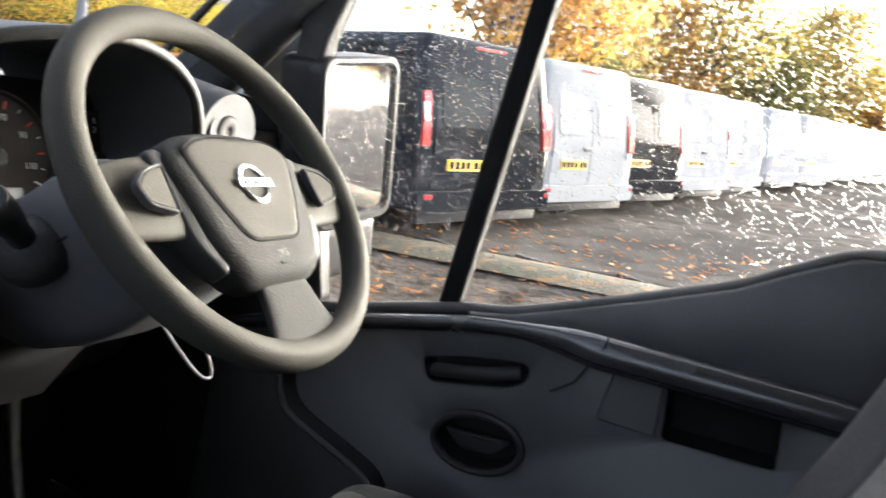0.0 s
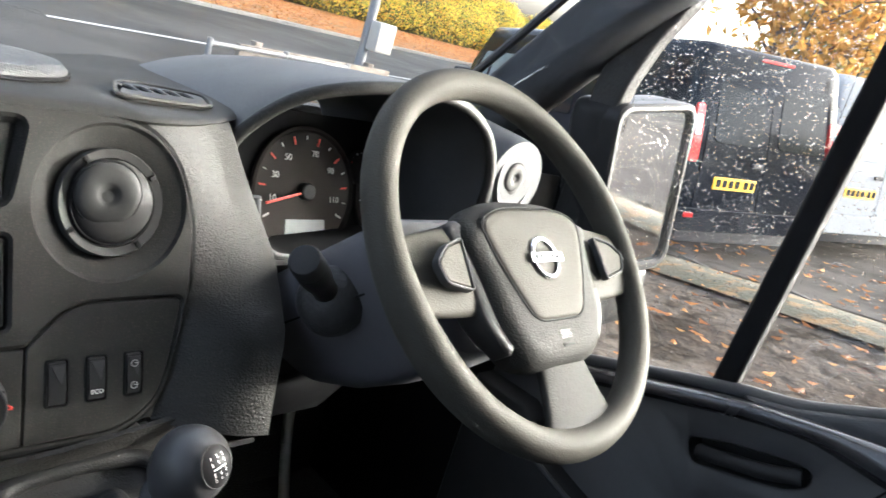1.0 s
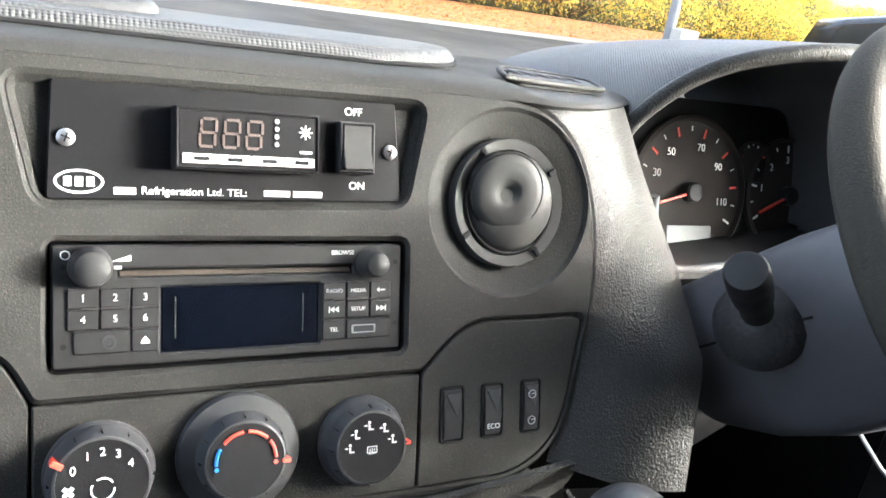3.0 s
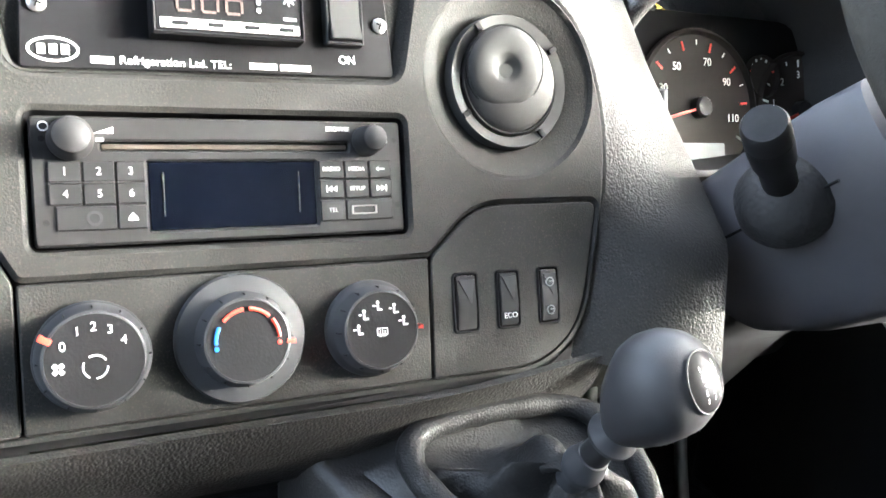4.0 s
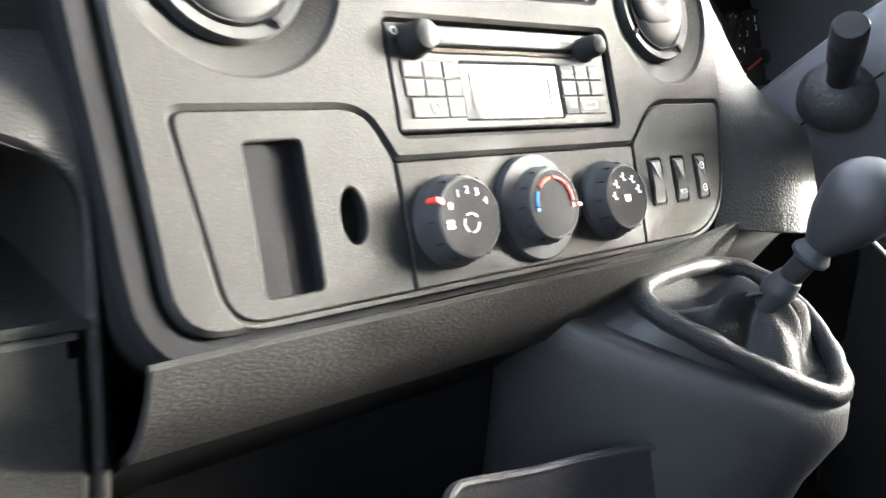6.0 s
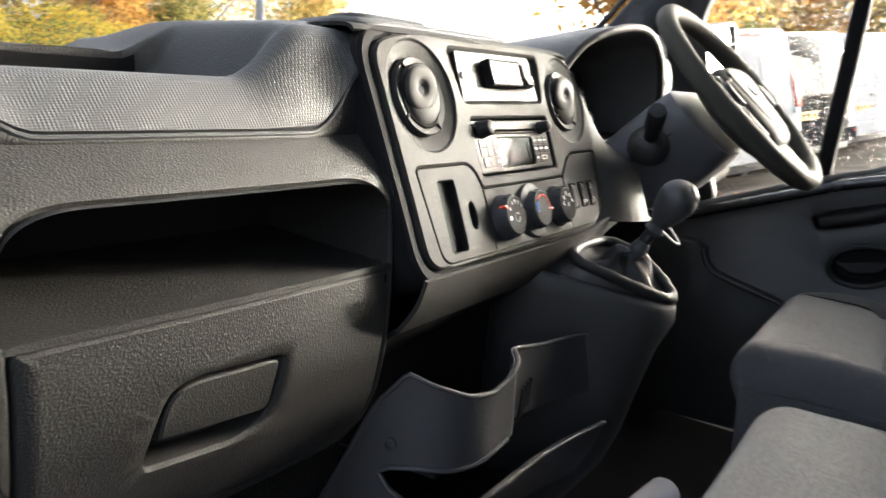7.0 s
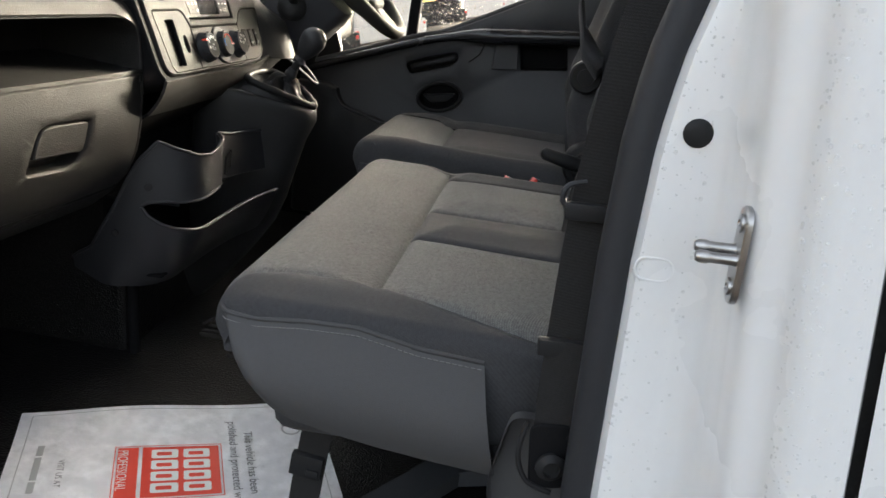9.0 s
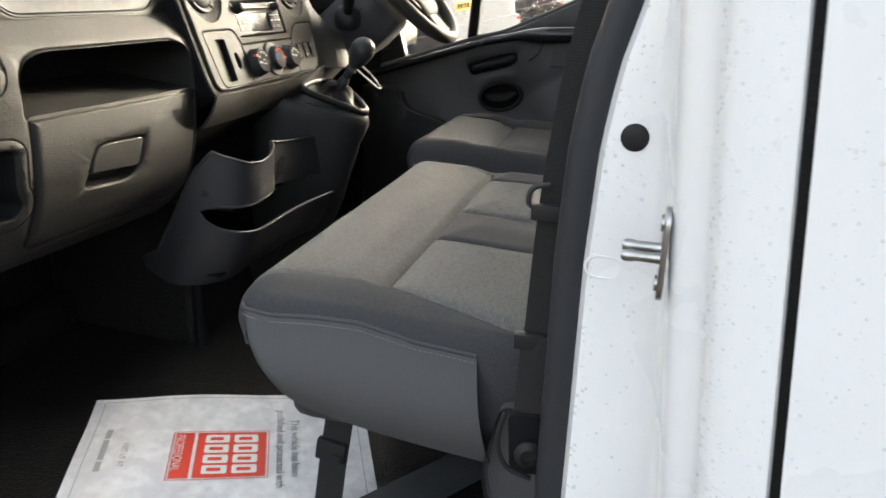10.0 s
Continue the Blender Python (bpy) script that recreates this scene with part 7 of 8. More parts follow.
def on_paper(q, s, h=0.0):
    """q: down the sheet's reading direction, s: towards its head."""
    p = PM @ Vector((q, s, 0))
    lift = 0.010 * ease(0.10, 0.0, q) * (0.4 + 0.6 * math.sin(s * 9) ** 2) + 0.004 * math.sin(7 * q + 5 * s) ** 2
    return Vector((p.x, p.y, floor_z(p.y) + 0.004 + lift + h))


sheet_ob = thing("paper_floor_mat", "printed white paper floor mat with a red square", "paper mat", tuple(on_paper(0.2, 0.25)))
part("paper", sheet(lambda q, s: on_paper(q, s), lin(0, 0.40, 30), lin(0, 0.507, 40), 0.0006), PAPER, sheet_ob, "", 80)


def print_on(loop, holes, h, material, name):
    bm = cut(plate(loop, holes, 0.0004, 0.0001), lin(0.02, 0.38, 13), lin(0.02, 0.48, 17))
    return part(name, warp(bm, lambda v: on_paper(v.x, v.z, h - v.y * 0.2)), material, sheet_ob)


FR = rrect(0.012, 0.388, 0.018, 0.490, 0.004)
print_on(FR, [offset(FR, 0.0016)], 0.0010, GREYPRINT, "border_line")
print_on(rrect(0.119, 0.261, 0.157, 0.326, 0.001), [rrect(0.1205, 0.2595, 0.1585, 0.3245, 0.001)], 0.0010, RED, "red_border")
print_on(rrect(0.124, 0.256, 0.200, 0.321, 0.001), [], 0.0011, RED, "red_square")
print_on(rrect(0.124, 0.256, 0.162, 0.194, 0.001), [], 0.0011, RED, "red_bar")
for i in range(4):
    print_on(rrect(0.132 + 0.030 * i, 0.156 + 0.030 * i, 0.264, 0.306, 0.004), [rrect(0.139 + 0.030 * i, 0.149 + 0.030 * i, 0.272, 0.296, 0.003)], 0.0016, WHITE, "name_shape")
    print_on(rrect(0.132 + 0.030 * i, 0.156 + 0.030 * i, 0.214, 0.256, 0.004), [rrect(0.139 + 0.030 * i, 0.149 + 0.030 * i, 0.222, 0.246, 0.003)], 0.0016, WHITE, "name_shape")


def words_on(text, q, s, size, material=INK, wide=1.0):
    c = lettering(text, size, Matrix.Identity(4), material, sheet_ob, align="LEFT", depth=0.0)
    for v in c.data.vertices:
        v.co = on_paper(q + v.co.x * wide, s + v.co.y, 0.0018)


words_on("This vehicle has been", 0.085, 0.372, 0.021)
words_on("polished and protected with", 0.055, 0.346, 0.021)
words_on("PROFESSIONAL", 0.131, 0.170, 0.0215, WHITE, 0.72)
words_on("VISIT US AT", 0.150, 0.080, 0.014)
for i, w in enumerate((0.030, 0.062, 0.028)):
    q0 = 0.105 + (0, 0.034, 0.100)[i]
    print_on(rrect(q0, q0 + w, 0.040, 0.050, 0.001), [], 0.0011, GREYPRINT, "print_bar")
print_on(circ(0.080, 0.450, 0.018, n=24), [circ(0.080, 0.450, 0.014, n=24)], 0.0010, GREYPRINT, "seal_mark")
roll = thing("paper_roll", "loose roll of white paper on the cab floor", "paper roll", (0.36, -0.08, 0.03))
rb = loft([[Vector((x, -0.085 + r * 0.032 * math.cos(a) - 0.12 * (x - 0.27), 0.045 + r * 0.032 * math.sin(a))) for a in lin(0, 6.283 - 0.262, 24)] for x, r in ((0.292, 0.55), (0.296, 0.9), (0.305, 1.0), (0.48, 1.0), (0.482, 0.9))])
part("roll", rb, mat("white tissue", (0.74, 0.74, 0.80), 0.9, vary=0.05, vscale=12, bump=0.2, bscale=90), roll, "", 60)

# ---- outer body of the van whose cab this is ----
shell = thing("panel_van", "white panel van body round the open cab, wet with rain", "van", (0, -1.5, -0.62))
part("cargo_side", sheet(lambda y, t: Vector((1.035 + 0.012 * math.sin(3.1 * t) - 0.10 * ease(0.8, 1.0, t) ** 2, y, -0.32 + 2.05 * t)), lin(-4.25, -0.96, 14), lin(0, 1, 24), 0.01), PAINT, shell, "", 60)
part("cargo_side", sheet(lambda y, t: Vector((-0.94 - 0.095 * math.cos(1.57 * t), y, 1.58 + 0.15 * t)), lin(-4.25, -0.96, 14), lin(0, 1, 6), 0.01), PAINT, shell, "", 60)
part("roof", sheet(lambda x, y: Vector((x, y, 1.735 - 0.05 * (x / 0.94) ** 2 - 0.13 * ease(-0.70, -0.26, y))), lin(-0.945, 0.945, 14), lin(-4.25, -0.27, 22), 0.012), PAINT, shell, "ribbed white roof", 60)
part("rear_wall", box((-1.03, -4.28, -0.32), (1.03, -4.24, 1.70), 0.015), PAINT, shell)
part("underside", box((-1.0, -4.22, -0.36), (1.0, -1.08, -0.30), 0.02), DARK, shell)
for s in (-1, 1):
    part("roof_side", sheet(lambda y, t: Vector((s * (0.905 + 0.045 * (1 - t)), y, 1.50 + 0.17 * t - 0.12 * ease(-0.6, -0.27, y) * t)), lin(-1.0, -0.28, 8), lin(0, 1, 4), 0.006), PAINT, shell, "", 60)
    part("wing", sheet(lambda y, t: Vector((s * (1.02 - 0.10 * ease(0.7, 1.35, y)), y, max(-0.30, 0.06 - 8.0 * max(0.0, (y - 0.86) ** 2 - 0.02) if abs(y - 0.86) < 0.38 else -0.30) * (1 - t) + (0.80 - 0.26 * ease(0.45, 1.3, y)) * t)), lin(0.40, 1.36, 30), lin(0, 1, 8), 0.006), PAINT, shell, "", 60)
part("bonnet", sheet(lambda x, t: Vector((x, 0.58 + 0.76 * t, 0.735 - 0.16 * t - 0.06 * t * t - 0.04 * (x / 0.9) ** 2)), lin(-0.93, 0.93, 14), lin(0, 1, 10), 0.008), PAINT, shell, "", 60)
part("front_panel", loft([[Vector((x, y, z)) for x, z in rrect(-0.92 + k, 0.92 - k, -0.34, 0.50, 0.10)] for y, k in ((1.30, 0.0), (1.38, 0.02), (1.42, 0.08))]), PAINT, shell, "", 50)
part("grille", box((-0.42, 1.40, 0.18), (0.42, 1.44, 0.40), 0.02), DARK, shell)
part("front_bumper", box((-0.90, 1.36, -0.36), (0.90, 1.47, 0.02), 0.05, 3), SMOOTHBLACK, shell)
for s in (-1, 1):
    part("headlamp", box((s * 0.70 - 0.16, 1.34, 0.16), (s * 0.70 + 0.16, 1.43, 0.46), 0.05, 3), CHROME, shell)
    for y in (0.86, -3.2):
        wh = part("wheel", moved(lathe([(0.20, -0.03), (0.205, 0.0), (0.27, 0.012), (0.33, 0.0), (0.345, -0.03), (0.345, -0.20)], 36), pose(s * 0.98, y, -0.275, 0, 0, 90 * s)), RUBBER, shell)
        part("rim", moved(lathe([(0.20, -0.02), (0.19, 0.0), (0.16, -0.03), (0.07, -0.015), (0.05, 0.01), (0.01, 0.01)], 28), pose(s * 0.98, y, -0.275, 0, 0, 90 * s)), STEEL, wh)
# ---- outside: ground, road, verge ----
ROW_W = Vector((-0.049, 0.13, 1.0)).normalized()
ROW_D = Vector((math.cos(-0.205), math.sin(-0.205), 0))
ROW_D = (ROW_D - ROW_W * ROW_D.dot(ROW_W)).normalized()
ROW_E = ROW_W.cross(ROW_D)
ROW_P = Vector((6.364, 2.277, -0.464))
ROAD_A = math.atan2(1.3, 8.0)
ROAD_D, ROAD_N = Vector((math.cos(ROAD_A), math.sin(ROAD_A), 0)), Vector((-math.sin(ROAD_A), math.cos(ROAD_A), 0))
ROAD_P = Vector((1.1, 10.6, 0))


def ground_z(x, y):
    row = -0.464 + 0.049 * (min(x, 34) - 6.364) - 0.13 * (max(y, -14) - 2.277)
    w = ease(2.0, 6.0, x) * ease(8.5, 3.5, y)
    z = -0.62 * (1 - w) + row * w
    return z + 0.03 * noise.noise(Vector((x * 0.35, y * 0.35, 0)))


def yard_x(x, y):
    return 6.75 + 0.05 * y


def steps(spec):
    out = []
    for a, b, n in spec:
        out += lin(a, b, n)[:-1]
    return out + [spec[-1][1]]


GX = steps(((-2500, -120, 5), (-120, -20, 12), (-20, 0, 14), (0, 14, 50), (14, 40, 30), (40, 140, 14), (140, 2500, 5)))
GY = steps(((-2500, -120, 5), (-120, -20, 12), (-20, -2, 14), (-2, 10, 44), (10, 30, 22), (30, 140, 14), (140, 2500, 5)))
MUD = mixed("brown muddy gravel", (0.085, 0.068, 0.054), (0.125, 0.105, 0.085), 0.9, 0.85, 0.42, 0.6, 0.8, 9.0, third=(0.055, 0.045, 0.035))
YARD = mixed("worn grey yard surface", (0.085, 0.078, 0.070), (0.130, 0.118, 0.104), 0.5, 0.75, 0.45, 0.62, 0.6, 30.0, third=(0.08, 0.072, 0.064))
TAR = mixed("wet dark tarmac", (0.045, 0.044, 0.043), (0.070, 0.068, 0.066), 0.35, 0.55, 0.42, 0.62, 0.35, 120.0)
LITTER = mixed("fallen orange leaves on grass", (0.48, 0.21, 0.07), (0.28, 0.17, 0.06), 1.6, 0.9, 0.45, 0.6, 1.0, 22.0, third=(0.09, 0.09, 0.03))
GRASS = mixed("rough winter grass", (0.052, 0.050, 0.028), (0.085, 0.072, 0.045), 1.2, 0.95, 0.45, 0.6, 1.0, 30.0, third=(0.16, 0.09, 0.03))
for m, gloss in ((YARD, 0.0), (MUD, 0.0), (TAR, 0.06)):
    m.node_tree.nodes["Principled BSDF"].inputs["Specular IOR Level"].default_value = gloss
tagged(part("ground", sheet(lambda x, y: Vector((x, y, ground_z(x, y) - 0.02)), GX, GY), MUD, None, "", 80), "brown muddy gravel ground round the van", "ground", kind="structure")


def lane(s0, s1, n0, n1, lift, name, material, label, cat, nx=60, nn=6, thick=0.0):
    def f(s, n):
        p = ROAD_P + ROAD_D * s + ROAD_N * n
        return Vector((p.x, p.y, -0.62 + lift))
    return tagged(part(name, sheet(f, lin(s0, s1, nx), lin(n0, n1, nn), thick), material, None, "", 80), label, cat, kind="structure")


lane(-90, 110, -3.4, 6.6, 0.05, "road", TAR, "wet dark tarmac road with white dashes", "road")
lane(-90, 110, 6.75, 19, 0.15, "verge", LITTER, "roadside verge covered in fallen orange leaves", "verge", 80, 10)
lane(-90, 110, -5.4, -3.4, 0.06, "verge", GRASS, "rough grass strip beside the road", "verge", 80, 4)
kerb = tagged(new("kerb"), "pale concrete kerb along the road", "kerb", kind="structure")
KERB = mat("concrete kerb", (0.32, 0.30, 0.27), 0.85, vary=0.2, vscale=3, bump=0.4, bscale=60)
kb = box((-0.455, -0.055, 0.0), (0.455, 0.055, 0.15), 0.015)
kme = bpy.data.meshes.new("kerbstone")
kb.to_mesh(kme), kb.free()
kme.materials.append(KERB)
for i in range(60):
    p = ROAD_P + ROAD_D * (-18 + 0.92 * i) + ROAD_N * 6.67
    k = new("kerbstone", kme)
    k.matrix_world = pose(p.x, p.y, -0.62, 0, 0, math.degrees(ROAD_A))
    k.parent = kerb
for i in range(7):
    a = -2.2 + 5.7 * i - 5.7 * 2
    bm = warp(cut(plate([(a, -0.055), (a + 3.6, -0.055), (a + 3.6, 0.055), (a, 0.055)], [], 0.004, 0.001)), lambda v: ROAD_P + ROAD_D * v.x + ROAD_N * v.z + Vector((0, 0, -0.62 + 0.056 - v.y * 0.2)))
    part("road_dash", bm, mat("white road paint", (0.62, 0.62, 0.60), 0.6, vary=0.2, vscale=8) if i == 0 else bpy.data.materials["white road paint"], bpy.data.objects["road"])
yard = tagged(part("yard", sheet(lambda s, y: (lambda x: Vector((x, y, ground_z(x, y) + 0.006)))(yard_x(0, y) - 0.05 + 60 * s * s), lin(0, 1, 60), lin(-30, 8.2, 60)), YARD, None, "", 80), "worn grey yard in front of parked vans", "yard", kind="structure")
kme2 = kme.copy()
kme2.materials[0] = mat("dirty old kerb", (0.055, 0.050, 0.042), 0.9, vary=0.3, vscale=4, bump=0.5, bscale=50)
edge = tagged(new("kerb"), "weathered concrete edging beside the muddy bay", "kerb", kind="structure")
for i in range(16):
    y = 6.5 - 0.93 * i
    x = yard_x(0, y) - 0.08
    k = new("kerbstone", kme2)
    k.matrix_world = pose(x, y, ground_z(x, y) - 0.165, 7.0 * ease(8.5, 3.5, y), 0, 90 - 2.8)
    k.parent = edge
tagged(part("grass_strip", sheet(lambda s, y: (lambda x: Vector((x, y, ground_z(x, y) + 0.015 + 0.03 * math.sin(3.14 * s))))(yard_x(0, y) - 0.9 + 0.75 * s), lin(0, 1, 6), lin(-8, 7, 40)), GRASS, None, "", 80), "strip of rough grass beside the edging", "grass", kind="structure")


def leaves(name, n, place, size, material, seed, parent=None, label="", flat=False):
    """Many leaves, each a bent pair of triangles."""
    r = random.Random(seed)
    verts, faces = [], []
    for _ in range(n):
        p = place(r)
        a = Vector((r.gauss(0, 1), r.gauss(0, 1), r.gauss(0, 1) * (0.15 if flat else 1))).normalized()
        b = a.orthogonal().normalized()
        b = (b * math.cos(r.random() * 6.28) + a.cross(b) * math.sin(r.random() * 6.28)).normalized()
        if flat:
            b = a.cross(Vector((0, 0, 1))).normalized()
        s = size * r.uniform(0.6, 1.4)
        k = len(verts)
        c = a.cross(b) * s * 0.25
        verts += [p - a * s, p + b * s * 0.55 + c, p + a * s, p - b * s * 0.55 + c]
        faces += [(k, k + 1, k + 2), (k, k + 2, k + 3)]
    me = bpy.data.meshes.new(name)
    me.from_pydata(verts, [], faces)
    me.materials.append(material)
    ob = new(name, me)
    if parent:
        ob.parent = parent
    return ob


HEDGE = by_island("autumn hedge leaves", [(0.50, 0.40, 0.05), (0.34, 0.33, 0.05), (0.56, 0.41, 0.06), (0.22, 0.25, 0.05), (0.42, 0.36, 0.06), (0.12, 0.15, 0.04), (0.52, 0.30, 0.05)])
FALLEN = by_island("fallen leaves", [(0.50, 0.21, 0.06), (0.38, 0.14, 0.04), (0.58, 0.29, 0.09), (0.26, 0.11, 0.04)])


def in_hedge(r):
    s, t = r.uniform(-55, 75), r.random() ** 0.7
    top = 3.3 + 1.2 * noise.noise(Vector((s * 0.22, 3.1, 0))) + 0.7 * noise.noise(Vector((s * 0.9, 7.7, 0)))
    z = top * t
    n = 16.4 - 1.3 * math.sin(math.pi * min(t * 1.1, 1)) + 0.9 * noise.noise(Vector((s * 0.7, z * 0.8, 2.0))) + r.uniform(0, 1.2)
    p = ROAD_P + ROAD_D * s + ROAD_N * n
    return Vector((p.x, p.y, -0.45 + z))


hedge = tagged(leaves("hedge", 120000, in_hedge, 0.075, HEDGE, 3), "thick autumn hedge with yellow and green leaves", "hedge", kind="stuff")
# Dark sheet behind the leaves gives the hedge's inner shade as colour
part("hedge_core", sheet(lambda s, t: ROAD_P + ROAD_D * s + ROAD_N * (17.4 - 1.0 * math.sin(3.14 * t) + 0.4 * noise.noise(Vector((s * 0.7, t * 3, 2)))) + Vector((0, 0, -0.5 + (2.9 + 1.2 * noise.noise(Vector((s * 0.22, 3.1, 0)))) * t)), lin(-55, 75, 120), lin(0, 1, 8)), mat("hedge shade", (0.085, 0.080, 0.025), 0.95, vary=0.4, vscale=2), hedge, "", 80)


def on_verge(r):
    s, n = r.uniform(-30, 45), 6.8 + 9.2 * r.random()
    p = ROAD_P + ROAD_D * s + ROAD_N * n
    return Vector((p.x, p.y, -0.455 + r.uniform(0, 0.03)))


tagged(leaves("fallen_leaves", 34000, on_verge, 0.06, FALLEN, 5, flat=True), "fallen orange leaves lying on the verge", "leaves", kind="stuff")


def on_bay(r):
    x, y = r.uniform(2.0, 9.0), r.uniform(-4, 6)
    return Vector((x, y, ground_z(x, y) + 0.025))


tagged(leaves("fallen_leaves", 1600, on_bay, 0.045, FALLEN, 6, flat=True), "scattered brown leaves on the muddy bay", "leaves", kind="stuff")

BARK = mixed("grey brown bark", (0.20, 0.17, 0.14), (0.12, 0.10, 0.085), 6, 0.95, 0.4, 0.6, 0.8, 25)
CROWNS = [by_island("thin autumn leaves", [(0.58, 0.44, 0.14), (0.44, 0.36, 0.12), (0.66, 0.46, 0.14), (0.34, 0.30, 0.10)]),
          by_island("dull green leaves", [(0.22, 0.22, 0.07), (0.30, 0.28, 0.09), (0.16, 0.17, 0.06), (0.36, 0.30, 0.09)]),
          by_island("orange autumn leaves", [(0.58, 0.32, 0.08), (0.46, 0.25, 0.06), (0.66, 0.40, 0.10), (0.34, 0.20, 0.05)])]


def tree(height, seed, crown, n_leaves):
    """A tapered trunk, limbs and twigs, and a thin crown of leaves."""
    r = random.Random(seed)
    ob = thing("tree", "tall thin autumn tree with bare branches and sparse leaves", "tree", (0, 0, 0), "trees behind the yard")
    tips, bms = [], []
    trunk = [Vector((0.25 * math.sin(2.1 * t + seed), 0.25 * math.cos(1.7 * t + seed), height * 0.8 * t)) for t in lin(0, 1, 8)]
    bms.append(tube(trunk, [height * 0.016 * (1 - 0.8 * t) for t in lin(0, 1, 8)], 8))
    for k in range(22):
        t = r.uniform(0.25, 1.0)
        i = min(int(t * 7), 6)
        p = trunk[i].lerp(trunk[i + 1], t * 7 - i)
        a = r.random() * 6.28
        ln = height * (0.34 * (1.15 - t) + 0.10)
        d = Vector((math.cos(a), math.sin(a), r.uniform(0.5, 1.1))).normalized()
        pts = [p + d * ln * s + Vector((0, 0, 0.15 * ln * s * s)) + Vector((r.gauss(0, 1), r.gauss(0, 1), r.gauss(0, 1))) * 0.04 * ln * s for s in lin(0, 1, 5)]
        bms.append(tube(pts, [height * 0.0055 * (1 - 0.8 * s) for s in lin(0, 1, 5)], 5))
        for _ in range(5):
            s = r.uniform(0.35, 1)
            q = pts[min(int(s * 4), 3)]
            dd = (d + Vector((r.gauss(0, 0.7), r.gauss(0, 0.7), r.gauss(0.2, 0.5)))).normalized()
            tw = [q, q + dd * ln * 0.18, q + dd * ln * 0.34 + Vector((0, 0, 0.04 * ln))]
            bms.append(tube(tw, [height * 0.0022, height * 0.0014, height * 0.0006], 4))
            tips += [tw[1], tw[2], tw[2]]
        tips += pts[2:]
    part("trunk", joined(*bms), BARK, ob, "", 80)

    def place(rr):
        c = rr.choice(tips)
        return c + Vector((rr.gauss(0, 1), rr.gauss(0, 1), rr.gauss(0, 0.8))) * height * 0.045
    leaves("crown", n_leaves, place, height * 0.0135, crown, seed + 50, ob)
    return ob


protos = [tree(11, 1, CROWNS[0], 6500), tree(9, 2, CROWNS[2], 6500), tree(12, 3, CROWNS[0], 3200), tree(8, 4, CROWNS[1], 7500)]
rt = random.Random(21)
spots = [(14, 30), (19, 14), (24, 15), (29, 13), (34, 13), (39, 12), (44, 10), (50, 9), (56, 7), (63, 5), (70, 2), (78, -2), (86, -7), (22, 21), (32, 20), (42, 18), (53, 15), (66, 11), (80, 5), (27, 26), (47, 24), (75, 14), (92, -16), (98, -26),
         (-4, 29), (-12, 28), (4, 31), (12, 32), (20, 34), (-20, 27), (30, 36), (-30, 26), (40, 38), (-42, 22), (42, 5), (47, 2), (52, -1), (57, -4), (62, -6), (67, -8), (45, 9), (54, 5), (60, 1), (66, -3), (36, 9), (40, 7), (74, -9), (72, -5),
         (26, -21), (31, -25), (24, -27), (37, -28), (20, -31), (28, -36), (15, -34)]
for i, (x, y) in enumerate(spots):
    # no tree on the carriageway or in the hedge
    n = (Vector((x, y, 0)) - ROAD_P).dot(ROAD_N)
    y += -6.5 - n if -5.5 < n < 6 and x > 0 else 20 - n if 6 <= n < 18.5 and x > 0 else 0
    z = -0.6 if y > 12 and x < 30 else min(ground_z(x, y), 1.2)
    m = pose(x, y, z - 0.1, 0, 0, rt.uniform(0, 360))
    src = protos[i % 4]
    if i < 4:
        src.matrix_basis = m
    else:
        copy_thing(src, m)


def in_scrub(r):
    t = 0.15 + 0.85 * r.random()
    x, y = 8 + 95 * t, 13 - 4 * t - 45 * max(0, t - 0.5) ** 1.5 + r.uniform(0, 4)
    y -= max(0.0, (Vector((x, y, 0)) - ROAD_P).dot(ROAD_N) + 5.6 + r.uniform(0, 3))
    z = min(ground_z(x, y), 1.2) if y < 8 else -0.6 + 1.8 * ease(10, 60, x)
    return Vector((x, y, z + (1.9 + 1.4 * noise.noise(Vector((x * 0.2, 1, 5)))) * r.random() ** 0.8))


tagged(leaves("scrub", 16000, in_scrub, 0.15, CROWNS[1], 9), "dull green scrub below the trees", "bushes", kind="stuff")

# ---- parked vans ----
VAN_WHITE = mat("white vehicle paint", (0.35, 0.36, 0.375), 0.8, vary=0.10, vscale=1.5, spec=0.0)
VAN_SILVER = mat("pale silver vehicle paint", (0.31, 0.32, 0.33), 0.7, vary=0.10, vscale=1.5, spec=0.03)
VAN_BLACK = mat("black vehicle paint", (0.012, 0.013, 0.017), 0.10, spec=0.12, vary=0.1, vscale=1.5)
LAMP = mat("red lamp lens", (0.38, 0.02, 0.02), 0.2, vary=0.1, vscale=20, coat=0.5)
LAMPW = mat("clear lamp lens", (0.7, 0.68, 0.66), 0.15, vary=0.1, vscale=20, coat=0.5)
BUMPER = mat("grey bumper plastic", (0.03, 0.03, 0.033), 0.6, vary=0.1, vscale=4, spec=0.2)
TYRE = mat("tyre rubber", (0.02, 0.02, 0.021), 0.85, vary=0.2, vscale=10)
RIM = mat("steel wheel", (0.35, 0.35, 0.36), 0.4, metal=0.6, vary=0.1)


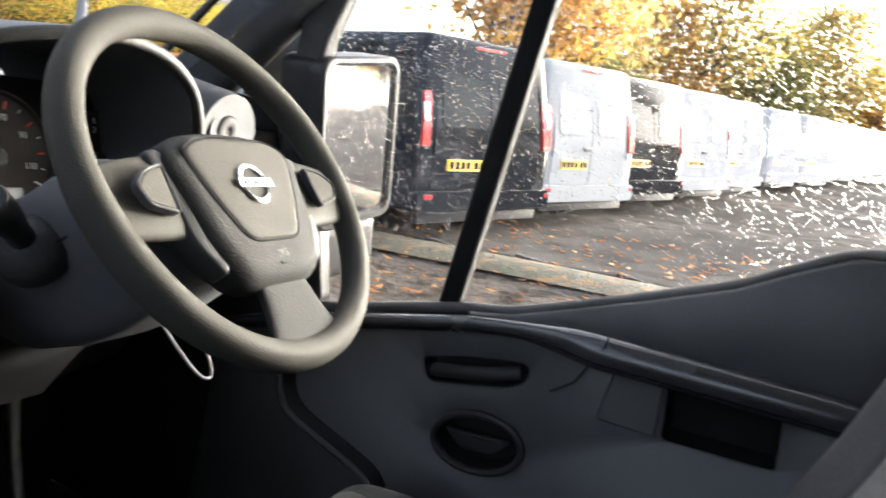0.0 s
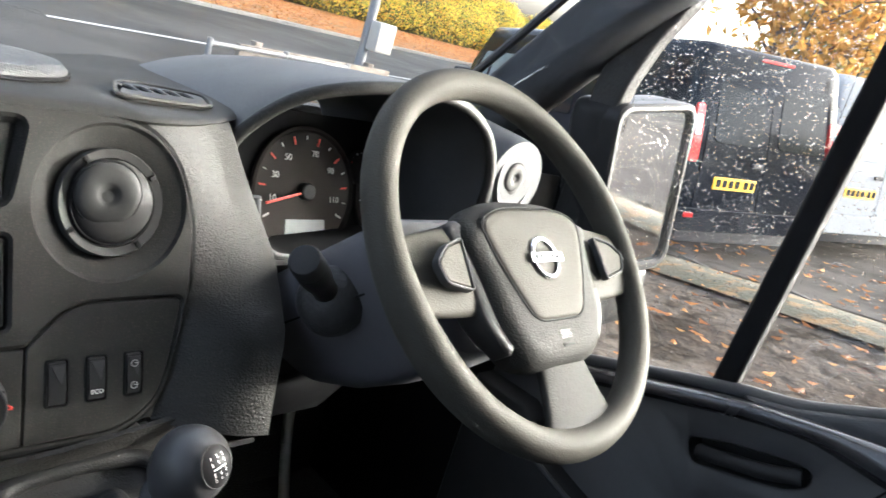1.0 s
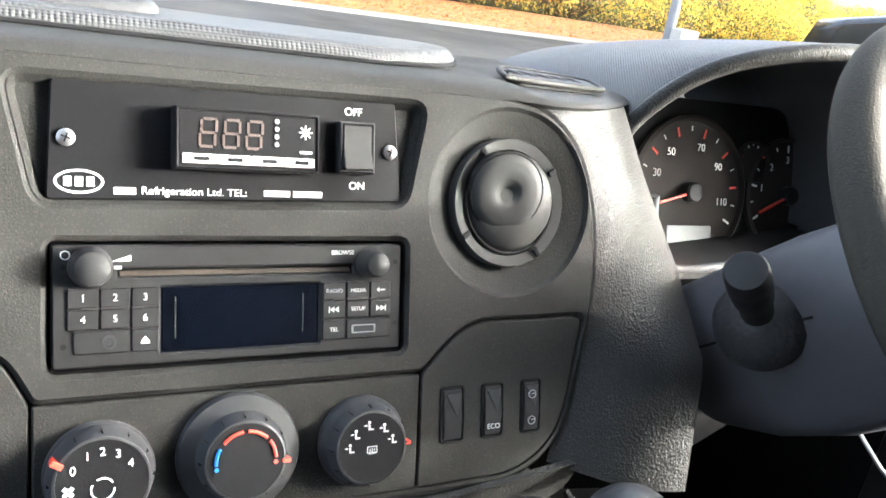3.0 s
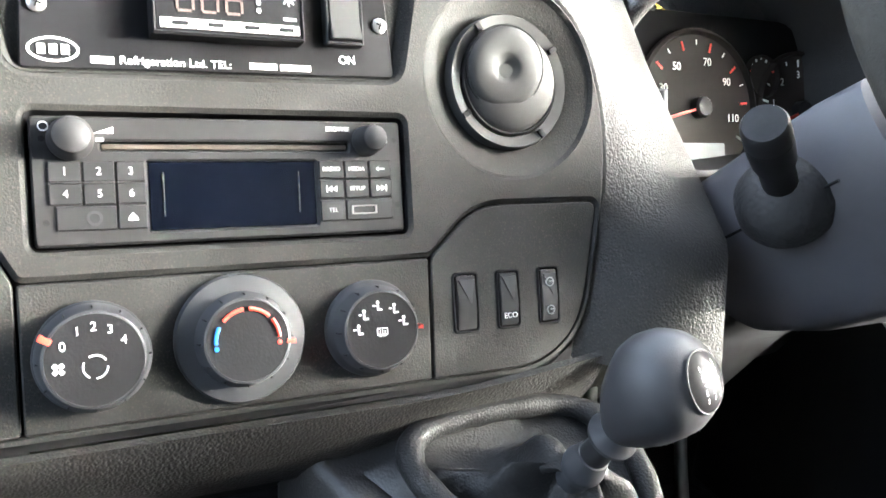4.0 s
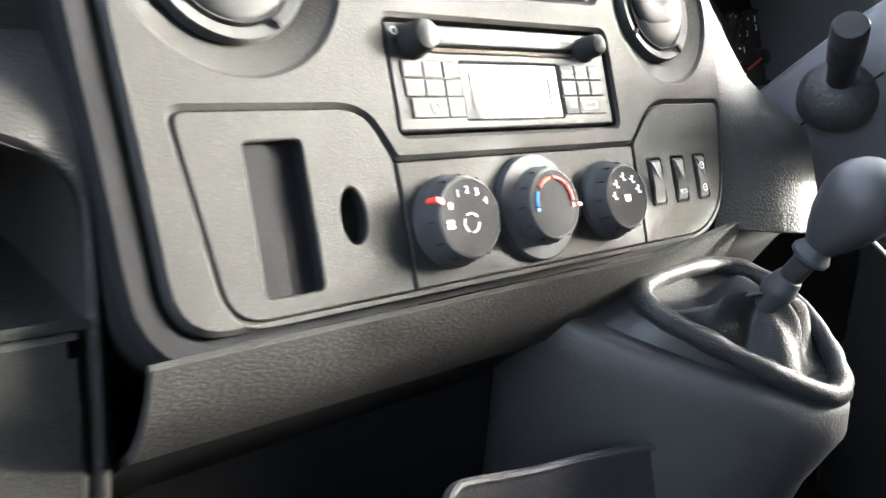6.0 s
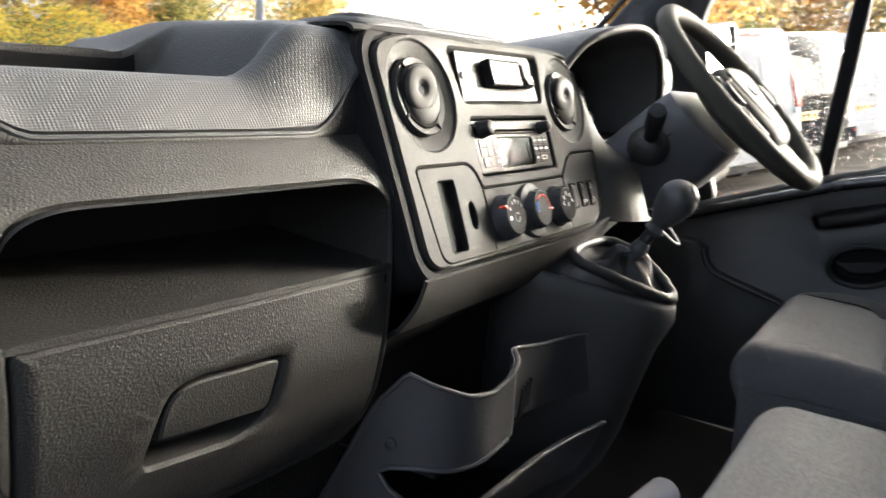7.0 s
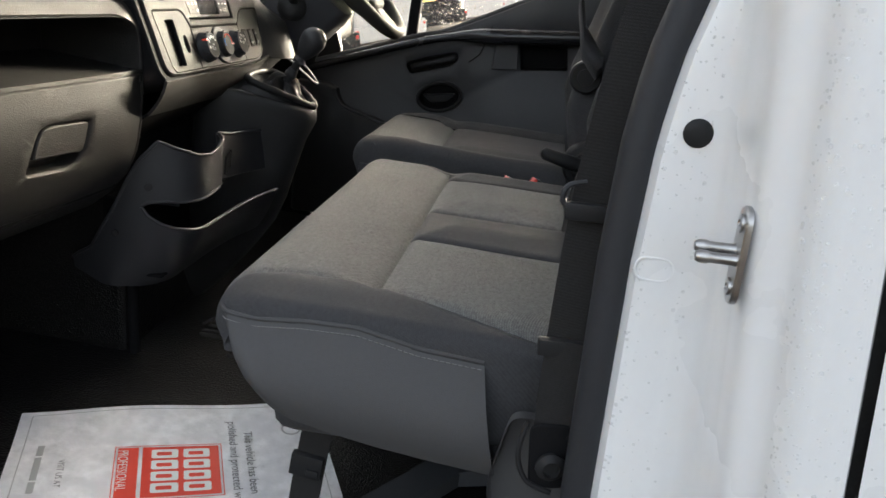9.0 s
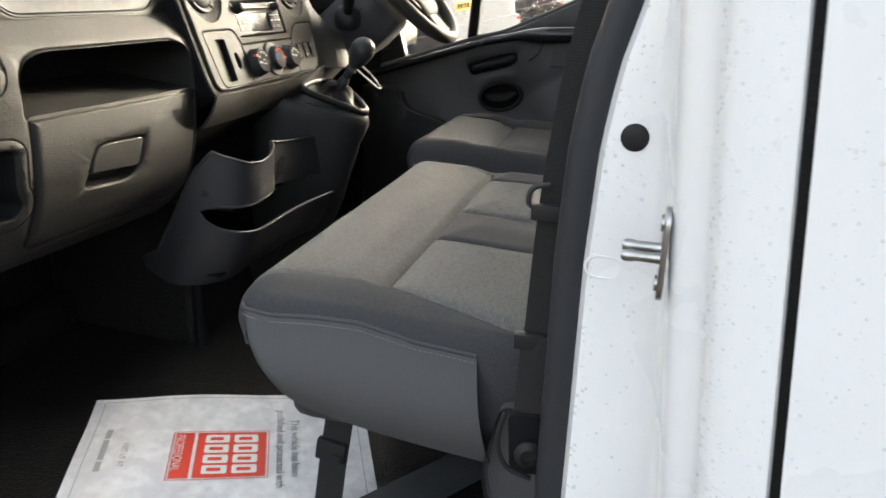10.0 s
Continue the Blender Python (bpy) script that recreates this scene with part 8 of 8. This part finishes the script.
def van(paint, glazed, label, trim=BUMPER):
    """A panel van: x over its width from the left, y from its rear to its nose, z from the ground."""
    ob = thing("van", label, "van", (0, 0, 0), "parked vans")
    W, Ln, H = 1.98, 4.97, 1.94
    secs = []

    def leaning(p):
        return Vector((p.x, p.y + 0.13 * ease(0.9, 1.9, p.z) * max(0.0, 1 - p.y / 1.2), p.z))

    for y, inset in ((0.0, 0.085), (0.012, 0.045), (0.04, 0.018), (0.10, 0.0), (1.2, 0.0), (3.2, 0.0), (3.75, 0.0)):
        top = H - inset * 0.8
        secs.append([leaning(Vector((u, y, v))) for u, v in rpoly([(inset, 0.31), (W - inset, 0.31), (W - inset, 1.0), (W - 0.10 - inset, top), (0.10 + inset, top), (inset, 1.0)], [0.06, 0.06, 0.2, 0.14, 0.14, 0.2], 5)])
    for y, top in ((4.20, 1.55), (4.36, 1.10), (4.75, 0.98), (4.93, 0.80), (4.97, 0.55)):
        tuck = 0.05 + 0.10 * ease(4.3, 4.97, y)
        secs.append([Vector((u, y, v)) for u, v in rpoly([(tuck, 0.32), (W - tuck, 0.32), (W - tuck, min(0.95, top - 0.06)), (W - tuck - 0.09, top), (tuck + 0.09, top), (tuck, min(0.95, top - 0.06))], [0.06, 0.06, 0.1, 0.1, 0.1, 0.1], 5)])
    body_ob = part("body", loft(secs), paint, ob, "", 40)
    back = pose(0, -0.006, 0, -7.0) @ pose(0, 0.02, 0)

    def on_back(loop, holes=(), lift=0.004, thick=0.02):
        bm = cut(plate(loop, holes, thick, 0.004, lift=lift), (), lin(0.6, 1.85, 18))
        return warp(bm, lambda v: Vector((v.x, v.y + 0.13 * ease(0.9, 1.9, v.z), v.z)))

    for s in (0, 1):
        u0, u1 = (0.20, 0.985) if s == 0 else (0.995, 1.78)
        dr = part("rear_door", on_back(rpoly([(u0, 0.52), (u1, 0.52), (u1, 1.80), (u0 + (0.06 if s == 0 else 0), 1.80)] if s == 0 else [(u0, 0.52), (u1, 0.52), (u1 - 0.06, 1.80), (u0, 1.80)], 0.05)), paint, ob)
        wl = rpoly([(u0 + 0.10, 1.10), (u1 - 0.08, 1.10), (u1 - 0.08, 1.68), (u0 + 0.13, 1.68)], 0.10)
        part("rear_window", on_back(wl, lift=0.012), TINT if glazed else paint, dr, "dark rear window" if glazed else "pressed blank window panel")
        part("hinge", on_back(rrect(u0 + 0.0 if s == 0 else u1 - 0.03, u0 + 0.03 if s == 0 else u1, 0.85, 0.93, 0.008), lift=0.02), paint, dr)
    part("door_gap", on_back(rrect(0.983, 0.997, 0.52, 1.80, 0.003), lift=0.001, thick=0.01), DARK, ob)
    part("under_skirt", box((0.12, 0.03, 0.20), (W - 0.12, 0.14, 0.36), 0.03), BUMPER, ob)
    part("rear_bumper", on_back(rpoly([(0.02, 0.32), (W - 0.02, 0.32), (W - 0.02, 0.52), (0.02, 0.52)], 0.05), lift=0.05, thick=0.07), trim, ob)
    pl = part("number_plate", on_back(rrect(0.40, 0.92, 0.70, 0.81, 0.008), lift=0.014), PLATE_Y, ob, "yellow number plate")
    for i in range(6):
        part("plate_bar", on_back(rrect(0.43 + 0.078 * i + (0.03 if i > 3 else 0), 0.485 + 0.078 * i + (0.03 if i > 3 else 0), 0.722, 0.790, 0.004), lift=0.018), DARK, pl)
    for x0, x1 in ((0.045, 0.155), (W - 0.155, W - 0.045)):
        lp = part("tail_lamp", on_back(rpoly([(x0, 0.92), (x1, 0.92), (x1 + (0.02 if x0 < 1 else 0), 1.42), (x0 + (0.04 if x0 < 1 else -0.04), 1.42)], 0.03), lift=0.012, thick=0.07), LAMP, ob, "tall red rear lamp")
        part("lamp_lens", on_back(rrect(x0 + 0.025, x1 - 0.02, 1.15, 1.32, 0.02), lift=0.024), LAMPW, lp)
        part("reflector", on_back(rrect(x0 + 0.05, x1 + 0.05 if x0 < 1 else x1 - 0.0, 0.44, 0.485, 0.008), lift=0.055), LAMP, ob)
    part("brake_lamp", on_back(rrect(0.78, 1.20, 1.845, 1.875, 0.008), lift=0.012), LAMP, ob)
    part("door_handle", on_back(rrect(0.82, 0.96, 0.92, 0.96, 0.012), lift=0.025), BUMPER, ob)
    # sides
    for s in (0, 1):
        m = pose(0, 0, 0, 0, 0, -90) if s == 0 else pose(W, 0, 0, 0, 0, 90)

        def at(y, z):
            return (-y, z) if s == 0 else (y, z)

        def on_side(pts, r, lift):
            loop = rpoly([at(*p) for p in pts], r)
            if area(loop) < 0:
                loop = loop[::-1]
            bm = cut(plate(loop, [], 0.02, 0.003, lift=lift), (), lin(1.05, 1.7, 9))
            return moved(warp(bm, lambda v: Vector((v.x, v.y + 0.11 * ease(1.0, 1.94, v.z), v.z))), m)

        part("side_window", on_side([(2.95, 1.05), (4.02, 1.02), (3.72, 1.62), (3.40, 1.72), (2.98, 1.72)], 0.05, 0.006), SIDEGLASS, ob, "cab side window with sky brightness in its colour")
        if glazed:
            part("side_window", on_side([(1.75, 1.08), (2.85, 1.08), (2.85, 1.72), (1.75, 1.72)], 0.06, 0.004), TINT, ob)
            part("side_window", on_side([(0.40, 1.08), (1.62, 1.08), (1.62, 1.72), (0.50, 1.72)], 0.06, 0.004), TINT, ob)
        part("sill_moulding", on_side([(0.2, 0.52), (4.2, 0.50), (4.2, 0.64), (0.2, 0.66)], 0.02, 0.012), trim, ob)
        part("mirror", moved(box((-0.20 if s == 0 else 0.02, 3.86, 1.02), (-0.02 if s == 0 else 0.20, 3.98, 1.32), 0.04, 3), Matrix() if s == 0 else pose(W, 0, 0)), BUMPER, ob)
        for y in (0.95, 3.98):
            t = lathe([(0.20, -0.02), (0.205, 0.0), (0.26, 0.012), (0.315, 0.0), (0.33, -0.03), (0.33, -0.18)], 32)
            x = 0.05 if s == 0 else W - 0.05
            wh = part("wheel", moved(t, pose(x, y, 0.33, 0, 0, -90 if s == 0 else 90)), TYRE, ob)
            part("rim", moved(lathe([(0.20, -0.02), (0.19, 0.002), (0.16, -0.02), (0.07, -0.01), (0.05, 0.012), (0.01, 0.012)], 28), pose(x, y, 0.33, 0, 0, -90 if s == 0 else 90)), RIM, wh)
    scr = sheet(lambda u, t: Vector((0.17 + (W - 0.34) * u, 4.365 - 0.60 * t + 0.03, 1.13 + 0.72 * t - 0.05 * (2 * u - 1) ** 2)), lin(0, 1, 8), lin(0, 1, 5), 0.01)
    part("windscreen", scr, SIDEGLASS, ob)
    for sd in (0, 1):
        def beside(y, z, out=0.012):
            q = -out + 0.10 * max(0.0, z - 1.0) / 0.94
            return Vector((W - q if sd else q, y, z))
        part("cab_window", sheet(lambda u, t: beside(3.10 + (0.98 - 0.34 * t) * u, 1.10 + 0.52 * t), lin(0, 1, 8), lin(0, 1, 4), 0.01), SIDEGLASS, ob)
        part("window_bar", tube([beside(3.62, 1.09), beside(3.55, 1.63)], 0.022, 8), BUMPER, ob)
        x = W + 0.03 if sd else -0.23
        part("mirror", box((x, 3.92, 1.08), (x + 0.20, 4.04, 1.38), 0.04, 3), BUMPER, ob)
    part("front_bumper", box((0.08, 4.82, 0.30), (W - 0.08, 5.02, 0.62), 0.08, 3), trim, ob)
    for x in (0.16, W - 0.40):
        part("headlamp", box((x, 4.78, 0.72), (x + 0.24, 4.95, 0.90), 0.04, 3), LAMPW, ob)
    return ob


def row_at(i, along=0.0):
    p = ROW_P + ROW_D * (2.297 * i + (1.3 + 0.25 * (i - 5) if i > 4 else 0)) + ROW_E * along
    return Matrix(((ROW_D.x, ROW_E.x, ROW_W.x, p.x), (ROW_D.y, ROW_E.y, ROW_W.y, p.y), (ROW_D.z, ROW_E.z, ROW_W.z, p.z), (0, 0, 0, 1))) @ pose(0, 0, 0, 0, 0, -9)


black = van(VAN_BLACK, True, "black minibus van with dark glass, parked in the row", VAN_BLACK)
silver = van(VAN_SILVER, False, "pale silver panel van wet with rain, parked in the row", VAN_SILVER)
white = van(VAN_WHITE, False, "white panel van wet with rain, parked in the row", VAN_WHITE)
black.matrix_basis = row_at(0)
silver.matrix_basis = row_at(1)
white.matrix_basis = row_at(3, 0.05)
copy_thing(black, row_at(2, 0.1))
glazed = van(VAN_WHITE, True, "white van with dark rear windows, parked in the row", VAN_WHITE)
glazed.matrix_basis = row_at(5, 0.1)
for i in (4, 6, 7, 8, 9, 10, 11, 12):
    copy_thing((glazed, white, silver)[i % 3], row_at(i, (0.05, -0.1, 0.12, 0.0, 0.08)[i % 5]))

# ---- pole, cabinet, rail ----
GALV = mat("galvanised steel", (0.22, 0.225, 0.23), 0.55, metal=0.3, vary=0.15, vscale=8)
PP = Vector((8.75, 9.40, -0.6))
pole = thing("lamp_post", "grey steel post with a small white box", "post", tuple(PP))
part("post", tube([PP, PP + Vector((0, 0, 6.5))], [0.085, 0.06], 14), GALV, pole)
part("box", box(tuple(PP + Vector((-0.05, -0.32, 0.75))), tuple(PP + Vector((0.32, -0.08, 1.22))), 0.03, 3), mat("dull cabinet paint", (0.36, 0.35, 0.32), 0.5, vary=0.1, vscale=4), pole, "dull white metal box")
rail = thing("guard_rail", "low galvanised tube rail beside the road", "rail", (6.0, 8.0, -0.6))
RL = [Vector((5.0, 7.75, -0.05)), Vector((6.2, 7.92, -0.05)), Vector((7.4, 8.1, -0.06))]
part("tube", tube(RL, 0.03, 10), GALV, rail)
for p in (RL[0], RL[1], RL[2]):
    part("upright", tube([Vector((p.x, p.y, -0.62)), p + Vector((0, 0, 0.06))], 0.035, 10), GALV, rail)
barrier = thing("barrier", "weathered brown timber barrier beside the road", "barrier", (8.0, 9.0, -0.6))
part("beam", moved(box((-1.6, -0.05, 0.22), (1.6, 0.05, 0.50), 0.02), pose(7.6, 8.95, -0.6, 0, 0, 8)), mixed("weathered timber", (0.22, 0.19, 0.16), (0.13, 0.11, 0.09), 4, 0.9, 0.4, 0.6, 0.5, 40), barrier)
for x in (-1.2, 1.2):
    part("upright", moved(box((x - 0.06, 0.04, -0.05), (x + 0.06, 0.16, 0.55), 0.01), pose(7.6, 8.95, -0.6, 0, 0, 8)), bpy.data.materials["weathered timber"], barrier)
